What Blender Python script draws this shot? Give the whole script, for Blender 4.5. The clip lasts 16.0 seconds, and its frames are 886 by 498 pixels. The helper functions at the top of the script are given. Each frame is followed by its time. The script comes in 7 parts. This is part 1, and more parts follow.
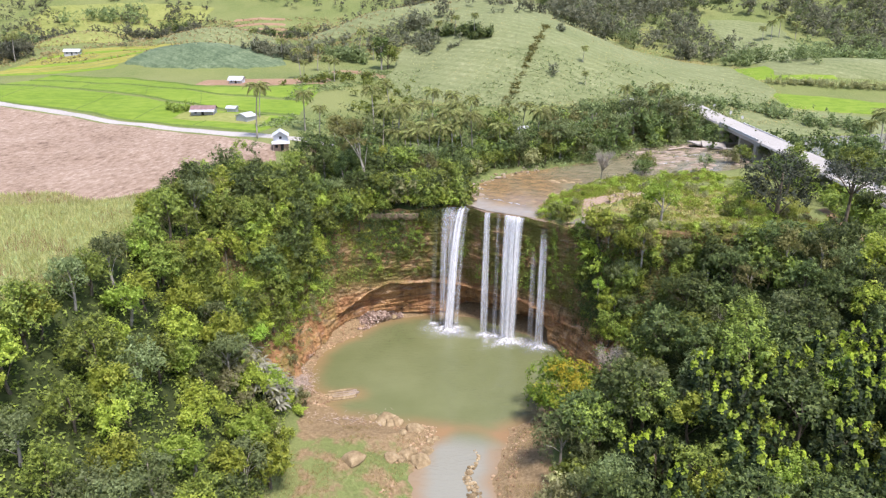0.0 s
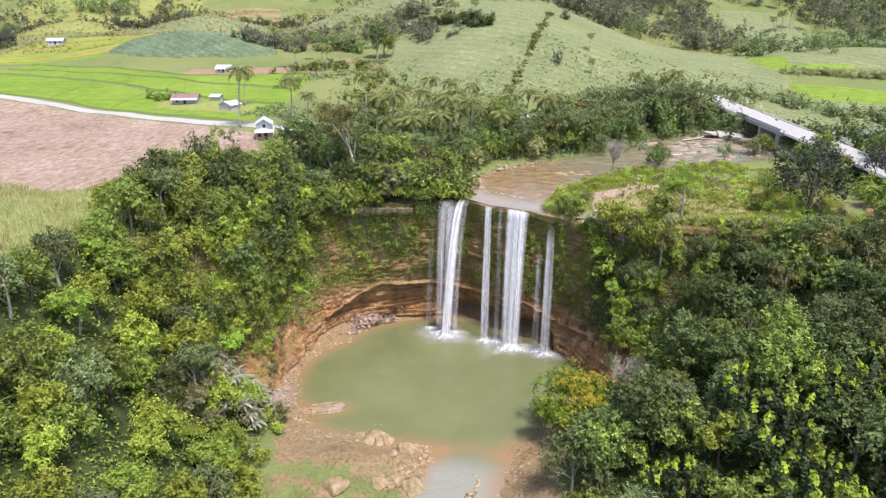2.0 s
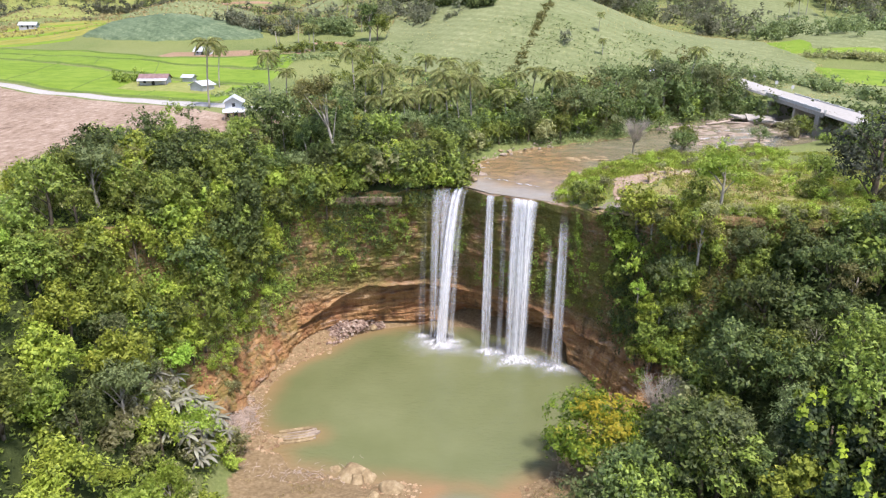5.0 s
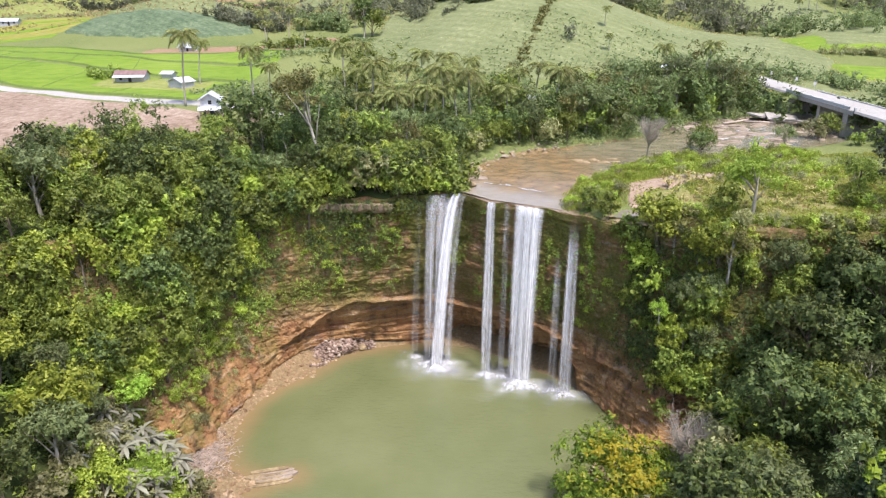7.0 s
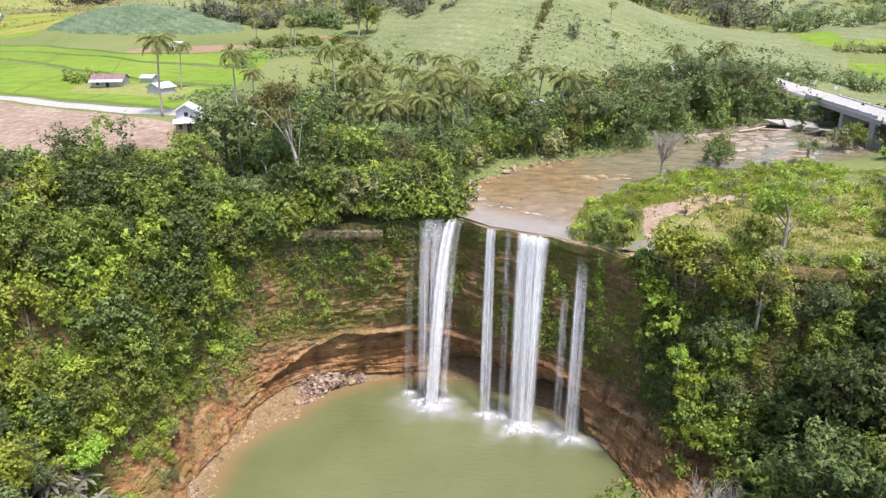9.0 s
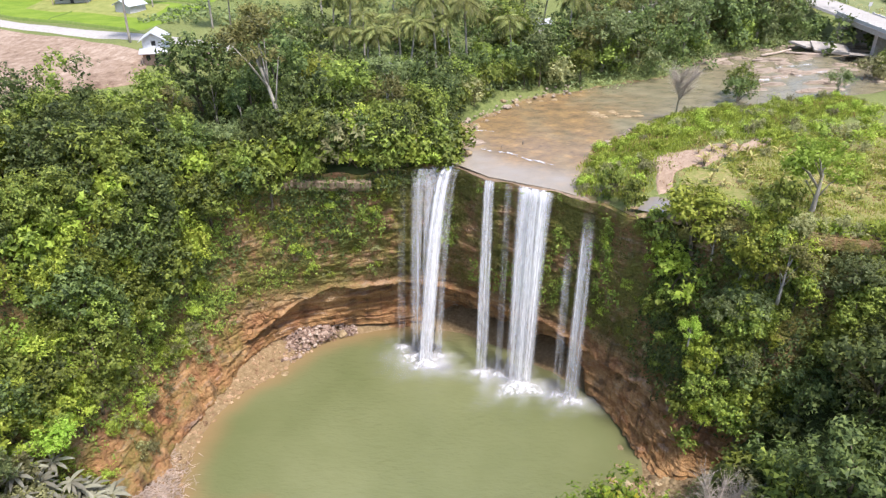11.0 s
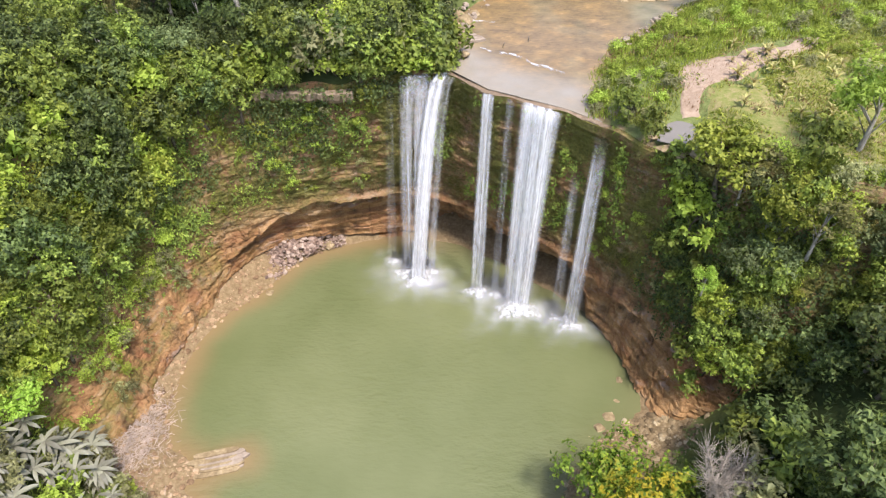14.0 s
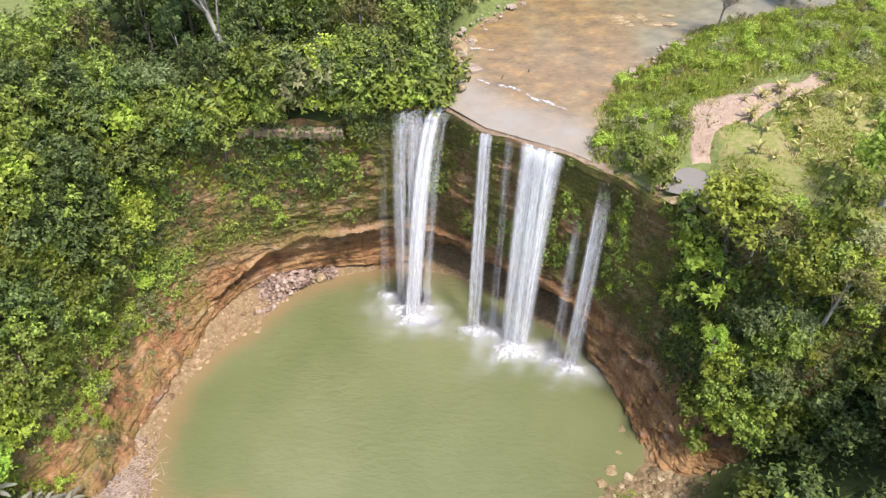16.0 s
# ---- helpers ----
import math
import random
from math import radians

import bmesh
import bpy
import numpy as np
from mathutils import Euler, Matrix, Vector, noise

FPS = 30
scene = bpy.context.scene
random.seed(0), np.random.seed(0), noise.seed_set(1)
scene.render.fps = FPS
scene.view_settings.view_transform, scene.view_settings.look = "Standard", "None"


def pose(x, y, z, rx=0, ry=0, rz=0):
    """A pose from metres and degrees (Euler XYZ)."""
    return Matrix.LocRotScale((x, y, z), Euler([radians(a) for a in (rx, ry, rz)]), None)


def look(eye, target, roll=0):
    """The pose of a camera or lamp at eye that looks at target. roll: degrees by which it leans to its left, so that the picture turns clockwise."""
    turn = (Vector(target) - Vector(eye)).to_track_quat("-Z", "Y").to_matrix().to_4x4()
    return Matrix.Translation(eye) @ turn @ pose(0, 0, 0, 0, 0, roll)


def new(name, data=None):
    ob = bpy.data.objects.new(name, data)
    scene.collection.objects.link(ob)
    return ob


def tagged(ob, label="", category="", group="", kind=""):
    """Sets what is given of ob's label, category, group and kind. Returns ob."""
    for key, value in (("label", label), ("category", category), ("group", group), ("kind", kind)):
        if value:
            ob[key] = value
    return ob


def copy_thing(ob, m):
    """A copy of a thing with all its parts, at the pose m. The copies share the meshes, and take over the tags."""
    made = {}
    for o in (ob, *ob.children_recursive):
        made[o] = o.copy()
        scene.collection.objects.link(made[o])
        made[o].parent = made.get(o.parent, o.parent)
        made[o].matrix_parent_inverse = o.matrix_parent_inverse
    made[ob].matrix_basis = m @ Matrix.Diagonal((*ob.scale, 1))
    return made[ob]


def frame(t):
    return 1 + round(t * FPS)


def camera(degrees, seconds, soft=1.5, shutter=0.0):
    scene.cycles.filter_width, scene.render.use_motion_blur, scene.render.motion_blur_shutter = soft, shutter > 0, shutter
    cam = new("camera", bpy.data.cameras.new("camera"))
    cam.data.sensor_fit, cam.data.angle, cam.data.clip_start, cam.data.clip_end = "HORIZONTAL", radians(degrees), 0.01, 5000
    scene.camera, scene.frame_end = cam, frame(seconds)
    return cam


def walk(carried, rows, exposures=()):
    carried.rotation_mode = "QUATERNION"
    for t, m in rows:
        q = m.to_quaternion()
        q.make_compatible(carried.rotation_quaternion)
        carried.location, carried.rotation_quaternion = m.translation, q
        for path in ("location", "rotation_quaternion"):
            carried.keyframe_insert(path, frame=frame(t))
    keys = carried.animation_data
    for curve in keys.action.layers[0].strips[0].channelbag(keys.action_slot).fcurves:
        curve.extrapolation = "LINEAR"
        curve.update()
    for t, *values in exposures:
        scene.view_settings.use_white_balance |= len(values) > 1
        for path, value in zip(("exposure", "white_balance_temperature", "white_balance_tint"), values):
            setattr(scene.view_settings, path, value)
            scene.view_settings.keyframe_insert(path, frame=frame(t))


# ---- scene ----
cam = camera(66.5, 16.0, 1.3)
METRES, EYE, TILT, LEAN, TURN = 100.0, 80.0, -19.5, 0.0, 0.0
ROWS = [
    (0.0, 0.0, 0.0, 0.0, -0.0, 0.0, -0.0),
    (0.5, 0.0022, 0.0376, 0.0008, 0.01, -0.06, -0.02),
    (1.0, 0.0043, 0.0751, 0.0011, 0.02, -0.09, -0.02),
    (1.5, 0.0064, 0.1127, 0.0007, 0.04, -0.14, -0.03),
    (2.0, 0.0088, 0.1503, 0.0001, 0.05, -0.19, -0.03),
    (2.5, 0.011, 0.1874, -0.001, 0.06, -0.19, -0.03),
    (3.0, 0.0132, 0.2243, -0.0012, 0.08, -0.2, -0.02),
    (3.5, 0.0156, 0.2612, -0.0018, 0.08, -0.2, -0.01),
    (4.0, 0.0177, 0.2981, -0.0018, 0.1, -0.23, -0.02),
    (6.5, 0.0277, 0.478, 0.0013, 0.14, -0.32, 0.04),
    (7.0, 0.0299, 0.5086, 0.0139, 0.14, -0.22, 0.05),
    (7.5, 0.0316, 0.5375, 0.0284, 0.14, -0.18, 0.07),
    (8.0, 0.0333, 0.565, 0.0452, 0.13, -0.16, 0.09),
    (10.5, 0.0472, 0.684, 0.132, 0.29, -6.36, 0.16),
    (11.0, 0.0488, 0.7061, 0.1494, 0.26, -9.18, 0.13),
    (11.5, 0.0507, 0.7277, 0.1667, 0.27, -12.05, 0.13),
    (12.0, 0.0541, 0.7485, 0.1827, 0.35, -14.87, 0.14),
    (12.5, 0.0551, 0.769, 0.1995, 0.31, -17.59, 0.12),
    (13.0, 0.0574, 0.7891, 0.2156, 0.37, -19.85, 0.13),
    (13.5, 0.0581, 0.8087, 0.2323, 0.33, -21.64, 0.11),
    (14.0, 0.0591, 0.8281, 0.2486, 0.31, -23.31, 0.09),
    (14.5, 0.0602, 0.8471, 0.2652, 0.29, -24.43, 0.08),
    (15.0, 0.0609, 0.8655, 0.2817, 0.26, -24.91, 0.06),
    (15.5, 0.0615, 0.8837, 0.2944, 0.22, -24.72, -0.0),
    (16.0, 0.0629, 0.8994, 0.3008, 0.23, -24.62, -0.07),
]
walk(cam, [(t, pose(0, 0, EYE, TILT, LEAN, TURN) @ pose(METRES * x, METRES * y, METRES * z, 90 + pitch, roll, yaw)) for t, x, y, z, yaw, pitch, roll in ROWS],
     exposures=[(0.0, 1.11, 6220, 19), (16.0, 1.21, 6330, 16)])

# ---- world, sun, exposure ----
SUN_DIR = Vector((0.27, -0.40, 1.0)).normalized()
world = bpy.data.worlds.new("world")
scene.world = world
world.use_nodes = True
wn = world.node_tree
sky = wn.nodes.new("ShaderNodeTexSky")
sky.sky_type, sky.sun_disc = "NISHITA", False
sky.sun_elevation = math.asin(SUN_DIR.z)
sky.sun_rotation = math.atan2(SUN_DIR.x, SUN_DIR.y)
sky.dust_density = 1.5
wn.links.new(sky.outputs[0], wn.nodes["Background"].inputs[0])
wn.nodes["Background"].inputs[1].default_value = 0.135
sun = new("sun", bpy.data.lights.new("sun", "SUN"))
sun.data.energy, sun.data.angle, sun.data.color = 2.85, radians(9), (1.0, 0.97, 0.93)
sun.matrix_world = look(SUN_DIR * 300, (0, 0, 0))


# ---- materials ----
class Mat:
    """A node material with a few short helpers."""

    def __init__(self, name):
        self.m = bpy.data.materials.new(name)
        self.m.use_nodes = True
        self.t = self.m.node_tree
        self.b = self.t.nodes["Principled BSDF"]
        self.out = self.t.nodes["Material Output"]

    def node(self, kind, **put):
        n = self.t.nodes.new(kind)
        for k, v in put.items():
            n.inputs[k].default_value = v
        return n

    def link(self, a, b):
        self.t.links.new(a, b)

    def coords(self, scale=(1, 1, 1), source="Object"):
        tc = self.node("ShaderNodeTexCoord")
        mp = self.node("ShaderNodeMapping")
        mp.inputs["Scale"].default_value = scale
        self.link(tc.outputs[source], mp.inputs["Vector"])
        return mp.outputs[0]

    def noise(self, scale, detail=4.0, rough=0.55, vec=None):
        n = self.node("ShaderNodeTexNoise", Scale=scale, Detail=detail, Roughness=rough)
        if vec is not None:
            self.link(vec, n.inputs["Vector"])
        return n.outputs["Fac"]

    def ramp(self, fac, stops):
        r = self.node("ShaderNodeValToRGB")
        e = r.color_ramp.elements
        while len(e) < len(stops):
            e.new(0.5)
        for el, (p, c) in zip(e, stops):
            el.position = p
            el.color = (*c, 1) if len(c) == 3 else c
        self.link(fac, r.inputs[0])
        return r.outputs[0]

    def mix(self, fac, a, b, blend="MIX"):
        n = self.t.nodes.new("ShaderNodeMix")
        n.data_type, n.blend_type = "RGBA", blend
        for sock, v in ((n.inputs[0], fac), (n.inputs[6], a), (n.inputs[7], b)):
            if isinstance(v, (int, float)):
                sock.default_value = v
            elif isinstance(v, tuple):
                sock.default_value = (*v, 1)
            else:
                self.link(v, sock)
        return n.outputs[2]

    def math(self, op, a, b=0.0, clamp=False):
        n = self.t.nodes.new("ShaderNodeMath")
        n.operation, n.use_clamp = op, clamp
        for sock, v in ((n.inputs[0], a), (n.inputs[1], b)):
            if isinstance(v, (int, float)):
                sock.default_value = v
            else:
                self.link(v, sock)
        return n.outputs[0]

    def attr(self, name):
        n = self.t.nodes.new("ShaderNodeAttribute")
        n.attribute_name = name
        return n.outputs["Fac"]

    def bump(self, height, strength=0.5, distance=0.1):
        n = self.node("ShaderNodeBump", Strength=strength, Distance=distance)
        self.link(height, n.inputs["Height"])
        self.link(n.outputs[0], self.b.inputs["Normal"])

    def color(self, c):
        if isinstance(c, tuple):
            self.b.inputs["Base Color"].default_value = (*c, 1)
        else:
            self.link(c, self.b.inputs["Base Color"])

    def put(self, rough=0.8, spec=0.3, metal=0.0):
        self.b.inputs["Roughness"].default_value = rough
        self.b.inputs["Specular IOR Level"].default_value = spec
        self.b.inputs["Metallic"].default_value = metal
        return self.m


def leaf_material(name, dark, mid, light, tip=None, translucent=0.35, lift=1.0):
    k = Mat(name)
    dark, mid, light = (tuple((c[0] * r * lift, c[1] * lift, c[2] * 1.12 * lift + 0.010)) for c, r in ((dark, 1.72), (mid, 1.58), (light, 1.42)))
    dark = tuple(c * 0.85 for c in dark)
    geo = k.node("ShaderNodeNewGeometry")
    info = k.node("ShaderNodeObjectInfo")
    fac = k.math("ADD", k.math("MULTIPLY", geo.outputs["Random Per Island"], 0.45), k.math("MULTIPLY", k.noise(1.1, 2.0, vec=k.coords()), 0.6))
    col = k.ramp(fac, [(0.18, dark), (0.5, mid), (0.78, light)])
    hue = k.node("ShaderNodeHueSaturation")
    k.link(k.math("ADD", k.math("MULTIPLY", info.outputs["Random"], 0.024), 0.490), hue.inputs["Hue"])
    k.link(k.math("ADD", k.math("MULTIPLY", info.outputs["Random"], 0.70), 0.66), hue.inputs["Value"])
    hue.inputs["Saturation"].default_value = 1.0
    k.link(col, hue.inputs["Color"])
    col = hue.outputs[0]
    if tip:
        col = k.mix(k.attr("tip"), col, tip)
    k.color(col)
    k.put(0.55, 0.22)
    tr = k.node("ShaderNodeBsdfTranslucent")
    k.link(col, tr.inputs[0])
    mx = k.node("ShaderNodeMixShader", Fac=translucent)
    k.link(k.b.outputs[0], mx.inputs[1])
    k.link(tr.outputs[0], mx.inputs[2])
    k.link(mx.outputs[0], k.out.inputs[0])
    return k.m


LEAF_DARK = leaf_material("leaf_dark", (0.020, 0.045, 0.010), (0.045, 0.095, 0.018), (0.100, 0.172, 0.034), lift=1.36)
LEAF_MID = leaf_material("leaf_mid", (0.030, 0.065, 0.010), (0.075, 0.15, 0.018), (0.15, 0.245, 0.032), lift=1.55)
LEAF_BRIGHT = leaf_material("leaf_bright", (0.050, 0.11, 0.010), (0.13, 0.24, 0.020), (0.22, 0.33, 0.04), lift=1.4)
LEAF_GREY = leaf_material("leaf_grey_green", (0.034, 0.074, 0.022), (0.078, 0.148, 0.042), (0.14, 0.23, 0.075), translucent=0.45, lift=1.45)
LEAF_OLIVE = leaf_material("leaf_olive", (0.045, 0.075, 0.015), (0.10, 0.15, 0.03), (0.18, 0.23, 0.06))
LEAF_TIP = leaf_material("leaf_yellow_tipped", (0.025, 0.06, 0.010), (0.05, 0.11, 0.018), (0.09, 0.17, 0.02), tip=(0.40, 0.50, 0.04), lift=0.62)
LEAF_GOLD = leaf_material("leaf_gold", (0.030, 0.10, 0.008), (0.075, 0.19, 0.014), (0.15, 0.29, 0.02), tip=(0.50, 0.33, 0.02), lift=1.5)
LEAF_PALM = leaf_material("palm_leaf", (0.045, 0.085, 0.020), (0.10, 0.17, 0.04), (0.19, 0.27, 0.07), translucent=0.4, lift=1.4)
LEAF_SILVER = leaf_material("silver_leaf", (0.09, 0.155, 0.08), (0.155, 0.235, 0.135), (0.23, 0.31, 0.205), translucent=0.3)
LEAF_GRASS = leaf_material("grass_blade", (0.075, 0.14, 0.02), (0.16, 0.26, 0.035), (0.27, 0.36, 0.08), lift=1.2)
LEAF_CANE = leaf_material("cane_blade", (0.105, 0.185, 0.05), (0.19, 0.29, 0.09), (0.30, 0.40, 0.17), translucent=0.5, lift=1.6)
LEAF_HILL = leaf_material("hill_cane_blade", (0.15, 0.18, 0.075), (0.18, 0.225, 0.080), (0.24, 0.285, 0.11), translucent=0.55, lift=1.3)
LEAF_WEED = leaf_material("weed_leaf", (0.06, 0.13, 0.012), (0.13, 0.25, 0.025), (0.22, 0.35, 0.05), translucent=0.45, lift=1.6)
LEAF_DRY = leaf_material("dry_weed_blade", (0.10, 0.085, 0.035), (0.18, 0.15, 0.06), (0.26, 0.22, 0.10), translucent=0.3)
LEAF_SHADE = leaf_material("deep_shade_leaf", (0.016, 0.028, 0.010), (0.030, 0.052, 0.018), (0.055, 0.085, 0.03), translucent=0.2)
LEAF_BANANA = leaf_material("banana_leaf", (0.14, 0.20, 0.05), (0.22, 0.29, 0.09), (0.30, 0.39, 0.14), translucent=0.5, lift=1.25)
LEAF_SHRUB = leaf_material("pale_shrub_leaf", (0.06, 0.11, 0.03), (0.13, 0.20, 0.07), (0.22, 0.30, 0.12), translucent=0.45, lift=1.35)
LEAF_LIME = leaf_material("lime_leaf", (0.06, 0.15, 0.014), (0.13, 0.28, 0.028), (0.22, 0.38, 0.06), translucent=0.5, lift=1.5)
# distant foliage: haze put into the leaf colour, greyer and paler
LEAF_FAR = leaf_material("hazed_far_leaf", (0.038, 0.066, 0.030), (0.065, 0.105, 0.048), (0.115, 0.16, 0.080), translucent=0.5, lift=1.5)


def bark_material(name, a, b):
    k = Mat(name)
    v = k.coords((1, 1, 0.25))
    n = k.noise(6.0, 6.0, vec=v)
    k.color(k.ramp(n, [(0.3, a), (0.7, b)]))
    k.bump(n, 0.6, 0.05)
    return k.put(0.9, 0.2)


BARK = bark_material("bark", (0.06, 0.045, 0.03), (0.20, 0.16, 0.11))
BARK_PALE = bark_material("pale_bark", (0.22, 0.19, 0.15), (0.42, 0.38, 0.31))
TWIG = bark_material("grey_twig", (0.27, 0.225, 0.175), (0.46, 0.40, 0.32))


def ground_material():
    k = Mat("ground")
    v = k.coords()
    big, fine, mid = k.noise(0.03, 5, vec=v), k.noise(1.6, 8, 0.7, vec=v), k.noise(0.25, 6, 0.6, vec=v)
    grass = k.ramp(fine, [(0.25, (0.066, 0.088, 0.024)), (0.55, (0.145, 0.172, 0.052)), (0.8, (0.25, 0.258, 0.105))])
    grass = k.mix(k.ramp(big, [(0.4, (0, 0, 0)), (0.65, (0.7, 0.7, 0.7))]), grass, (0.19, 0.20, 0.07))
    soil = k.ramp(fine, [(0.25, (0.110, 0.074, 0.038)), (0.5, (0.225, 0.157, 0.080)), (0.8, (0.37, 0.282, 0.165))])
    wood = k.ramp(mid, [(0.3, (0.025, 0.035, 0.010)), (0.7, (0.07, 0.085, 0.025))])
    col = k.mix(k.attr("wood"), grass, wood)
    mask = k.math("ADD", k.attr("shore"), k.math("MULTIPLY", k.math("SUBTRACT", mid, 0.5), 1.2))
    mask = k.ramp(mask, [(0.4, (0, 0, 0)), (0.55, (1, 1, 1))])
    col = k.mix(mask, col, soil)
    k.color(col)
    k.bump(k.math("ADD", fine, mid), 0.7, 0.3)
    return k.put(0.95, 0.15)


def patch_material(name, stops, scale=1.2, stripe=None, stretch=(1, 1, 1), rough=0.95, bump=0.5, big=0.05, stones=False):
    """A field or track: fine grain, wide stains and, where stripe gives (direction, spacing, amount), rows."""
    k = Mat(name)
    v = k.coords(stretch)
    fine, wide = k.noise(scale, 8, 0.7, vec=v), k.noise(big, 4, vec=k.coords())
    fac = k.math("ADD", k.math("MULTIPLY", fine, 0.7), k.math("MULTIPLY", wide, 0.3))
    if stripe:
        w = k.node("ShaderNodeTexWave", Scale=stripe[1], Distortion=1.5, Detail=2.0)
        w.bands_direction = stripe[0]
        k.link(k.coords(), w.inputs["Vector"])
        fac = k.math("ADD", fac, k.math("MULTIPLY", k.math("SUBTRACT", w.outputs["Fac"], 0.5), stripe[2]))
    if stones:
        geo = k.node("ShaderNodeNewGeometry")
        fac = k.math("ADD", fac, k.math("MULTIPLY", k.math("SUBTRACT", geo.outputs["Random Per Island"], 0.5), 0.3))
    k.color(k.ramp(fac, stops))
    k.bump(fac, bump, 0.2)
    return k.put(rough, 0.2)


GROUND = ground_material()
SOIL = patch_material("ploughed_soil", [(0.36, (0.13, 0.085, 0.055)), (0.46, (0.24, 0.168, 0.112)), (0.55, (0.30, 0.220, 0.155)), (0.66, (0.42, 0.33, 0.245))], 0.75, stretch=(1.0, 0.55, 1), bump=0.9, big=0.06)
RICE = patch_material("young_rice", [(0.32, (0.085, 0.145, 0.012)), (0.5, (0.145, 0.215, 0.020)), (0.68, (0.21, 0.265, 0.04))], 0.35, big=0.02, stretch=(0.5, 1, 1))
BUND = patch_material("bund_grass", [(0.3, (0.075, 0.12, 0.022)), (0.5, (0.115, 0.165, 0.035)), (0.7, (0.17, 0.20, 0.06))], 1.0)
RIPE = patch_material("ripe_rice", [(0.3, (0.149, 0.155, 0.028)), (0.5, (0.223, 0.211, 0.043)), (0.7, (0.298, 0.260, 0.068))], 0.4, stretch=(0.3, 1, 1))
CANE = patch_material("cane_field", [(0.34, (0.048, 0.075, 0.036)), (0.5, (0.100, 0.135, 0.068)), (0.64, (0.18, 0.215, 0.115))], 0.7, stripe=("DIAGONAL", 0.09, 0.045), bump=1.0, big=0.09)
CANEPALE = patch_material("pale_cane_field", [(0.28, (0.115, 0.160, 0.045)), (0.45, (0.20, 0.255, 0.085)), (0.58, (0.265, 0.315, 0.12)), (0.72, (0.38, 0.41, 0.19))], 1.1, bump=1.0, big=0.06)
HILLYELLOW = patch_material("yellow_hill_grass", [(0.3, (0.12, 0.14, 0.03)), (0.5, (0.20, 0.215, 0.055)), (0.7, (0.28, 0.28, 0.09))], 0.5, bump=0.8, big=0.04)
HILLGRASS = patch_material("hill_grass", [(0.28, (0.082, 0.102, 0.038)), (0.42, (0.136, 0.156, 0.060)), (0.56, (0.180, 0.196, 0.084)), (0.70, (0.27, 0.275, 0.135))], 0.5, stripe=("DIAGONAL", 0.07, 0.07), bump=1.0, big=0.04)
EARTH = patch_material("bare_earth", [(0.3, (0.160, 0.096, 0.048)), (0.5, (0.264, 0.168, 0.096)), (0.7, (0.360, 0.256, 0.160))], 1.0)
ROAD = patch_material("pale_road", [(0.3, (0.27, 0.25, 0.215)), (0.5, (0.35, 0.325, 0.285)), (0.7, (0.43, 0.40, 0.36))], 1.5, bump=0.2)
CONCRETE = patch_material("concrete", [(0.3, (0.24, 0.21, 0.17)), (0.5, (0.36, 0.32, 0.27)), (0.7, (0.46, 0.43, 0.38))], 1.5)
ROCK = patch_material("brown_rock", [(0.30, (0.095, 0.066, 0.035)), (0.48, (0.225, 0.162, 0.085)), (0.60, (0.325, 0.245, 0.135)), (0.74, (0.51, 0.415, 0.26))], 1.3, bump=0.9, big=0.25, stones=True)
PEBBLE = patch_material("orange_brown_stones", [(0.30, (0.12, 0.072, 0.038)), (0.48, (0.27, 0.172, 0.092)), (0.62, (0.37, 0.255, 0.145)), (0.76, (0.50, 0.38, 0.25))], 1.4, bump=0.9, big=0.25, stones=True)
HEAP = patch_material("fallen_purple_brown_rock", [(0.30, (0.10, 0.065, 0.05)), (0.48, (0.25, 0.17, 0.125)), (0.60, (0.36, 0.265, 0.20)), (0.74, (0.50, 0.40, 0.31))], 1.6, bump=0.9, big=0.25, stones=True)
SLAB = patch_material("pale_slab", [(0.3, (0.17, 0.125, 0.085)), (0.5, (0.28, 0.22, 0.16)), (0.7, (0.42, 0.35, 0.28))], 1.0)
LEDGE = patch_material("worn_ledge_rock", [(0.3, (0.12, 0.085, 0.055)), (0.5, (0.23, 0.165, 0.105)), (0.7, (0.36, 0.29, 0.21))], 1.6, bump=0.8)


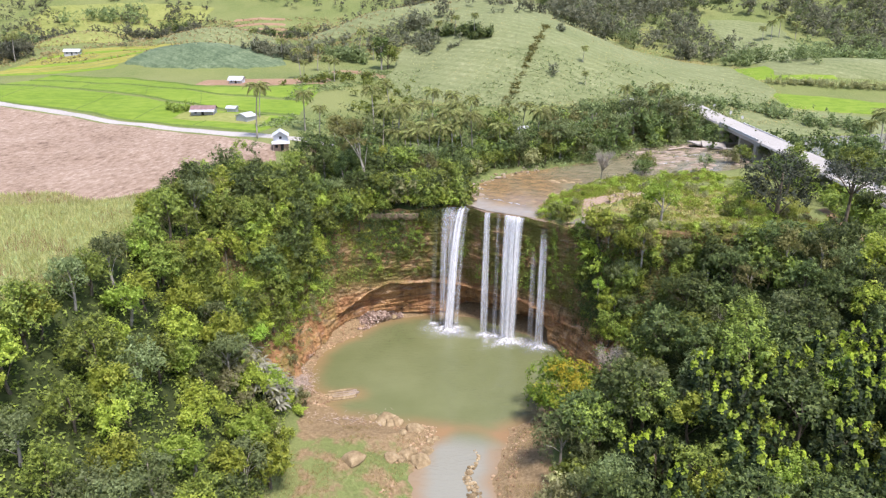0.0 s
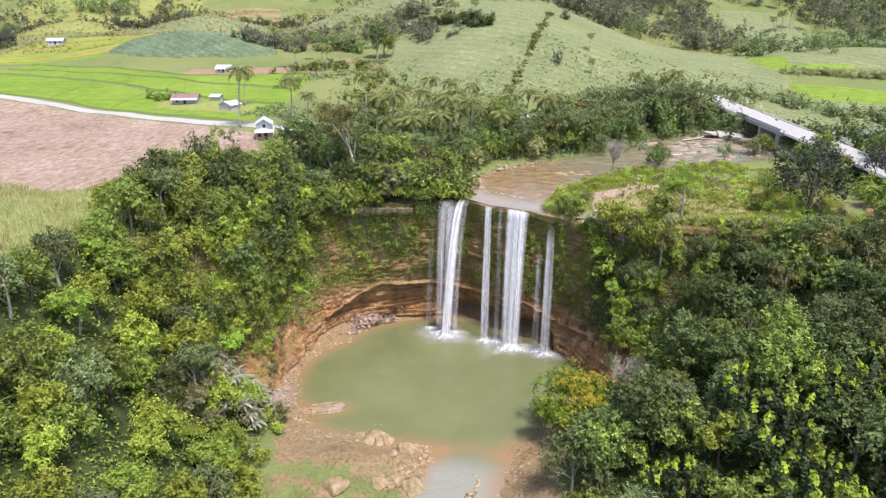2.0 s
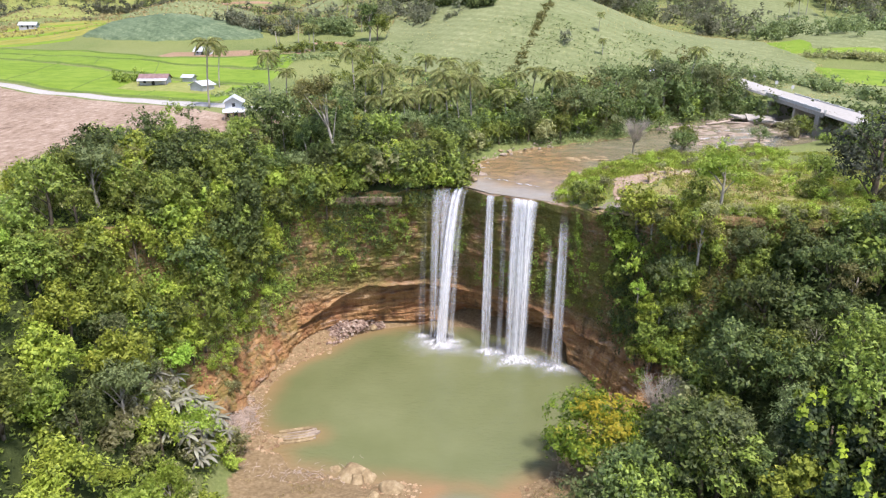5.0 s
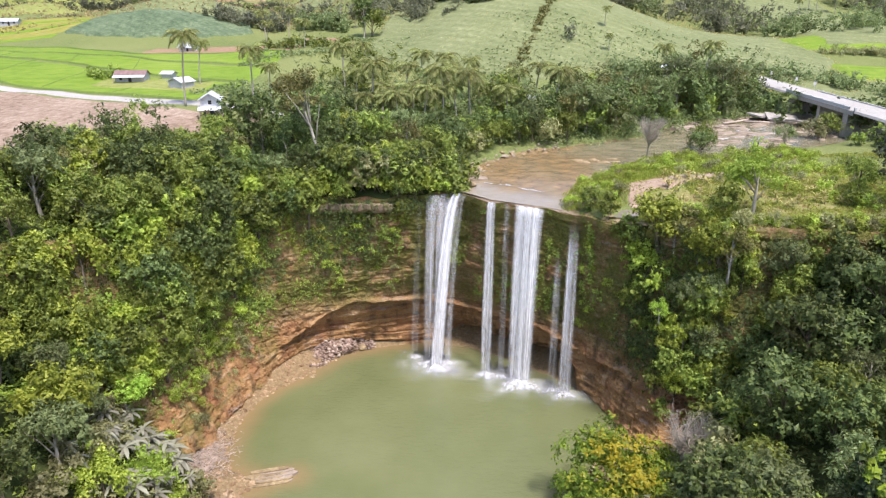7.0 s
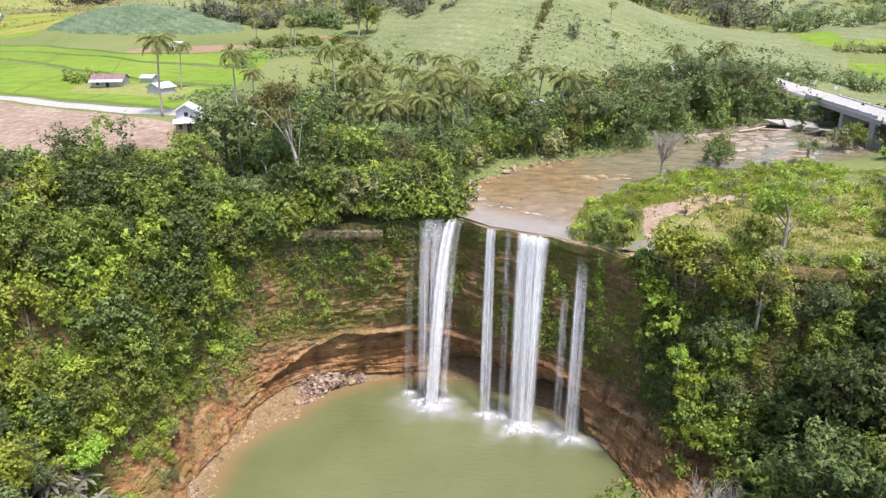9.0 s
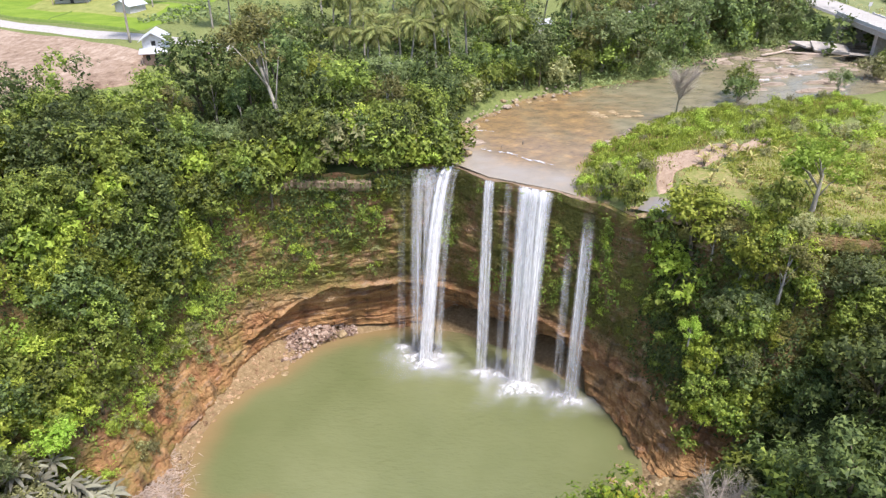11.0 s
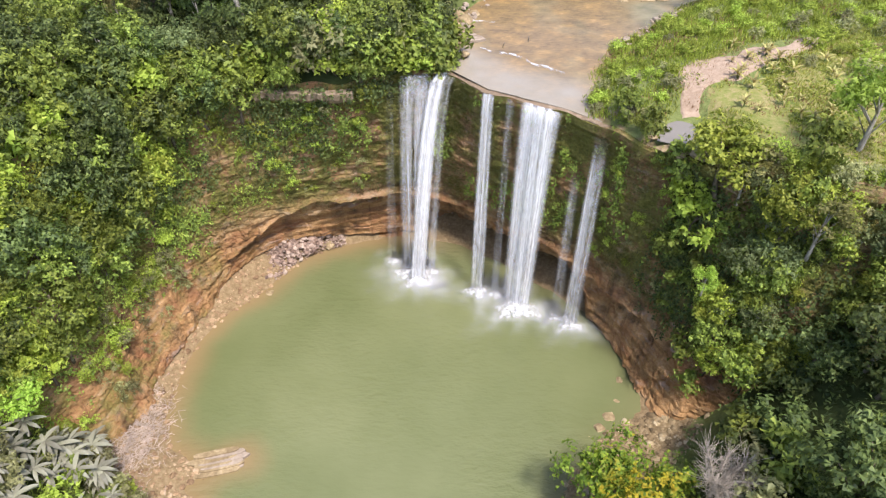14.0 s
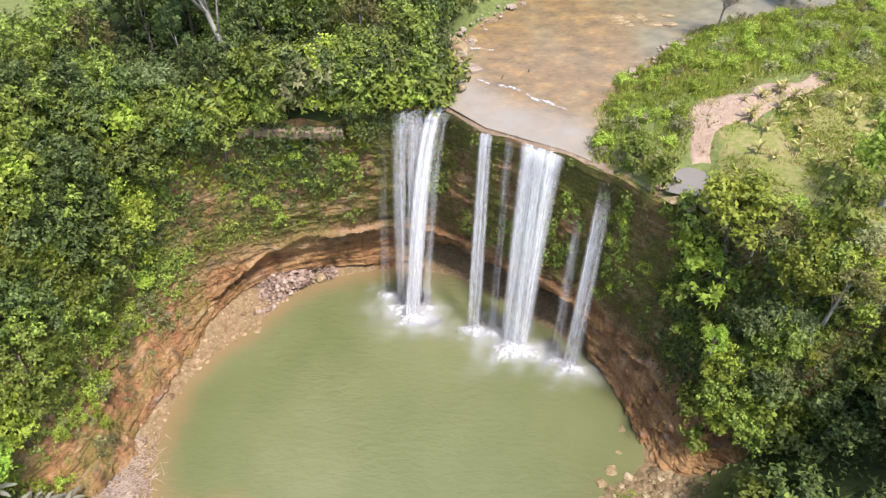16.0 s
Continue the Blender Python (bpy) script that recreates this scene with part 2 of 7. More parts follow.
def cliff_material():
    """Warm layered rock: thin level beds, blotches, rust, dark wet runs and moss that keeps to the upper face."""
    k = Mat("layered_cliff")
    v = k.coords()
    warp = k.noise(0.12, 3, vec=v)
    sep = k.node("ShaderNodeSeparateXYZ")
    k.link(v, sep.inputs[0])
    z = k.math("ADD", sep.outputs[2], k.math("MULTIPLY", warp, 0.8))
    beds = []
    for lift, spread in ((1.0, 0.05), (3.6, 0.12)):
        cmb = k.node("ShaderNodeCombineXYZ")
        k.link(k.math("MULTIPLY", z, lift), cmb.inputs[2])
        k.link(k.math("MULTIPLY", sep.outputs[0], spread), cmb.inputs[0])
        k.link(k.math("MULTIPLY", sep.outputs[1], spread), cmb.inputs[1])
        beds.append(k.noise(1.0, 5, 0.6, vec=cmb.outputs[0]))
    grain = k.noise(3.2, 9, 0.75, vec=v)
    blotch = k.noise(0.3, 6, 0.62, vec=v)
    fac = k.math("ADD", k.math("MULTIPLY", beds[0], 0.30), k.math("ADD", k.math("MULTIPLY", beds[1], 0.24), k.math("ADD", k.math("MULTIPLY", grain, 0.32), k.math("MULTIPLY", blotch, 0.16))))
    col = k.ramp(fac, [(0.38, (0.065, 0.037, 0.022)), (0.45, (0.195, 0.108, 0.050)), (0.51, (0.330, 0.190, 0.088)), (0.57, (0.42, 0.270, 0.145)), (0.65, (0.53, 0.42, 0.30))])
    low = k.node("ShaderNodeMapRange")
    for i, val in ((1, 11.5), (2, 8.5)):
        low.inputs[i].default_value = val
    k.link(z, low.inputs[0])
    warm = k.ramp(k.math("ADD", k.math("MULTIPLY", fac, 0.7), k.math("MULTIPLY", blotch, 0.3)), [(0.38, (0.15, 0.075, 0.033)), (0.48, (0.37, 0.195, 0.075)), (0.56, (0.50, 0.290, 0.120)), (0.66, (0.56, 0.39, 0.22))])
    col = k.mix(k.math("MULTIPLY", low.outputs[0], 0.8), col, warm)
    red = k.ramp(k.noise(0.2, 5, 0.6, vec=k.coords((1, 1, 1.5))), [(0.50, (0, 0, 0)), (0.66, (0.6, 0.6, 0.6))])
    col = k.mix(red, col, (0.30, 0.125, 0.060))
    pink = k.ramp(k.noise(0.5, 5, 0.65, vec=k.coords((0.6, 0.6, 2.2))), [(0.56, (0, 0, 0)), (0.70, (0.6, 0.6, 0.6))])
    col = k.mix(pink, col, (0.44, 0.34, 0.27))
    runs = k.ramp(k.noise(1.0, 5, 0.6, vec=k.coords((0.55, 0.55, 0.05))), [(0.52, (0, 0, 0)), (0.68, (0.65, 0.65, 0.65))])
    col = k.mix(runs, col, (0.055, 0.040, 0.026))
    streak = k.noise(1.0, 6, 0.68, vec=k.coords((0.22, 0.22, 0.16)))
    moss = k.ramp(k.math("ADD", k.math("MULTIPLY", streak, 0.72), k.math("MULTIPLY", grain, 0.28)), [(0.435, (0, 0, 0)), (0.53, (0.88, 0.88, 0.88))])
    mossc = k.ramp(grain, [(0.34, (0.055, 0.066, 0.010)), (0.5, (0.140, 0.148, 0.024)), (0.7, (0.25, 0.235, 0.06))])
    high = k.node("ShaderNodeMapRange")
    for i, val in ((1, 9.5), (2, 14.0)):
        high.inputs[i].default_value = val
    k.link(z, high.inputs[0])
    side = k.node("ShaderNodeMapRange")
    for i, val in ((1, -22.0), (2, -30.0), (4, 0.75)):
        side.inputs[i].default_value = val
    k.link(sep.outputs[0], side.inputs[0])
    weedy = k.math("MULTIPLY", side.outputs[0], k.ramp(k.noise(0.16, 5, 0.6, vec=v), [(0.46, (0, 0, 0)), (0.58, (1, 1, 1))]))
    k.color(k.mix(k.math("MULTIPLY", moss, k.math("MAXIMUM", high.outputs[0], weedy)), col, mossc))
    chip = k.node("ShaderNodeTexVoronoi", Scale=1.4)
    k.link(k.coords((1, 1, 2.2)), chip.inputs["Vector"])
    k.bump(k.math("ADD", k.math("MULTIPLY", fac, 1.4), k.math("ADD", k.math("MULTIPLY", chip.outputs["Distance"], 0.4), grain)), 0.85, 0.40)
    k.put(0.8, 0.25)
    return k.m


CLIFF = cliff_material()


def water_material(name, a, b, scale, rough, bump):
    k = Mat(name)
    v = k.coords()
    col = k.ramp(k.noise(0.05, 4, vec=v), [(0.3, a), (0.7, b)])
    # the grey mix is sky reflection put into the water's colour
    k.color(k.mix(k.math("MULTIPLY", k.attr("shallow"), 0.75), k.mix(k.attr("sky_sheen"), col, (0.255, 0.245, 0.200)), (0.25, 0.155, 0.075)))
    w = k.noise(scale, 5, 0.55, vec=k.coords((1, 1.8, 1)))
    gust = k.ramp(k.noise(0.045, 3, vec=k.coords((1, 1, 1))), [(0.36, (0.25, 0.25, 0.25)), (0.60, (1, 1, 1))])
    w = k.math("MULTIPLY", k.math("ADD", w, k.math("MULTIPLY", k.noise(0.75, 4, 0.55, vec=k.coords((0.8, 1.7, 1))), 1.1)), gust)
    k.bump(w, bump, 0.30)
    k.put(rough, 0.5)
    k.b.inputs["IOR"].default_value = 1.33
    return k.m


POOL = water_material("green_pool_water", (0.112, 0.126, 0.050), (0.158, 0.167, 0.076), 0.9, 0.08, 0.55)


def river_material():
    """Shallow water over golden shoals: brown near the falls, greener and deeper upstream, still and pale at the brink,
    where milky water and reflected sky are both put into the colour.
    """
    k = Mat("muddy_river_water")
    v = k.coords((1, 1, 1))
    n = k.noise(0.30, 7, 0.62, vec=k.coords((1.0, 1.5, 1)))
    fine = k.noise(1.6, 6, 0.65, vec=k.coords((0.8, 2.0, 1)))
    bed = k.math("ADD", k.math("MULTIPLY", n, 0.62), k.math("MULTIPLY", fine, 0.38))
    col = k.ramp(bed, [(0.38, (0.150, 0.104, 0.054)), (0.48, (0.205, 0.140, 0.070)), (0.55, (0.255, 0.165, 0.075)), (0.61, (0.32, 0.200, 0.082)), (0.70, (0.38, 0.255, 0.125))])
    deep = k.ramp(n, [(0.35, (0.150, 0.135, 0.080)), (0.65, (0.235, 0.205, 0.125))])
    col = k.mix(k.attr("deep"), col, deep)
    # pale mix at the brink: milky shallows plus sky reflection painted in
    k.color(k.mix(k.math("MULTIPLY", k.attr("calm_sheen"), 1.0, True), col, (0.285, 0.250, 0.195)))
    k.bump(k.noise(1.8, 6, vec=v), 0.4, 0.15)
    k.put(0.15, 0.5)
    return k.m


RIVER = river_material()


def fall_material(name, low, high, thick=1.0):
    """White falling water: soft strands along the drop, thin and clear between them."""
    k = Mat(name)
    uv = k.coords((1, 1, 1), "UV")
    parts = []
    for scale, detail in (((1.5, 0.028, 1), 3), ((4.2, 0.06, 1), 4), ((3.0, 0.55, 1), 5)):
        mp = k.node("ShaderNodeMapping")
        mp.inputs["Scale"].default_value = scale
        k.link(uv, mp.inputs["Vector"])
        parts.append(k.noise(1.0, detail, 0.6, vec=mp.outputs[0]))
    fac = k.math("ADD", k.math("MULTIPLY", parts[0], 0.55), k.math("ADD", k.math("MULTIPLY", parts[1], 0.20), k.math("MULTIPLY", parts[2], 0.25)))
    a = k.math("MULTIPLY", k.math("MULTIPLY", k.ramp(fac, [(low, (0, 0, 0)), (high, (1, 1, 1))]), thick), k.attr("body"))
    k.color((0.78, 0.775, 0.77))
    k.put(0.5, 0.3)
    k.link(a, k.b.inputs["Alpha"])
    return k.m


FALL_DENSE = fall_material("dense_falling_water", 0.38, 0.62)
FALL_THIN = fall_material("thin_falling_water", 0.43, 0.70, 0.8)
FALL_WISP = fall_material("wispy_falling_water", 0.44, 0.82, 0.5)


def foam_material():
    k = Mat("foam")
    n = k.noise(1.6, 6, 0.7, vec=k.coords())
    k.color((0.74, 0.735, 0.72))
    k.link(k.math("MULTIPLY", k.ramp(n, [(0.35, (0, 0, 0)), (0.6, (1, 1, 1))]), k.attr("body")), k.b.inputs["Alpha"])
    k.bump(n, 0.8, 0.3)
    return k.put(0.7, 0.2)


FOAM = foam_material()


def mist_material():
    k = Mat("spray_mist")
    n = k.noise(0.35, 5, 0.6, vec=k.coords())
    k.color((0.62, 0.62, 0.60))
    k.link(k.math("MULTIPLY", k.ramp(n, [(0.3, (0, 0, 0)), (0.75, (0.75, 0.75, 0.75))]), k.attr("body")), k.b.inputs["Alpha"])
    return k.put(0.9, 0.1)


MIST = mist_material()


def plain(name, c, rough=0.7, spec=0.3, metal=0.0, var=0.25, scale=3.0):
    k = Mat(name)
    n = k.noise(scale, 6, 0.65, vec=k.coords())
    k.color(k.ramp(n, [(0.25, tuple(x * (1 - var) for x in c)), (0.75, tuple(min(1, x * (1 + var)) for x in c))]))
    k.bump(n, 0.2, 0.03)
    return k.put(rough, spec, metal)


ROOF_PALE = plain("pale_metal_roof", (0.45, 0.455, 0.46), 0.45, 0.5, 0.0, 0.12)
ROOF_RUST = plain("rusty_metal_roof", (0.20, 0.125, 0.11), 0.7, 0.3, 0.0, 0.4, 1.2)
WALL_WHITE = plain("white_wall", (0.62, 0.62, 0.62), 0.8, 0.2, 0, 0.15)
WALL_BRICK = plain("bare_block_wall", (0.42, 0.28, 0.22), 0.9, 0.2, 0, 0.25)
WALL_GREY = plain("grey_wall", (0.40, 0.39, 0.38), 0.9, 0.2, 0, 0.2)
DARK = plain("dark_opening", (0.03, 0.03, 0.03), 0.6)
POST_WHITE = plain("weathered_white_paint", (0.46, 0.45, 0.42), 0.6, 0.3, 0, 0.08)
TIMBER = plain("driftwood", (0.42, 0.33, 0.26), 0.9, 0.2, 0, 0.45, 0.8)


# ---- shape helpers ----
def mesh_from(name, verts, faces, mat, smooth=False):
    me = bpy.data.meshes.new(name)
    me.from_pydata([tuple(map(float, v)) for v in verts] if not isinstance(verts, np.ndarray) else verts.tolist(), [], faces.tolist() if isinstance(faces, np.ndarray) else faces)
    if mat:
        me.materials.append(mat)
    if smooth:
        me.polygons.foreach_set("use_smooth", [True] * len(me.polygons))
    me.update()
    return me


def thing(name, me=None, at=None, label="", category="", group="", kind=""):
    ob = new(name, me)
    if at is not None:
        ob.matrix_world = at
    return tagged(ob, label, category, group, kind)


def part(name, me, parent, label="", at=None):
    ob = new(name, me)
    ob.parent = parent
    if at is not None:
        ob.matrix_basis = at
    return tagged(ob, label)


def point_attr(me, name, values):
    me.attributes.new(name, "FLOAT", "POINT").data.foreach_set("value", np.asarray(values, dtype=np.float32))


def grid_faces(n, m):
    i = np.arange(n * m).reshape(n, m)
    return np.stack([i[:-1, :-1], i[:-1, 1:], i[1:, 1:], i[1:, :-1]], -1).reshape(-1, 4)


def tube(path, radii, sides=6):
    """Verts and faces of a tapered tube along a path."""
    vs, fs = [], []
    for i, (p, r) in enumerate(zip(path, radii)):
        p = Vector(p)
        d = (Vector(path[min(i + 1, len(path) - 1)]) - Vector(path[max(i - 1, 0)])).normalized()
        a = d.orthogonal().normalized()
        b = d.cross(a)
        for s in range(sides):
            w = 2 * math.pi * s / sides
            vs.append(p + (a * math.cos(w) + b * math.sin(w)) * r)
    for i in range(len(path) - 1):
        for s in range(sides):
            fs.append((i * sides + s, i * sides + (s + 1) % sides, (i + 1) * sides + (s + 1) % sides, (i + 1) * sides + s))
    fs.append(tuple(range(sides))[::-1])
    fs.append(tuple((len(path) - 1) * sides + s for s in range(sides)))
    return vs, fs


def merge(chunks):
    vs, fs = [], []
    for v, f in chunks:
        o = len(vs)
        vs += [tuple(x) for x in v]
        fs += [tuple(i + o for i in q) for q in f]
    return vs, fs


def box(x0, x1, y0, y1, z0, z1):
    v = [(x, y, z) for z in (z0, z1) for x, y in ((x0, y0), (x1, y0), (x1, y1), (x0, y1))]
    return v, [(3, 2, 1, 0), (4, 5, 6, 7), (0, 1, 5, 4), (1, 2, 6, 5), (2, 3, 7, 6), (3, 0, 4, 7)]


def smooth(a, b, x):
    t = np.clip((x - a) / (b - a), 0, 1)
    return t * t * (3 - 2 * t)


# cheap value noise on arrays
def vnoise(x, y, seed=0):
    xi, yi = np.floor(x), np.floor(y)
    fx, fy = x - xi, y - yi
    fx, fy = fx * fx * (3 - 2 * fx), fy * fy * (3 - 2 * fy)

    def h(a, b):
        q = np.sin(a * 127.1 + b * 311.7 + seed * 74.7) * 43758.5453
        return q - np.floor(q)
    return (h(xi, yi) * (1 - fx) + h(xi + 1, yi) * fx) * (1 - fy) + (h(xi, yi + 1) * (1 - fx) + h(xi + 1, yi + 1) * fx) * fy


def fbm(x, y, seed=0, octaves=4):
    return sum(vnoise(x * 2 ** k, y * 2 ** k, seed + k) * 0.5 ** k for k in range(octaves)) / 1.9


def seg_dist(x, y, line, closed=False):
    """Distance to a polyline, and the position along it from 0 to its number of segments."""
    pts = list(line) + ([line[0]] if closed else [])
    best, where = np.full(np.shape(x), 1e9), np.zeros(np.shape(x))
    for i, (a, b) in enumerate(zip(pts[:-1], pts[1:])):
        dx, dy = b[0] - a[0], b[1] - a[1]
        t = np.clip(((x - a[0]) * dx + (y - a[1]) * dy) / (dx * dx + dy * dy), 0, 1)
        d = np.hypot(x - a[0] - t * dx, y - a[1] - t * dy)
        where = np.where(d < best, i + t, where)
        best = np.minimum(best, d)
    return best, where


def sdist(x, y, poly):
    """Signed distance to a closed outline, negative inside."""
    d, _ = seg_dist(x, y, poly, True)
    inside = np.zeros(np.shape(x), bool)
    for (ax, ay), (bx, by) in zip(poly, poly[1:] + poly[:1]):
        if ay != by:
            inside ^= ((ay > y) != (by > y)) & (x < (bx - ax) * (y - ay) / (by - ay) + ax)
    return np.where(inside, -d, d)


# ---- the lie of the land ----
SHORE = [(-19, 130), (-24, 129), (-29, 132), (-31, 138), (-30, 148), (-27, 154), (-22, 159), (-19, 164), (-14, 168), (-3, 171), (6, 170), (14, 165), (22, 159),
         (28.5, 153), (31, 145), (31.5, 137), (25, 132), (20, 127), (20, 121), (9, 115), (1, 117), (-12, 119), (-21, 121), (-26, 126)]
FLOOR = [(-36, 128), (-42, 145), (-40, 157), (-34, 167), (-25, 174), (-8, 177), (7, 178), (20, 171), (31, 165), (40, 153), (41, 138), (33, 128), (26, 118),
         (21, 105), (22, 90), (22, 60), (20, 20), (20, -300), (-20, -300), (-22, 20), (-26, 60), (-28, 90), (-30, 105), (-29.5, 117)]
RIM = [(-75, 40), (-70, 70), (-64, 92), (-60, 112), (-58, 130), (-53, 149), (-43, 166), (-28, 178), (-8, 182), (8, 183), (23, 176), (35, 169), (45, 157),
       (52, 147), (63, 138), (80, 129), (96, 116), (110, 95), (118, 60), (118, -300), (-75, -300)]
STREAM = [(6.5, 120), (4.6, 109), (2.2, 100), (0.4, 94), (-1, 80), (0, 50), (0, -300)]
BED = [(13.2, 154), (15, 168), (18, 177), (27, 188), (40, 197), (56, 202), (76, 214), (99, 222), (140, 236), (260, 250)]
BED_W = [8.5, 9.0, 10.0, 10.5, 8.5, 10.0, 16.0, 15.0, 10.0, 8.0]
BED_Z = [32.2, 32.6, 33.2, 33.5, 33.8, 34.2, 35.0, 35.6, 36.5, 38.0]


def upland(x, y):
    shift = np.clip((y - 140) * 0.35, 0, 20)
    left = smooth(0, 40, -x - 30 + shift)
    z = 33.6 + left * (7.0 + 0.028 * (np.clip(y, -400, 290) - 145)) + np.clip(y - 235, 0, 250) * 0.06 - left * np.clip(y - 290, 0, 195) * 0.06
    for cx, cy, amp, sx, sy in ((45, 372, 24, 50, 70), (22, 490, 28, 46, 70), (215, 372, 13, 48, 30), (-124, 374, 13, 32, 20), (-195, 405, 9, 45, 26), (-231, 458, 16, 30, 24),
                                (-142, 447, 19, 30, 22), (-48, 440, 18, 34, 28), (110, 520, 5, 90, 60)):
        z = z + amp * np.exp(-((x - cx) / sx) ** 2 / 2 - ((y - cy) / sy) ** 2 / 2)
    far = smooth(430, 840, y)
    z = z + far * (75 + 60 * fbm(x / 260, y / 260, 3)) + smooth(300, 900, np.abs(x)) * 40 * smooth(200, 600, y)
    z = z + smooth(95, 70, np.hypot(x - 70, y - 140)) * 1.2 + smooth(85, 110, x) * smooth(250, 200, y) * 3
    return z + (fbm(x / 22, y / 22, 7) - 0.5) * 1.6


def plateau(x, y):
    """The land as it lies above the falls, with the river's bed let in."""
    x, y = np.asarray(x, float), np.asarray(y, float)
    z = upland(x, y)
    d, w = seg_dist(x, y, BED)
    width = np.interp(w, range(len(BED)), BED_W) + (fbm(x / 7, y / 7, 5) - 0.5) * 3
    bed = np.interp(w, range(len(BED)), BED_Z)
    pit = np.hypot((x - 32.8) * 1.15, y - 151.9)
    z = z + (33.35 - z) * smooth(7, 4, pit) - 0.6 * smooth(3.0, 1.7, pit)
    return np.where(d < width + 9, bed - 0.7 + (z - bed + 0.7) * smooth(width - 1.5, width + 9, d), z)


def land(x, y):
    """The land with the gorge cut into it."""
    x, y = np.asarray(x, float), np.asarray(y, float)
    z = plateau(x, y)
    pool = np.minimum(sdist(x, y, SHORE), seg_dist(x, y, STREAM)[0] - 7.4 + (fbm(x / 6, y / 6, 9) - 0.5) * 6)
    pool = pool + (fbm(x / 4, y / 4, 2) - 0.5) * 2.2
    low = np.clip(pool * 0.30, -1.6, 3.2) + smooth(0, 3, pool) * (fbm(x / 2.5, y / 2.5, 4) - 0.4) * 0.9
    df, dr = sdist(x, y, FLOOR), sdist(x, y, RIM)
    f = np.clip(df, 0, None) / (np.clip(df, 0, None) + np.clip(-dr, 0, None) + 1e-6)
    f = np.where(dr >= 0, 1.0, f)
    slope = f + 0.10 * np.sin(f * math.pi) * (fbm(x / 12, y / 12, 6) - 0.3)
    return low + (z - low) * np.clip(slope, 0, 1)


def axis(parts):
    out = []
    for a, b, n in parts:
        out += list(np.linspace(a, b, n, endpoint=False))
    return np.array(out + [parts[-1][1]])


def build_ground():
    xs = axis([(-4000, -500, 10), (-500, -140, 45), (-140, -75, 26), (-75, 75, 150), (75, 140, 30), (140, 500, 45), (500, 4000, 10)])
    ys = axis([(-800, 0, 10), (0, 85, 22), (85, 215, 130), (215, 450, 70), (450, 1000, 50), (1000, 4500, 12)])
    gx, gy = np.meshgrid(xs, ys, indexing="ij")
    gz = land(gx, gy)
    v = np.stack([gx, gy, gz], -1).reshape(-1, 3)
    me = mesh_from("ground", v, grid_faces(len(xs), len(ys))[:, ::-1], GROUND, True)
    df, dr = sdist(gx, gy, FLOOR), sdist(gx, gy, RIM)
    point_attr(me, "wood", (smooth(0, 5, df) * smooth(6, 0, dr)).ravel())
    river = seg_dist(gx, gy, BED)
    edge = river[0] - np.interp(river[1], range(len(BED)), BED_W)
    low = smooth(2, -4, df) * np.clip(0.44 + 0.56 * smooth(107, 117, gy) + 0.5 * smooth(5, 9, gx), 0, 1)
    shore = np.maximum(low, smooth(3.5, 0.5, edge))
    point_attr(me, "shore", shore.ravel())
    return thing("ground", me, label="grassy valley ground with brown earthy banks", category="ground", kind="structure")


build_ground()


def patch(name, a, b, mat, label, rise=0.3, across=24, along=60, wobble=1.5, lift=None):
    """A sheet of field or track between two edge lines, laid on the land."""
    def sample(line, n):
        d = np.concatenate([[0], np.cumsum([math.dist(p, q) for p, q in zip(line[:-1], line[1:])])])
        t = np.linspace(0, d[-1], n)
        return np.interp(t, d, [p[0] for p in line]), np.interp(t, d, [p[1] for p in line])
    ax, ay = sample(a, along)
    bx, by = sample(b, along)
    t = np.linspace(0, 1, across)[None, :]
    gx, gy = ax[:, None] * (1 - t) + bx[:, None] * t, ay[:, None] * (1 - t) + by[:, None] * t
    gx = gx + (fbm(gx / 9, gy / 9, 11) - 0.5) * wobble * 2
    gy = gy + (fbm(gx / 9, gy / 9, 12) - 0.5) * wobble * 2
    gz = surface(gx, gy) + rise if lift is None else lift(gx, gy)
    edge = np.zeros(gx.shape, bool)
    edge[0], edge[-1], edge[:, 0], edge[:, -1] = True, True, True, True
    gz = np.where(edge, gz - rise - 0.25, gz) if lift is None else gz
    me = mesh_from(name, np.stack([gx, gy, gz], -1).reshape(-1, 3), grid_faces(along, across), mat, True)
    return thing(name, me, label=label, category="field" if "field" in name or "paddy" in name else "ground", kind="structure")


# waters
def build_pool():
    xs, ys = np.linspace(-42, 42, 106), axis([(-200, 90, 12), (90, 180, 113)])
    gx, gy = np.meshgrid(xs, ys, indexing="ij")
    me = mesh_from("water_pool", np.stack([gx, gy, 0 * gx], -1).reshape(-1, 3), grid_faces(len(xs), len(ys))[:, ::-1], POOL, True)
    point_attr(me, "shallow", (smooth(-1.4, 0.1, land(gx, gy)) * np.clip(0.15 + smooth(12, -4, gx) + smooth(128, 118, gy), 0, 1) + 0.75 * np.exp(-((gy - 115.5 - 1.5 * np.sin(gx / 3)) / 1.8) ** 2) * smooth(-4, 0, gx) * smooth(19, 14, gx)).ravel())
    # painted sky reflection, stronger towards the outlet stream
    point_attr(me, "sky_sheen", (0.85 * smooth(119, 110, gy + 0.25 * gx)).ravel())
    thing("water_pool", me, label="still murky green plunge pool water", category="water", kind="structure")


build_pool()


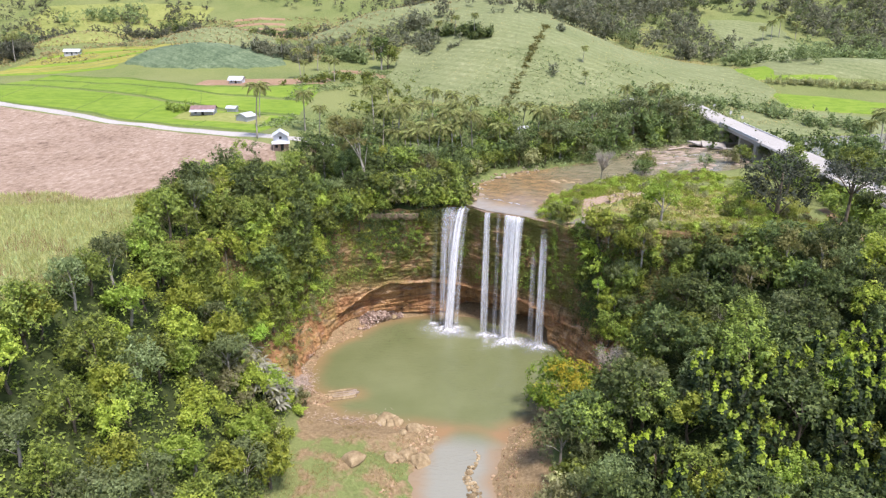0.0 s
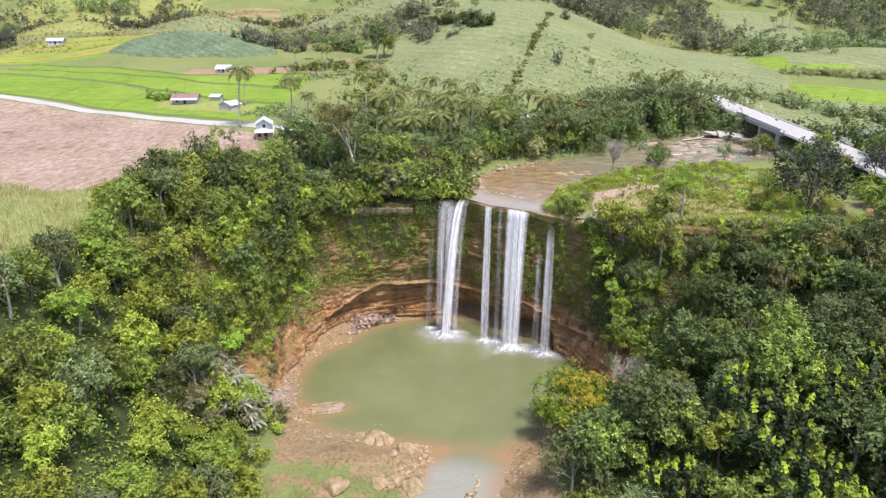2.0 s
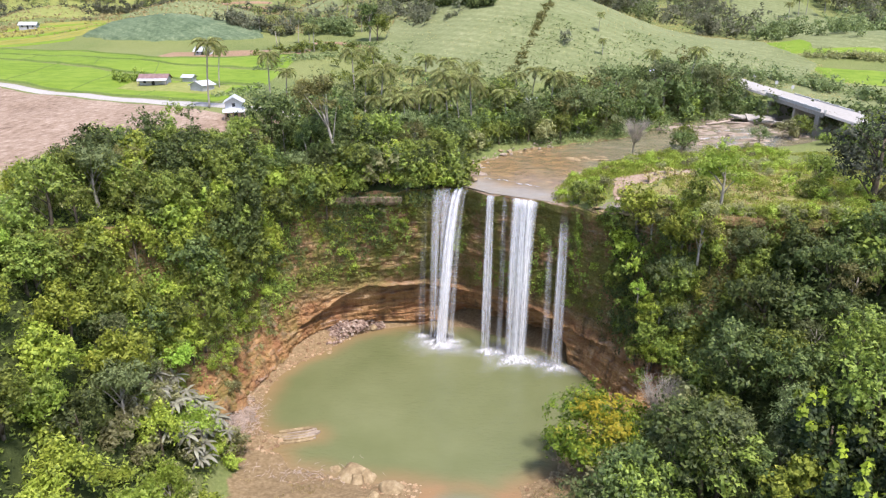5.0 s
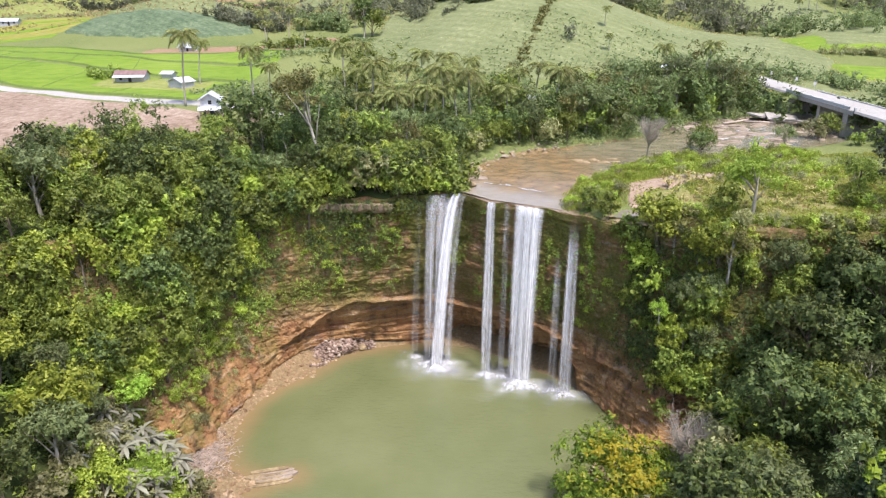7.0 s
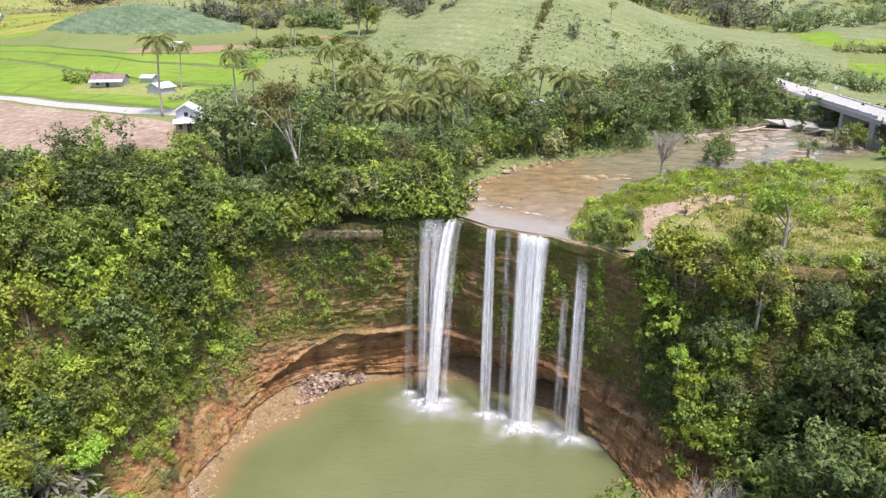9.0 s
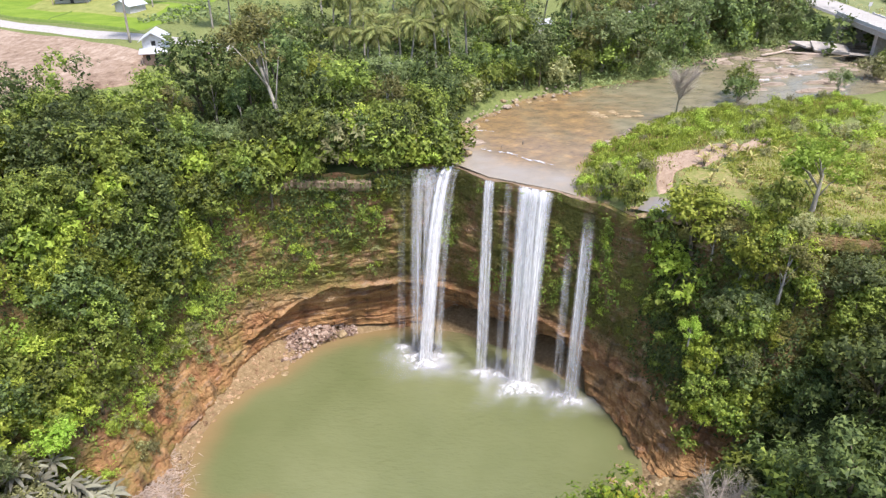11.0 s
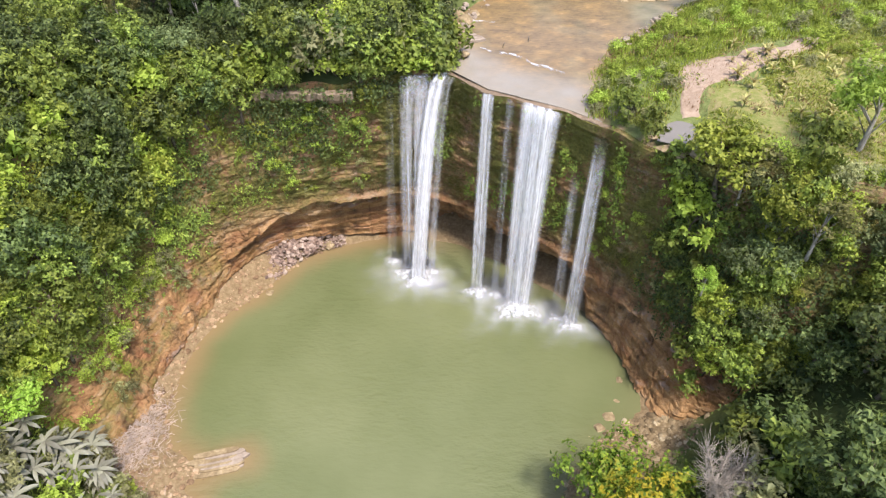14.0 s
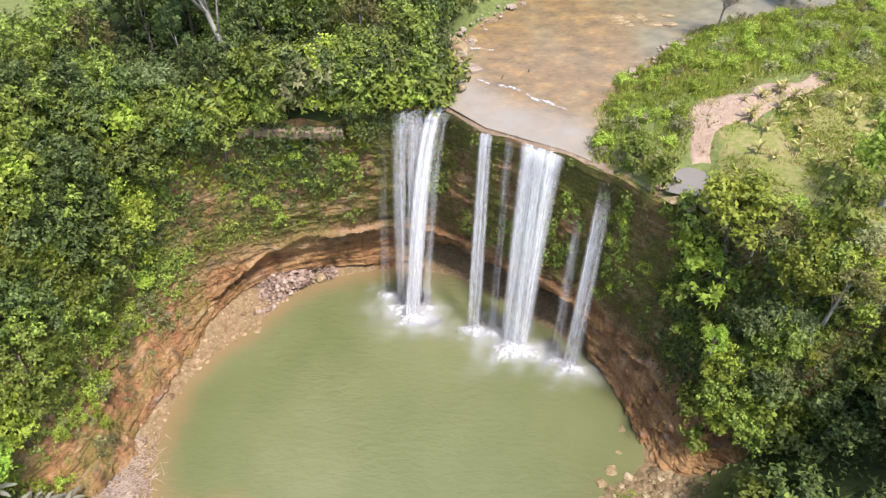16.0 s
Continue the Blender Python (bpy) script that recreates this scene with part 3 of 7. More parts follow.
def build_river():
    n = 260
    t = np.linspace(0, len(BED) - 1, n)
    px, py = np.interp(t, range(len(BED)), [p[0] for p in BED]), np.interp(t, range(len(BED)), [p[1] for p in BED])
    bend = lambda a: np.convolve(np.pad(a, 16, "edge"), np.ones(33) / 33, "valid")
    px, py = bend(px), bend(py)
    pz, w = np.interp(t, range(len(BED)), BED_Z), np.interp(t, range(len(BED)), BED_W) + 2.5
    dx, dy = np.gradient(px), np.gradient(py)
    ln = np.hypot(dx, dy)
    s = np.linspace(-1, 1, 60)[None, :]
    gx = px[:, None] + (dy / ln * w)[:, None] * s
    gy = py[:, None] - (dx / ln * w)[:, None] * s
    gz = pz[:, None] + 0 * s + (fbm(gx / 1.5, gy / 1.5, 8) - 0.5) * 0.12
    sd = sdist(gx, gy, LIPPOLY)
    for _ in range(3):
        e = 0.2
        vx, vy = (sdist(gx + e, gy, LIPPOLY) - sd) / e, (sdist(gx, gy + e, LIPPOLY) - sd) / e
        near = (sd < 0.05) & (sd > -2.2)
        gx, gy = np.where(near, gx - vx * (sd - 0.1), gx), np.where(near, gy - vy * (sd - 0.1), gy)
        sd = sdist(gx, gy, LIPPOLY)
    f = grid_faces(n, 60)[:, ::-1]
    f = f[(sd.ravel()[f] > 0).all(1)]
    me = mesh_from("water_river", np.stack([gx, gy, gz], -1).reshape(-1, 3), f, RIVER, True)
    point_attr(me, "calm_sheen", (smooth(9, 4, sd) * (0.6 + 0.8 * (fbm(gx / 3, gy / 3, 15) - 0.3))).ravel())
    point_attr(me, "deep", np.clip(smooth(25, 46, gx + 8 * (fbm(gx / 6, gy / 6, 17) - 0.5)) * 0.9 + 0.4 * smooth(0.5, 0.75, fbm(gx / 5, gy / 5, 19)), 0, 1).ravel())
    thing("water_river", me, label="shallow muddy brown river water above the falls", category="water", kind="structure")


# ---- cliff ----
LIP = [(-63, 117), (-42, 136), (-38, 150), (-30, 160), (-18, 165.5), (-8, 164.5), (-1, 167.5), (5.5, 168.5), (11, 163), (20, 158.5), (25, 155), (28, 151), (35, 147), (44, 140), (66, 136)]
FOOT = [(-40, 114), (-34, 133), (-32.6, 147), (-29.8, 156), (-25, 164.5), (-13, 170), (-3, 172), (5, 171), (13, 166), (22, 160.5), (27.5, 155), (30.4, 150), (31.6, 143), (33, 135), (48, 124)]


def build_cliff():
    n, m = 560, 160
    t = np.linspace(0, len(LIP) - 1, n)

    def along(line):
        k = np.arange(len(line))
        x, y = np.interp(t, k, [p[0] for p in line]), np.interp(t, k, [p[1] for p in line])
        ker = np.ones(21) / 21
        pad = lambda a: np.convolve(np.pad(a, 10, "edge"), ker, "valid")
        return pad(x), pad(y)
    lx, ly = along(LIP)
    fx, fy = along(FOOT)
    top = plateau(lx, ly)
    ledge = 32.2 + 0.25 * np.sin(lx)
    top = np.where((lx > -22) & (lx < 36) & (ly > 140), ledge, top)
    u = np.linspace(0, 1, m)[None, :]
    z = -2.0 + (top[:, None] + 2.0) * u
    k = u ** 0.8
    gx, gy = fx[:, None] * (1 - k) + lx[:, None] * k, fy[:, None] * (1 - k) + ly[:, None] * k
    tx, ty = np.gradient(lx), np.gradient(ly)
    ln = np.hypot(tx, ty)
    nx, ny = (ty / ln)[:, None], (-tx / ln)[:, None]
    s = np.cumsum(ln)[:, None]
    zz = z + (fbm(s / 22, z * 0 + 3, 21) - 0.5) * 1.1
    # beds of uneven thickness, each a little proud of or behind the next, with dark gaps between
    bed = zz / 1.35 + 0.5 * np.sin(zz * 0.9)
    thin = zz / 0.42 + 0.4 * np.sin(zz * 2.3)
    bands = (vnoise(np.floor(bed) * 1.7, s / 16, 31) - 0.5) * 0.95 + (vnoise(np.floor(thin) * 2.3, s / 7, 33) - 0.5) * 0.42
    bands = bands - 0.35 * np.exp(-((bed - np.floor(bed)) / 0.13) ** 2) * smooth(0.35, 0.6, fbm(s / 5, bed * 0.7, 35))
    blocks = (vnoise(np.floor(s / 2.3 + 0.7 * np.sin(np.floor(bed))), np.floor(bed) * 3.1, 37) - 0.5) * 0.55
    arch0 = 9.0
    west, east = smooth(-24, -30, fx)[:, None], smooth(22, 28, fx)[:, None]
    rough = (fbm(s / 7, zz / 9, 41) - 0.5) * (2.2 - 1.0 * west) + (fbm(s / 1.1, zz / 0.7, 43) - 0.5) * 0.9 + blocks * (0.5 + 0.5 * np.maximum(west, east))
    joint = np.abs((s / 3.1 + 0.35 * np.sin(np.floor(bed) * 2.4) + 0.25 * zz) % 1 - 0.5) * 2
    rough = rough - 0.45 * smooth(0.90, 1.0, joint) * (0.4 + 0.6 * np.maximum(west, east)) * smooth(arch0 + 5, arch0, z)
    arch = 10.0 + 1.2 * np.sin(s / 9) - 5.5 * smooth(-16, -30, fx)[:, None] - 3.5 * smooth(20, 30, fx)[:, None]
    hollow = smooth(arch + 0.3, arch - 0.6, z) * 1.15 * (smooth(-32, -23, fx) * (1 - 0.8 * smooth(22, 27, fx)))[:, None] * (0.75 + 0.25 * np.sin(np.clip(z / arch, 0, 1) * math.pi))
    niche = smooth(5.2, 3.6, z + 1.6 * (fbm(s / 3, z * 0, 47) - 0.5)) * 4.5 * (smooth(2, 6, fx) * smooth(28, 25, fx))[:, None]
    shelf = np.exp(-((z - arch - 0.45) / 0.35) ** 2) * 0.75 * smooth(-34, -24, fx)[:, None]
    lipcap = smooth(0.94, 0.97, u) * (0.15 + 0.45 * smooth(2, 6, lx))[:, None]
    toe = smooth(10, 0, z) * (1.9 * smooth(25, 28.5, fx) * smooth(36, 33, fx) + 1.6 * smooth(-27, -30, fx) * smooth(-37, -34, fx))[:, None]
    bands = bands * (0.45 + 0.55 * smooth(arch + 6, arch, z)) * (1 - 0.55 * west)
    hollow = hollow + niche
    off = toe + bands * smooth(1.0, 0.9, u) + rough * smooth(1.0, 0.8, u) - hollow + lipcap + shelf
    gx, gy = gx + nx * off, gy + ny * off
    w = np.linspace(0, 24, 25)[None, :]
    cx, cy = lx[:, None] - nx * w, ly[:, None] - ny * w
    cz = plateau(cx, cy) + 0.02
    cz = np.minimum(cz, top[:, None] + 0.15 + w * 0.6) - smooth(22, 24, w) * 0.6
    cap = mesh_from("ground_rim", np.stack([cx, cy, cz], -1).reshape(-1, 3), grid_faces(n, 25)[:, ::-1], GROUND, True)
    river = seg_dist(cx, cy, BED)
    edge = river[0] - np.interp(river[1], range(len(BED)), BED_W)
    point_attr(cap, "shore", np.maximum(smooth(3.5, 0.5, edge), smooth(2.0, 0.5, w) * 0.6 * smooth(4, 12, cx)).ravel())
    point_attr(cap, "wood", (smooth(6, 0, cx - 5) + 0 * w).ravel())
    thing("ground_rim", cap, label="earthy grassy rim of the cliff top", category="ground", kind="structure")
    gx, gy, z = (np.concatenate([a, b[:, None]], 1) for a, b in ((gx, cx[:, 0]), (gy, cy[:, 0]), (z, cz[:, 0] - 0.05)))
    me = mesh_from("cliff", np.stack([gx, gy, z], -1).reshape(-1, 3), grid_faces(n, m + 1)[:, ::-1], CLIFF)
    thing("cliff", me, label="curved brown layered rock cliff with mossy ledges", category="cliff", kind="structure")
    return gx, gy, z, nx, ny


LIPPOLY = LIP + [(80, 129), (96, 116), (110, 95), (118, 60), (118, -300), (-75, -300), (-75, 40), (-70, 70), (-64, 92), (-61, 112)]


def surface(x, y):
    """Where a thing placed at x, y stands: on the plateau behind the lip, else on the land of the gorge."""
    x, y = np.asarray(x, float), np.asarray(y, float)
    return np.where((sdist(x, y, LIPPOLY) > 0) & (y > 120), plateau(x, y), land(x, y))


CL = build_cliff()
build_river()

# ---- waterfalls ----
def curtain(lip0, lip1, foot0, foot1, seed, body=1.0):
    """A sheet of falling water from the line lip0-lip1 to foot0-foot1, bowed outward as water falls."""
    rng = np.random.default_rng(seed)
    n, m = 14, 46
    s, t = np.linspace(0, 1, n)[:, None], np.linspace(0, 1, m)[None, :]
    a, b, c, d = (np.array(p, float) for p in (lip0, lip1, foot0, foot1))
    q = np.sqrt(t)
    xy = [(a[i] * (1 - s) + b[i] * s) * (1 - q) + (c[i] * (1 - s) + d[i] * s) * q for i in (0, 1)]
    z = (a[2] * (1 - s) + b[2] * s) * (1 - t) + (c[2] * (1 - s) + d[2] * s) * t
    wob = np.sin(s * 9 + seed) * 0.25 + np.sin(s * 23 + seed * 2) * 0.12
    x, y = xy[0] + rng.normal(0, 0.02, (n, m)), xy[1] - wob * (0.4 + t)
    me = mesh_from("curtain", np.stack([x, y, z + 0 * s], -1).reshape(-1, 3), grid_faces(n, m), None, True)
    uv = me.uv_layers.new(name="UVMap")
    w = math.hypot(a[0] - b[0], a[1] - b[1])
    h = a[2] - c[2]
    idx = np.zeros(len(me.loops), np.int32)
    me.loops.foreach_get("vertex_index", idx)
    uu, vv = (s * w + seed * 13.7 + 0 * t).ravel(), (t * h + seed * 5.1 + 0 * s).ravel()
    uv.data.foreach_set("uv", np.stack([uu[idx], vv[idx]], -1).ravel().astype(np.float32))
    edge = smooth(0, 0.22, s) * smooth(1, 0.78, s) * (1 + 0 * t)
    rise = 1.0 if a[2] > 31.5 else smooth(0.0, 0.22, t)
    point_attr(me, "body", (edge * rise * body * (0.72 + 0.28 * smooth(0, 0.35, t)) * (1 - 0.15 * t)).ravel())
    return me


def waterfall(label, lip0, lip1, foot0, foot1, mats, seed, body=1.0):
    top = new("waterfall")
    top.location = ((foot0[0] + foot1[0]) / 2, (foot0[1] + foot1[1]) / 2, 0)
    tagged(top, label, "waterfall", "strands of the falls")
    for i, mat in enumerate(mats):
        me = curtain(*[(p[0] - top.location.x, p[1] - top.location.y - 0.35 * i - (0.55 if p[2] > 1 else 0), p[2] + (0.15 if p[2] > 1 else 0)) for p in (lip0, lip1, foot0, foot1)], seed + i * 3, body)
        me.materials.append(mat)
        part("curtain", me, top)
    r = max(1.2, abs(foot0[0] - foot1[0]) * 0.75)
    n, m = 28, 9
    th, rr = np.linspace(0, 2 * math.pi, n)[:, None], np.linspace(0, 1, m)[None, :]
    wav = 1 + 0.25 * np.sin(th * 3 + seed) + 0.12 * np.sin(th * 7)
    x, y = np.cos(th) * rr * r * 1.5 * wav, np.sin(th) * rr * r * 1.1 * wav - 0.3 * r
    z = 0.05 + np.exp(-(rr * 2.2) ** 2) * 0.9 * (1 + 0.3 * np.sin(th * 5 + seed)) * body
    me = mesh_from("splash", np.stack([x, y, z], -1).reshape(-1, 3), grid_faces(n, m), FOAM, True)
    point_attr(me, "body", (smooth(1, 0.25, rr) * body + 0 * th).ravel())
    part("splash", me, top, "white churning splash")
    x, y = np.cos(th) * rr * (r * 2.0 + 2.2) * wav, np.sin(th) * rr * (r * 1.6 + 2.4) * wav - 1.2
    me = mesh_from("mist", np.stack([x, y, 0.10 + 0.012 * seed + 0.9 * np.exp(-(rr * 2) ** 2) + 0 * th], -1).reshape(-1, 3), grid_faces(n, m), MIST, True)
    point_attr(me, "body", (smooth(1, 0.0, rr) * body * 0.8 + 0 * th).ravel())
    part("mist", me, top, "thin drifting spray")
    return top


def lip_ledge(name, t0, t1, reach, thick, drop, label, seed):
    """A shelf of pale rock along the brink."""
    n = 120
    t = np.linspace(t0, t1, n)
    k = np.arange(len(LIP))
    x, y = np.interp(t, k, [p[0] for p in LIP]), np.interp(t, k, [p[1] for p in LIP])
    ker = np.ones(9) / 9
    x, y = (np.convolve(np.pad(a, 4, "edge"), ker, "valid") for a in (x, y))
    dx, dy = np.gradient(x), np.gradient(y)
    ln = np.hypot(dx, dy)
    nx, ny = dy / ln, -dx / ln
    out = reach * (0.62 + 0.5 * fbm(t * 5, t * 0, seed) + 0.25 * vnoise(np.floor(t * 14), t * 0, seed))
    z = 32.3 - drop + 0.2 * (fbm(t * 9, t * 0 + 2, seed) - 0.5)
    rows = [(-1.2, 0.0), (0.0, 0.0), (0.7, -0.02), (1.0, -0.12), (0.9, -thick * 0.6), (0.3, -thick), (-1.0, -thick)]
    v = np.stack([np.stack([x + nx * (o * out if o > 0 else o), y + ny * (o * out if o > 0 else o), z + h * (0.8 + 0.25 * fbm(t * 6, t * 0 + 7, seed) + 0.25 * vnoise(np.floor(t * 9), t * 0, seed + 3))], -1) for o, h in rows], 1)
    me = mesh_from(name, v.reshape(-1, 3), grid_faces(n, len(rows))[:, ::-1], LEDGE)
    thing(name, me, label=label, category="rock", kind="structure")


lip_ledge("ledge_brink", 6.6, 10.3, 0.55, 0.5, 0.05, "pale worn rock edge of the falls", 61)
lip_ledge("ledge_grey", 3.75, 5.2, 1.15, 1.7, 0.9, "jutting grey rock ledge below the trees", 62)
waterfall("thin misty strand of white falling water", (-1.6, 167.6, 32), (-0.8, 167.6, 32), (-3.6, 165.5, 0), (-2.0, 165.5, 0), [FALL_WISP, FALL_WISP], 1, 0.7)
waterfall("broad streaked curtain of falling water", (-0.3, 167.6, 32.1), (4.8, 168.2, 32.1), (-1.2, 163.5, 0), (3.0, 163.3, 0), [FALL_THIN, FALL_THIN, FALL_WISP], 4, 0.9)
waterfall("dense white jet of falling water", (4.4, 167.9, 32.4), (6.3, 167.9, 32.4), (0.0, 161.2, 0), (2.7, 161.2, 0), [FALL_DENSE, FALL_DENSE, FALL_THIN], 9)
waterfall("faint strand of falling water beside the jet", (6.0, 167.6, 32.1), (7.2, 167.0, 32.1), (2.6, 163.0, 0), (4.2, 163.0, 0), [FALL_WISP, FALL_THIN], 14, 0.7)
waterfall("narrow white strand of falling water", (10.4, 163.0, 32.1), (12.0, 162.2, 32.1), (9.4, 158.9, 0), (11.6, 158.6, 0), [FALL_DENSE, FALL_THIN, FALL_WISP], 18, 0.85)
waterfall("thin strand of falling water", (13.4, 161.4, 32.1), (14.4, 161.0, 32.1), (12.6, 158.2, 0), (13.8, 158.0, 0), [FALL_THIN, FALL_WISP], 23, 0.75)
waterfall("broad white curtain of falling water", (15.0, 160.9, 32.1), (20.0, 158.4, 32.1), (14.2, 156.4, 0), (18.4, 155.2, 0), [FALL_DENSE, FALL_THIN, FALL_DENSE, FALL_WISP], 28, 1.0)
waterfall("white strand of water falling over a ledge", (23.6, 155.6, 31.0), (25.2, 154.8, 31.0), (22.8, 152.2, 0), (25.0, 151.8, 0), [FALL_DENSE, FALL_THIN, FALL_WISP], 34, 0.85)
waterfall("faint misty strand of falling water", (21.6, 156.6, 26.0), (22.8, 156.2, 26.0), (21.0, 153.5, 0), (22.6, 153.2, 0), [FALL_WISP, FALL_THIN], 40, 0.6)


# ---- fields, roads ----
patch("field_ploughed", [(-230, 268), (-172, 263), (-138, 246), (-100, 226), (-72, 211), (-57, 204), (-50, 199.5)], [(-230, 120), (-150, 128), (-100, 137), (-80, 142), (-66, 150), (-56, 172), (-45, 184)], SOIL,
      "bare brown ploughed field with pale clods", 0.25, 60, 80)
patch("road_left", [(-420, 330), (-260, 296), (-176, 270), (-140, 252), (-112, 238), (-85, 225), (-66, 216), (-46, 211), (-25, 214), (20, 238), (70, 266), (103, 279)],
      [(-420, 324), (-260, 289), (-174, 263.5), (-138, 246), (-110, 232), (-84, 219), (-66, 210), (-46, 206), (-23, 210), (22, 234), (72, 262), (99, 273)], ROAD, "pale dusty unpaved village road", 0.35, 6, 160, 0.3)
RICE_ROWS = [((-205, 282), (-130, 249.5), (-90, 229.5), (-58, 216)), ((-205, 318), (-130, 285), (-84, 256), (-50, 240)), ((-200, 334), (-140, 312), (-92, 282), (-50, 266)),
             ((-197, 346), (-150, 332), (-105, 306), (-50, 290))]
for lo, hi in zip(RICE_ROWS[:-1], RICE_ROWS[1:]):
    patch("paddy_rice", lo, [(x, y - 1.2) for x, y in hi], RICE, "bright green young rice paddy", 0.35, 14, 60, 1.2)
for i in range(9):
    y = 346 + i * 7
    patch("paddy_ripe", [(-236 + i * 2, y - 4), (-198, y + 4), (-166 + i * 2, y + 8)], [(-236 + i * 2, y + 1.2), (-198, y + 9.4), (-166 + i * 2, y + 13.4)], RIPE if i % 3 else RICE, "terraced strip of ripening yellow rice", 0.4, 8, 40, 1.0)
for lo in RICE_ROWS:
    patch("paddy_bund", [(x, y - 0.3) for x, y in lo], [(x, y + 0.3) for x, y in lo], BUND, "low grassy bund between paddies", 0.55, 4, 70, 1.2)
for k in range(7):
    a = k / 7
    top, bot = RICE_ROWS[1 + k % 2], RICE_ROWS[k % 2]
    f = 0.15 + 0.75 * a
    p, q = [(np.interp(f, (0, 0.4, 0.75, 1), [r[0] for r in row]), np.interp(f, (0, 0.4, 0.75, 1), [r[1] for r in row])) for row in (bot, top)]
    patch("paddy_bund", [(p[0] - 0.25, p[1]), (q[0] - 0.25, q[1])], [(p[0] + 0.25, p[1]), (q[0] + 0.25, q[1])], BUND, "low grassy bund between paddies", 0.5, 4, 14, 0.4)
patch("field_cane", [(-164, 358), (-150, 350), (-124, 344), (-98, 346), (-80, 356)], [(-158, 372), (-148, 382), (-124, 390), (-100, 384), (-84, 370)], CANE, "grey-green field of young cane on a knoll", 0.9, 30, 60, 3.0)
patch("field_hill", [(-266, 434), (-231, 426), (-198, 434)], [(-260, 468), (-231, 472), (-202, 468)], HILLYELLOW, "yellow-green grassy dome of a hill", 0.5, 30, 40, 2)
patch("field_slope", [(-172, 422), (-140, 411), (-100, 418)], [(-166, 456), (-140, 460), (-106, 454)], HILLGRASS, "grassy slope behind the cane field", 0.5, 30, 40, 2)
patch("field_slope", [(-84, 420), (-48, 409), (-14, 418)], [(-78, 460), (-48, 464), (-16, 460)], HILLGRASS, "grassy round hill in the distance", 0.5, 30, 40, 2)
patch("field_slope", [(-330, 520), (-260, 505), (-190, 520)], [(-330, 600), (-260, 610), (-190, 600)], HILLYELLOW, "pale grassy hillside far off", 0.5, 20, 40, 3)
patch("field_slope", [(192, 432), (218, 424), (246, 432)], [(200, 545), (225, 550), (252, 540)], HILLGRASS, "pale green clearing on the wooded slope", 0.6, 30, 40, 4)
patch("field_grass", [(-78, 40), (-73, 70), (-67, 92), (-63, 112), (-61, 130), (-58, 146)], [(-160, 40), (-150, 70), (-140, 92), (-132, 112), (-122, 128), (-104, 137)], CANEPALE, "pale yellow-green field of cane and tall grass", 0.4, 60, 80, 1.5)
patch("field_centre", [(-28, 300), (22, 268), (48, 280)], [(-12, 520), (40, 540), (50, 535)], HILLGRASS, "pale green cane hill field", 0.8, 50, 80, 2)
patch("field_east", [(26, 262), (75, 282), (140, 300), (160, 330)], [(55, 540), (100, 470), (135, 410), (152, 372)], HILLGRASS, "long pale green cane hillside", 0.8, 60, 80, 2)
patch("field_far_east", [(165, 352), (215, 338), (275, 345)], [(172, 392), (215, 402), (268, 395)], HILLGRASS, "pale green grassy hillside", 0.6, 30, 30, 2)
patch("field_low_east", [(110, 248), (150, 256), (190, 258), (250, 250)], [(112, 294), (150, 298), (190, 288), (250, 268)], HILLGRASS, "rough green pasture below the paddies", 0.3, 20, 40, 2)
patch("paddy_east", [(150, 300), (190, 290), (250, 270)], [(155, 330), (195, 315), (250, 296)], RICE, "bright green rice paddy in the valley", 0.5, 10, 40, 1.5)
patch("paddy_east", [(140, 350), (170, 345), (195, 340)], [(140, 372), (170, 372), (195, 362)], RICE, "bright green rice paddy in the valley", 0.5, 10, 40, 1.5)
patch("earth_yard", [(-114, 312), (-90, 300), (-62, 292), (-50, 290)], [(-114, 328), (-88, 326), (-62, 318), (-48, 312)], EARTH, "bare red-brown earth round the far house", 0.5, 10, 20, 1.5)
patch("earth_track", [(-55, 330), (-30, 322), (-10, 300)], [(-55, 336), (-30, 329), (-8, 306)], EARTH, "bare earth track below the hill", 0.5, 8, 30, 1.0)
for i in range(6):
    patch("terrace_step", [(-152 - i * 3, 500 + i * 13), (-132 - i * 3, 504 + i * 13), (-110 - i * 3, 500 + i * 13)], [(-152 - i * 3, 505 + i * 13), (-132 - i * 3, 509 + i * 13), (-110 - i * 3, 505 + i * 13)], EARTH, "bare earth terrace on the hill", 0.6, 6, 20, 1.0)

PATHSOIL = patch_material("pinkish_trodden_earth", [(0.3, (0.20, 0.135, 0.085)), (0.5, (0.31, 0.225, 0.155)), (0.7, (0.43, 0.33, 0.24))], 1.4, bump=0.7)
LAWN = patch_material("thin_plateau_grass", [(0.36, (0.095, 0.125, 0.028)), (0.46, (0.17, 0.185, 0.045)), (0.54, (0.225, 0.205, 0.070)), (0.64, (0.31, 0.235, 0.125))], 1.3, bump=1.0, big=0.30)
patch("field_lawn", [(34.5, 149), (44, 143.5), (52, 142), (64, 148), (76, 158)], [(38, 160), (45, 163.5), (54, 170.5), (64, 173), (78, 176)], LAWN, "thin yellow-green grass on the plateau", 0.10, 30, 60, 4.5)
patch("path_plateau", [(33.2, 154.6), (34.3, 157.5), (35.4, 161.4), (40.3, 166.3), (47.3, 169.2), (55, 171.6)], [(36.2, 154.6), (36.9, 157.2), (38.4, 159.1), (42.9, 163.0), (49, 167.3), (56, 170.3)], PATHSOIL, "worn bare pinkish earth path on the plateau", 0.2, 12, 60, 3.6)

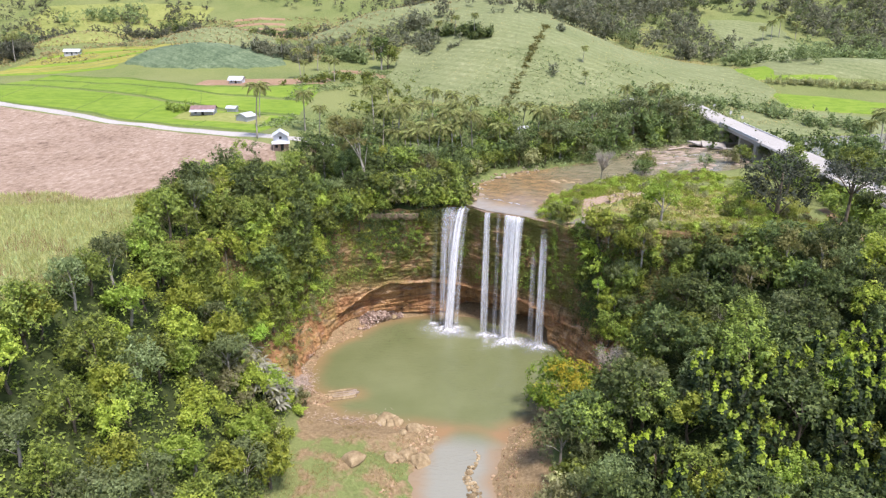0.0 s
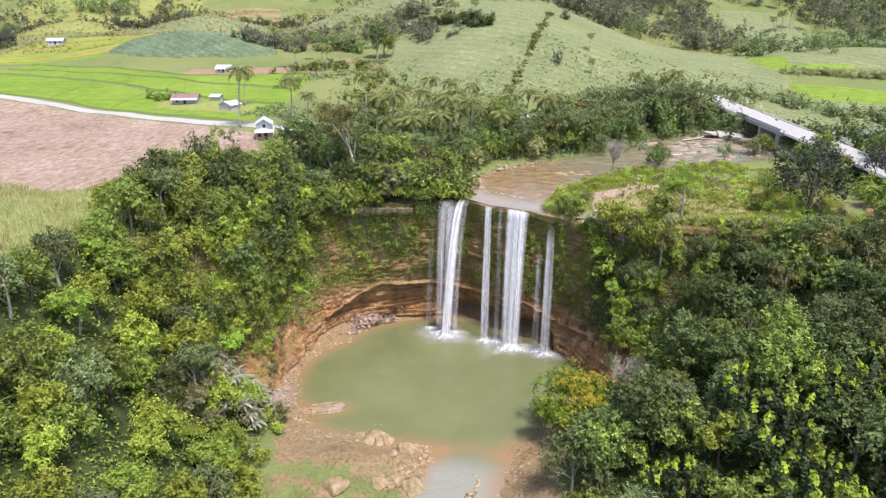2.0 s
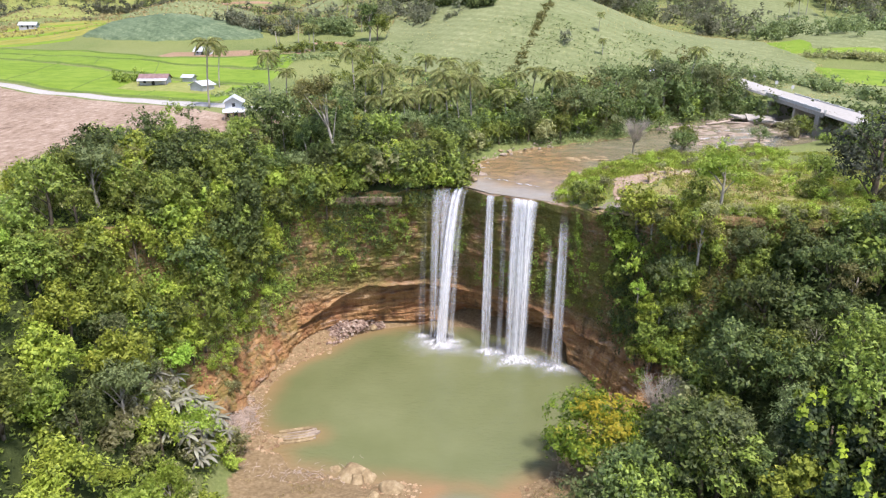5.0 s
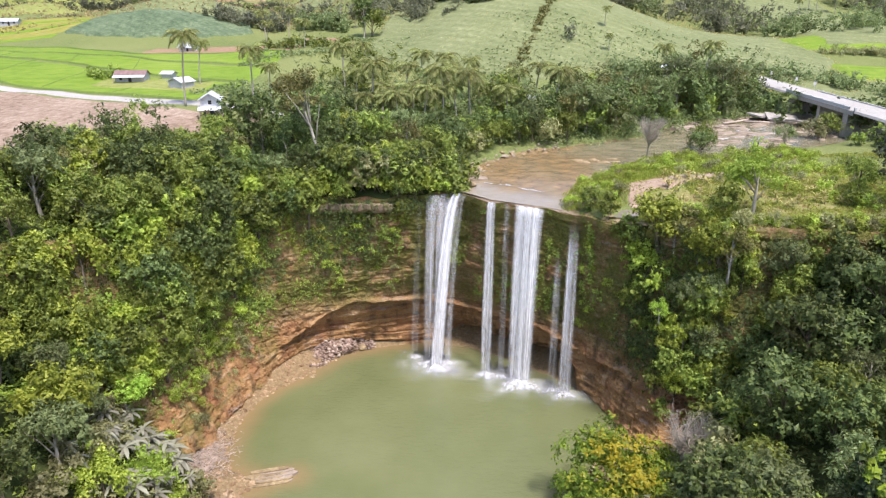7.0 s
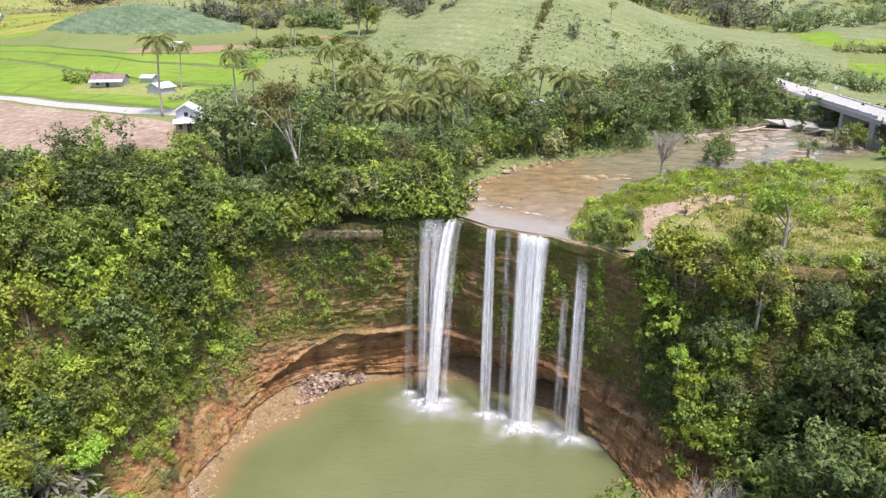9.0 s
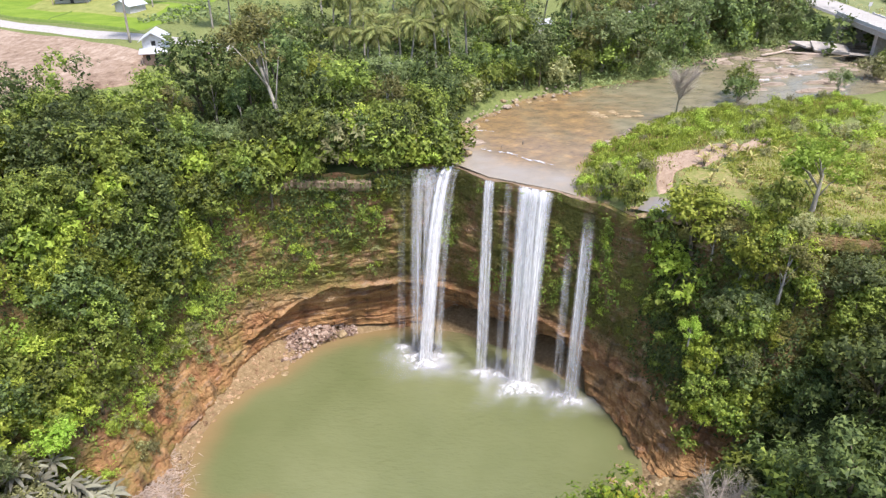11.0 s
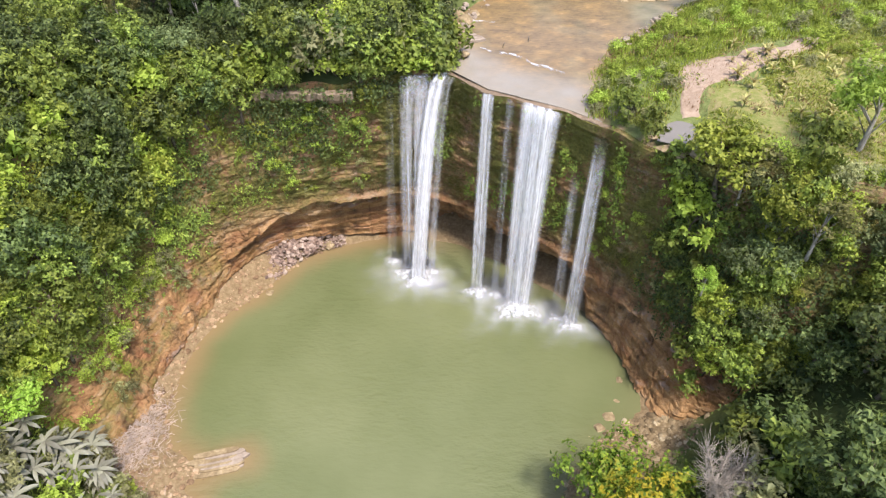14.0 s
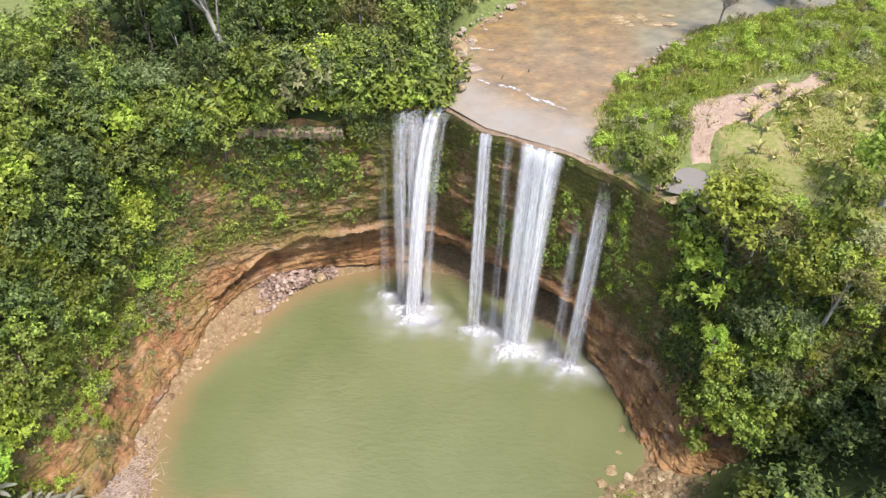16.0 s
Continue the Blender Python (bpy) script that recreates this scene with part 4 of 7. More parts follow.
patch("path_lower", [(89, 156), (88, 140), (85, 124), (82, 112)], [(91.5, 156), (90.5, 140), (87.5, 124), (84.5, 112)], EARTH, "pale earth path below the road", 0.3, 5, 40, 0.5)

# ---- plants ----
def leaf_arrays(pos, nor, length, width, rng, droop=0.3):
    """Pointed leaves: three corners each."""
    n = len(pos)
    nor = nor / (np.linalg.norm(nor, axis=1, keepdims=True) + 1e-9)
    r = rng.normal(size=(n, 3))
    r[:, 2] -= droop
    t = r - nor * np.sum(r * nor, axis=1, keepdims=True)
    t /= np.linalg.norm(t, axis=1, keepdims=True) + 1e-9
    b = np.cross(nor, t)
    L, W = (length * rng.uniform(0.7, 1.3, n))[:, None], (width * rng.uniform(0.7, 1.3, n))[:, None]
    v = np.stack([pos - t * L * 0.45 + b * W / 2, pos + t * L * 0.55 - nor * L * 0.12, pos - t * L * 0.4 - b * W / 2], 1).reshape(-1, 3)
    return v, np.arange(n * 3).reshape(n, 3)


def blob_leaves(blobs, n, length, width, rng, up=0.4, flat=0.8, spray=7):
    """Leaves gathered in sprays on the outside of many clumps."""
    area = np.array([b[3] ** 2 for b in blobs])
    m = max(1, n // spray)
    pick = rng.choice(len(blobs), m, p=area / area.sum())
    c, r = np.array([b[:3] for b in blobs])[pick], np.array([b[3] for b in blobs])[pick][:, None]
    d = rng.normal(size=(m, 3))
    d[:, 2] += 0.35
    d /= np.linalg.norm(d, axis=1, keepdims=True)
    tip = c + d * r * rng.uniform(0.62, 1.12, (m, 1)) * np.array([1, 1, flat])
    out = d + rng.normal(0, 0.45, (m, 3))
    nod = d + rng.normal(0, 0.26, (m, 3)) + [0, 0, up]
    pos = np.repeat(tip, spray, 0) + np.repeat(out, spray, 0) * length * rng.uniform(-0.7, 0.9, (m * spray, 1)) + rng.normal(0, 0.42 * length, (m * spray, 3))
    nor = np.repeat(nod, spray, 0) + rng.normal(0, 0.28, (m * spray, 3))
    return leaf_arrays(pos, nor, length, width, rng) + (pos,)


def limbs(height, crown_z, blobs, rng, thick=0.22, lean=(0, 0), count=5):
    bend = rng.normal(0, 0.25, 2)
    path = [(lean[0] * t + bend[0] * math.sin(t * 3), lean[1] * t + bend[1] * math.sin(t * 3), height * t - 0.6) for t in np.linspace(0, 1, 7)]
    chunks = [tube(path, np.linspace(thick * 1.3, thick * 0.3, 7), 6)]
    for b in sorted(blobs, key=lambda q: q[2])[:: max(1, len(blobs) // count)]:
        k = int(np.clip(b[2] / height * 6 - 1.5, 1, 5))
        a, e = Vector(path[k]), Vector(b[:3])
        m = (a + e) / 2 + Vector((0, 0, 0.3))
        chunks.append(tube([a, m, e], [thick * 0.45, thick * 0.28, thick * 0.1], 4))
    return merge(chunks)


PROTO = {}


def plant_tree(name, variants, seed, height, radius, clumps, leaves, leaf, mat, bark, label, category="tree", shape="round", thick=0.22, lean=(0, 0), tip=None, squash=0.8):
    """Registers some variants of a tree: each an Empty with a trunk and a crown."""
    made = []
    for k in range(variants):
        rng = np.random.default_rng(seed + k)
        blobs = []
        for _ in range(int(clumps * 1.1)):
            d = rng.normal(size=3)
            d /= np.linalg.norm(d)
            q = rng.uniform(0.35, 1.0) ** 0.5
            if shape == "round":
                p = d * q * np.array([radius, radius, radius * squash])
                p[2] = p[2] if p[2] > -radius * 0.45 else -p[2] * 0.5
                r = radius * rng.uniform(0.21, 0.42)
            elif shape == "tall":
                p = d * q * np.array([radius * 0.7, radius * 0.7, radius * 1.5])
                r = radius * rng.uniform(0.17, 0.34)
            elif shape == "flat":
                p = d * q * np.array([radius, radius, radius * 0.22])
                r = radius * rng.uniform(0.18, 0.28)
            else:
                p = d * q * np.array([radius, radius, radius * 0.5])
                r = radius * rng.uniform(0.16, 0.26)
            blobs.append((*(p + np.array([lean[0], lean[1], height - radius * (0.75 if shape != "flat" else 0.3)])), r))
        v, f, pos = blob_leaves(blobs, int(leaves * 1.42), leaf[0] * 0.83, leaf[1] * 0.85, rng)
        if shape == "shoots":
            add_v, add_f, o, tips = [v], [f], len(v), [np.zeros(len(v))]
            for b in blobs:
                n = 34
                hh = rng.uniform(0, 1, n)
                ang = rng.uniform(0, 6.28, n)
                rr = 0.34 * (1 - 0.55 * hh)
                pp = np.stack([b[0] + np.cos(ang) * rr, b[1] + np.sin(ang) * rr, b[2] + b[3] * 0.5 + hh * 2.0], 1)
                nn = np.stack([np.cos(ang), np.sin(ang), 0.7 + 0 * ang], 1)
                v2, f2 = leaf_arrays(pp, nn, 0.62, 0.34, rng, -0.6)
                add_v.append(v2)
                add_f.append(f2 + o)
                o += len(v2)
                tips.append(np.repeat((hh > 0.6) * rng.uniform(0.3, 1.0) * (rng.random() < 0.6), 3))
            v, f, tval = np.concatenate(add_v), np.concatenate(add_f), np.concatenate(tips)
        elif tip is not None:
            tval = np.repeat(tip(pos, rng), 3)
        else:
            tval = None
        crown = mesh_from("crown", v, f, mat)
        if tval is not None:
            point_attr(crown, "tip", tval)
        if bark is None:
            made.append((crown,))
            continue
        tv, tf = limbs(height * 0.85, height - radius, blobs, rng, thick, lean)
        trunk = mesh_from("trunk", tv, tf, bark, True)
        made.append((trunk, crown))
    PROTO[name] = dict(made=made, label=label, category=category, obs={}, names=("trunk", "crown") if bark else ("leaves",))


def place(kind, x, y, scale=1.0, turn=None, z=None, sink=0.15, rng=random, name=None, label=None):
    """Sets one plant of a kind at x, y; the first of each variant is built, the others are copies."""
    p = PROTO[kind]
    k = rng.randrange(len(p["made"]))
    z = float(surface(x, y)) if z is None else z
    m = Matrix.Translation((x, y, z - sink)) @ Matrix.Rotation(rng.uniform(0, 6.28) if turn is None else turn, 4, "Z") @ Matrix.Diagonal((scale, scale, scale * rng.uniform(0.9, 1.12), 1))
    if k in p["obs"] and label is None:
        first = p["obs"][k]
        return copy_thing(first, m @ Matrix.Diagonal((1 / first.scale.x, 1 / first.scale.y, 1 / first.scale.z, 1)))
    top = new(name or p["category"].replace(" ", "_"))
    for nm, me in zip(p.get("names", ("trunk", "crown")), p["made"][k]):
        part(nm, me, top)
    for nm, me, mm in p.get("extra", {}).get(k, ()):
        part(nm, me, top, "", mm)
    tagged(top, label or p["label"], p["category"], p.get("group", ""))
    top.matrix_basis = m
    if label is None:
        p["obs"][k] = top
    return top


plant_tree("dark", 3, 100, 8.0, 3.6, 26, 1750, (0.52, 0.33), LEAF_DARK, BARK, "dark green broadleaf tree with a dense crown", squash=0.95)
plant_tree("mid", 3, 110, 7.6, 3.4, 26, 1750, (0.50, 0.32), LEAF_MID, BARK, "mid green broadleaf tree with a clumpy crown", squash=0.95)
plant_tree("bright", 2, 120, 7.0, 3.1, 22, 1700, (0.48, 0.32), LEAF_BRIGHT, BARK, "bright leafy tree with a yellow-green crown", squash=0.95)
plant_tree("grey", 2, 130, 8.0, 3.2, 22, 1650, (0.46, 0.24), LEAF_GREY, BARK_PALE, "leafy tree with a fine grey-green crown")
plant_tree("olive", 2, 140, 9.0, 3.3, 18, 1500, (0.44, 0.27), LEAF_OLIVE, BARK_PALE, "sparse olive-yellow tree with a pale trunk")
plant_tree("tall", 2, 150, 10.0, 3.0, 22, 1750, (0.50, 0.33), LEAF_DARK, BARK_PALE, "tall dark green tree with a narrow crown", shape="tall", thick=0.2)
plant_tree("tipped", 2, 160, 7.0, 3.2, 24, 900, (0.50, 0.32), LEAF_TIP, BARK, "dark green tree with upright yellow-tipped shoots", shape="shoots")
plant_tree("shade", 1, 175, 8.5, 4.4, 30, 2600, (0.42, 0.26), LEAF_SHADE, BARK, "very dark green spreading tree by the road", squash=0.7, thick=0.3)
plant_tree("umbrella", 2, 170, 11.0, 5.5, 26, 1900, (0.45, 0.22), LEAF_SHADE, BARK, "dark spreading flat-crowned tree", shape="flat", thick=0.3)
plant_tree("shrub", 3, 180, 2.4, 1.5, 12, 430, (0.45, 0.28), LEAF_MID, BARK, "low green leafy shrub on the slope", category="shrub", thick=0.06)
plant_tree("shrub_dark", 2, 185, 2.4, 1.5, 12, 430, (0.45, 0.28), LEAF_DARK, BARK, "low dark green leafy shrub on the slope", category="shrub", thick=0.06)
plant_tree("shrub_bright", 2, 190, 2.0, 1.4, 11, 400, (0.44, 0.28), LEAF_WEED, BARK, "low bright green leafy shrub", category="shrub", thick=0.06)
plant_tree("shrub_grey", 2, 195, 2.6, 1.6, 12, 460, (0.42, 0.24), LEAF_SHRUB, BARK, "pale grey-green leafy shrub on the slope", category="shrub", thick=0.06)
plant_tree("weed", 3, 220, 1.5, 1.25, 16, 360, (0.40, 0.15), LEAF_WEED, None, "clump of tall bright green weeds", category="weed clump", thick=0.03)
plant_tree("weed_pale", 2, 226, 1.6, 1.2, 14, 320, (0.38, 0.14), LEAF_SHRUB, None, "clump of pale grey-green weeds", category="weed clump", thick=0.03)
plant_tree("lime", 2, 125, 7.0, 3.0, 22, 1700, (0.44, 0.29), LEAF_LIME, BARK_PALE, "vivid light green tree with an open crown", squash=0.95)
plant_tree("leaning", 1, 210, 16.0, 3.8, 20, 1500, (0.50, 0.30), LEAF_OLIVE, BARK_PALE, "tall leaning tree with a pale bare trunk and sparse crown", thick=0.32, lean=(-3.2, 1.0))
plant_tree("fluffy", 1, 240, 8.6, 4.4, 46, 4200, (0.42, 0.22), LEAF_GREY, BARK_PALE, "rounded pale grey-green tree leafy to the ground", squash=1.0)
plant_tree("gold", 1, 200, 7.4, 4.2, 44, 8500, (0.36, 0.24), LEAF_GOLD, BARK, "leafy tree turning yellow and orange on top",
           tip=lambda pos, rng: np.clip((pos[:, 2] - 0.4 * pos[:, 0] - 6.3) / 3.0 + rng.normal(0, 0.16, len(pos)), 0, 0.6))


def bare_tree(name, seed, height, radius, twigs, mat, label):
    """A leafless tree of many fine twigs."""
    rng = np.random.default_rng(seed)
    chunks = [tube([(0, 0, -0.5), (0.1, 0, height * 0.4), (0, 0.1, height * 0.7)], [0.16, 0.11, 0.07], 6)]
    fine = []
    for i in range(14):
        a = rng.uniform(0, 6.28)
        e = np.array([math.cos(a) * radius * rng.uniform(0.4, 0.8), math.sin(a) * radius * rng.uniform(0.4, 0.8), height * rng.uniform(0.6, 0.9)])
        s = np.array([0, 0, height * rng.uniform(0.25, 0.6)])
        chunks.append(tube([s, (s + e) / 2 + [0, 0, 0.3], e], [0.07, 0.05, 0.03], 4))
        for j in range(twigs):
            p = s + (e - s) * rng.uniform(0.3, 1)
            q = p + rng.normal(0, 0.55, 3) * [1, 1, 0.7] + (e - s) * 0.15 + [0, 0, 0.4]
            fine.append(tube([p, (p + q) / 2 + rng.normal(0, 0.08, 3), q], [0.016, 0.012, 0.007], 3))
    PROTO[name] = dict(made=[(mesh_from("trunk", *merge(chunks), mat, True), mesh_from("crown", *merge(fine), mat))], label=label, category="tree", obs={}, names=("trunk", "crown"))


bare_tree("bare", 300, 7.0, 3.0, 80, TWIG, "leafless grey tree with fine bare twigs")


def frond_mesh(name, length, leaflets, leaf_len, leaf_w, arch, mat, seed):
    rng = np.random.default_rng(seed)
    t = np.linspace(0, 1, 9)
    path = [(length * math.sin(a * arch) / arch, 0, length * (math.cos(a * arch * 1.1) - 1) / arch + length * 0.28 * a) for a in t]
    vs, fs = tube(path, np.linspace(0.05, 0.012, 9), 4)
    vs, fs = [tuple(v) for v in vs], list(fs)
    for i in range(leaflets):
        a = 0.12 + 0.88 * i / (leaflets - 1)
        k = min(int(a * 8), 7)
        p = Vector(path[k]).lerp(Vector(path[k + 1]), a * 8 - k)
        d = (Vector(path[k + 1]) - Vector(path[k])).normalized()
        ll = leaf_len * (0.45 + 0.75 * math.sin(math.pi * min(1, a * 0.85 + 0.12)))
        for side in (-1, 1):
            w = Vector((0, side, 0)) * 0.85 + d * 0.6 + Vector((0, 0, -0.25 - 0.5 * rng.random()))
            e = p + w.normalized() * ll
            m = p.lerp(e, 0.5) + Vector((0, 0, 0.08 * ll))
            q = d * leaf_w / 2
            o = len(vs)
            vs += [tuple(p), tuple(m - q), tuple(e + Vector((0, 0, -0.1 * ll))), tuple(m + q)]
            fs.append((o, o + 1, o + 2, o + 3))
    return mesh_from(name, vs, fs, mat)


def palm(name, variants, seed, height, fronds, frond, label, category, bark, thick=0.16, spread=(0.1, 1.35)):
    made, extra = [], {}
    for k in range(variants):
        rng = np.random.default_rng(seed + k)
        lean = rng.normal(0, 0.06 * height, 2)
        h = height * rng.uniform(0.85, 1.15)
        path = [(lean[0] * t * t, lean[1] * t * t, h * t - 0.4) for t in np.linspace(0, 1, 9)]
        trunk = mesh_from("trunk", *tube(path, np.linspace(thick * 1.2, thick * 0.75, 9), 8), bark, True)
        rows = []
        for i in range(fronds):
            tilt = spread[0] + (spread[1] - spread[0]) * (i / fronds) ** 1.1 - 0.75
            rows.append(("frond", frond, Matrix.Translation(path[-1]) @ Matrix.Rotation(i * 2.399 + rng.normal(0, 0.15), 4, "Z") @ Matrix.Rotation(tilt, 4, "Y") @ Matrix.Scale(rng.uniform(0.8, 1.1), 4)))
        made.append((trunk,))
        extra[k] = rows
    PROTO[name] = dict(made=made, extra=extra, names=("trunk",), label=label, category=category, obs={})


FROND = frond_mesh("frond", 3.6, 24, 0.95, 0.16, 1.25, LEAF_PALM, 1)
palm("palm", 3, 400, 11.0, 19, FROND, "tall coconut palm with feathery drooping fronds", "coconut palm", BARK_PALE)


def blade_mesh(name, length, width, arch, mat):
    t = np.linspace(0, 1, 8)
    x, z = length * np.sin(t * arch) / arch, length * (np.cos(t * arch) - 1) / arch
    w = width * np.sin(np.clip(t * 0.92 + 0.06, 0, 1) * math.pi) ** 0.7
    v = np.stack([np.stack([x, s * w, z + abs(s) * w * 0.25], -1) for s in (-0.5, 0, 0.5)], 1).reshape(-1, 3)
    return mesh_from(name, v, grid_faces(8, 3), mat, True)


BLADE_SILVER = blade_mesh("frond", 2.3, 0.54, 0.85, LEAF_SILVER)
palm("silver", 2, 420, 2.2, 10, BLADE_SILVER, "silvery pale broad-leaved plant with leaves in a star", "palm", BARK, 0.1, (0.35, 1.05))
BLADE = blade_mesh("leaf", 1.6, 0.36, 1.3, LEAF_BANANA)
palm("banana", 2, 440, 1.3, 7, BLADE, "small banana plant with broad arching leaves", "banana plant", LEAF_GREY, 0.09, (-1.0, 0.35))


# ---- where plants stand ----
def clear_of(x, y):
    """Keeps plants off the water, roads, houses and yards."""
    d, w = seg_dist(np.array(x), np.array(y), BED)
    if d < np.interp(w, range(len(BED)), BED_W) + 1.5:
        return False
    road = [(-66, 214), (-46, 209), (-23, 212), (22, 236), (72, 264), (101, 276)]
    if seg_dist(np.array(x), np.array(y), road)[0] < 5:
        return False
    if seg_dist(np.array(x), np.array(y), [(101, 276), (102, 200), (101, 150), (99, 100)])[0] < 6:
        return False
    return not (-54 < x < -40 and 186 < y < 205)


def scatter(region, step, kinds, seed, scale=(0.8, 1.25), jitter=0.45):
    """Trees on a loose grid where region(x, y) holds."""
    rng = random.Random(seed)
    (x0, x1), (y0, y1), test = region
    names, weights = [k for k, _ in kinds], [w for _, w in kinds]
    y = y0
    while y < y1:
        x = x0
        while x < x1:
            px, py = x + rng.uniform(-jitter, jitter) * step, y + rng.uniform(-jitter, jitter) * step
            if test(px, py) and clear_of(px, py):
                place(rng.choices(names, weights)[0], px, py, rng.uniform(*scale), rng=rng)
            x += step
        y += step


def between(x, y, inner, outer):
    return float(sdist(np.array(x), np.array(y), FLOOR)) > inner and float(sdist(np.array(x), np.array(y), RIM)) < outer


scatter(((-76, -27), (68, 150), lambda x, y: between(x, y, 2.5 if y > 118 else 0.5, 3 if y > 118 else -2.5) and (y < 126 or x < -46)), 6.0,
        [("mid", 4), ("dark", 1.0), ("bright", 5), ("grey", 2.2), ("lime", 1.6)], 1, (0.85, 1.3))
scatter(((-60, 6), (136, 203), lambda x, y: 1.0 < float(sdist(np.array(x), np.array(y), LIPPOLY)) < 15 and x > -62 + max(0, y - 150) * 0.35 and not (x < -34 and y > 172)), 5.4,
        [("dark", 6), ("mid", 4), ("tall", 1.5), ("bright", 0.7), ("olive", 1.0)], 2, (0.8, 1.2))
east = lambda x, y: between(x, y, 2.0, 2) and float(sdist(np.array(x), np.array(y), LIPPOLY)) < -1.5 and not (x < 41 and 108 < y < 127)
scatter(((22, 112), (68, 101), east), 6.4, [("dark", 3.5), ("mid", 1.4), ("tipped", 5.5), ("bright", 0.8), ("grey", 1.0)], 4, (0.75, 1.45))
scatter(((22, 112), (101, 141), east), 6.4, [("dark", 6), ("mid", 3), ("olive", 1.2), ("bright", 0.8), ("grey", 0.8)], 43, (0.75, 1.4))
WEEDY = [(23, 157), (25, 167), (30, 174.5), (38, 180.5), (48, 187), (60, 194), (76, 198), (80, 186), (64, 176), (55, 172.6), (47, 170), (39.8, 167), (34.6, 162), (32.8, 157.2), (29.6, 153.4), (26, 154)]
weedy = lambda x, y: sdist(np.asarray(x, float), np.asarray(y, float), WEEDY) < 0
scatter(((22, 82), (152, 200), lambda x, y: bool(weedy(x, y))), 2.7, [("weed", 4), ("weed_pale", 1)], 5, (0.55, 1.15))
scatter(((52, 84), (143, 182), lambda x, y: not weedy(x, y) and float(sdist(np.array(x), np.array(y), LIPPOLY)) > 1 and x + y > 214), 4.2, [("weed", 3), ("weed_pale", 2)], 51, (0.8, 1.6))
scatter(((44, 92), (70, 100), lambda x, y: between(x, y, 6.0, -4)), 11.0, [("tipped", 1)], 41, (1.2, 1.5))
scatter(((37, 84), (127, 143), lambda x, y: between(x, y, 3.0, 1.5)), 6.5, [("shrub_dark", 5), ("shrub", 2), ("shrub_grey", 1)], 42, (1.6, 2.6))


for k in ("dark", "mid", "bright", "grey"):
    PROTO["cliff_" + k] = dict(PROTO[k], obs={}, category="small tree", label={"dark": "small dark leafy tree rooted on the cliff face", "mid": "small green leafy tree rooted on the cliff face", "bright": "small bright green tree rooted on the cliff face", "grey": "small grey-green tree rooted on the cliff face"}[k])


def on_cliff(kinds, count, seed, test, scale):
    """Plants that root on the rock face and lean out from it."""
    gx, gy, gz, nx, ny = CL
    rng = random.Random(seed)
    done = 0
    while done < count:
        i, j = rng.randrange(2, gx.shape[0] - 2), rng.randrange(10, gx.shape[1] - 3)
        x, y, z = float(gx[i, j]), float(gy[i, j]), float(gz[i, j])
        if test(x, y, z):
            k = rng.uniform(*scale)
            place(rng.choice(kinds), x + nx[i, 0] * 0.15, y + ny[i, 0] * 0.15, k, z=z - 0.5 * k, rng=rng)
            done += 1


on_cliff(("cliff_mid", "cliff_bright", "cliff_bright", "cliff_dark", "cliff_mid", "cliff_dark"), 58, 20, lambda x, y, z: x < -29 and z > 11 + max(0, x + 40) * 0.9 and z < 31, (0.75, 1.2))
on_cliff(("shrub", "shrub", "shrub_bright"), 30, 21, lambda x, y, z: x < -26 and z > 8 + max(0, x + 40) * 0.75 and z < 33, (0.8, 1.6))
on_cliff(("cliff_mid", "cliff_mid", "cliff_grey", "cliff_bright", "cliff_bright"), 44, 24, lambda x, y, z: x > 36.5 and z > 8 and z < 30, (0.5, 0.85))
on_cliff(("shrub",), 30, 22, lambda x, y, z: x > 31 and z > 6 + max(0, 36 - x) * 2.0, (0.8, 1.6))
on_cliff(("cliff_mid", "cliff_dark", "cliff_mid"), 14, 25, lambda x, y, z: -30 < x < -2 and z > 31.0, (0.4, 0.6))
on_cliff(("shrub", "shrub_bright"), 16, 23, lambda x, y, z: -26 < x < -4 and z > 20, (0.35, 0.8))
on_cliff(("weed_pale", "weed", "weed_pale"), 60, 27, lambda x, y, z: x < -31 and 4.5 < z < 15, (0.7, 1.4))
on_cliff(("weed", "weed_pale"), 40, 28, lambda x, y, z: -31 < x < -5 and 13 < z < 30, (0.35, 0.8))
on_cliff(("weed", "weed_pale"), 30, 29, lambda x, y, z: 25 < x < 36 and 12 < z < 31, (0.4, 0.9))
r7 = random.Random(7)
for k in range(22):
    x, y = r7.uniform(-44, -28.5), r7.uniform(98, 127)
    place(r7.choice(("shrub_bright", "shrub", "shrub_bright")), x, y, r7.uniform(0.8, 1.4), rng=r7)
for k in range(34):
    t = k / 33 * 5.55 + 0.4
    a, b = LIP[int(t)], LIP[int(t) + 1]
    x, y = a[0] + (b[0] - a[0]) * (t % 1), a[1] + (b[1] - a[1]) * (t % 1)
    place(r7.choice(("shrub", "mid", "dark", "shrub")), x + r7.uniform(-1, 0.5), y + r7.uniform(0.6, 1.8), r7.uniform(0.55, 0.8) * (1 if k % 2 else 1.1), rng=r7)
CLIFF_TREES_WEST = [
    (-41, 140, 22, "lime", 0.9), (-37, 148, 17, "lime", 0.8), (-44, 133, 20, "lime", 1.0), (-40, 128, 12, "lime", 0.9), (-33, 157, 24, "lime", 0.7), (-7, 167, 32, "lime", 0.85),
    (-47, 118, 16, "lime", 1.0), (-46, 104, 18, "lime", 1.1), (-52, 92, 22, "lime", 1.1),
]
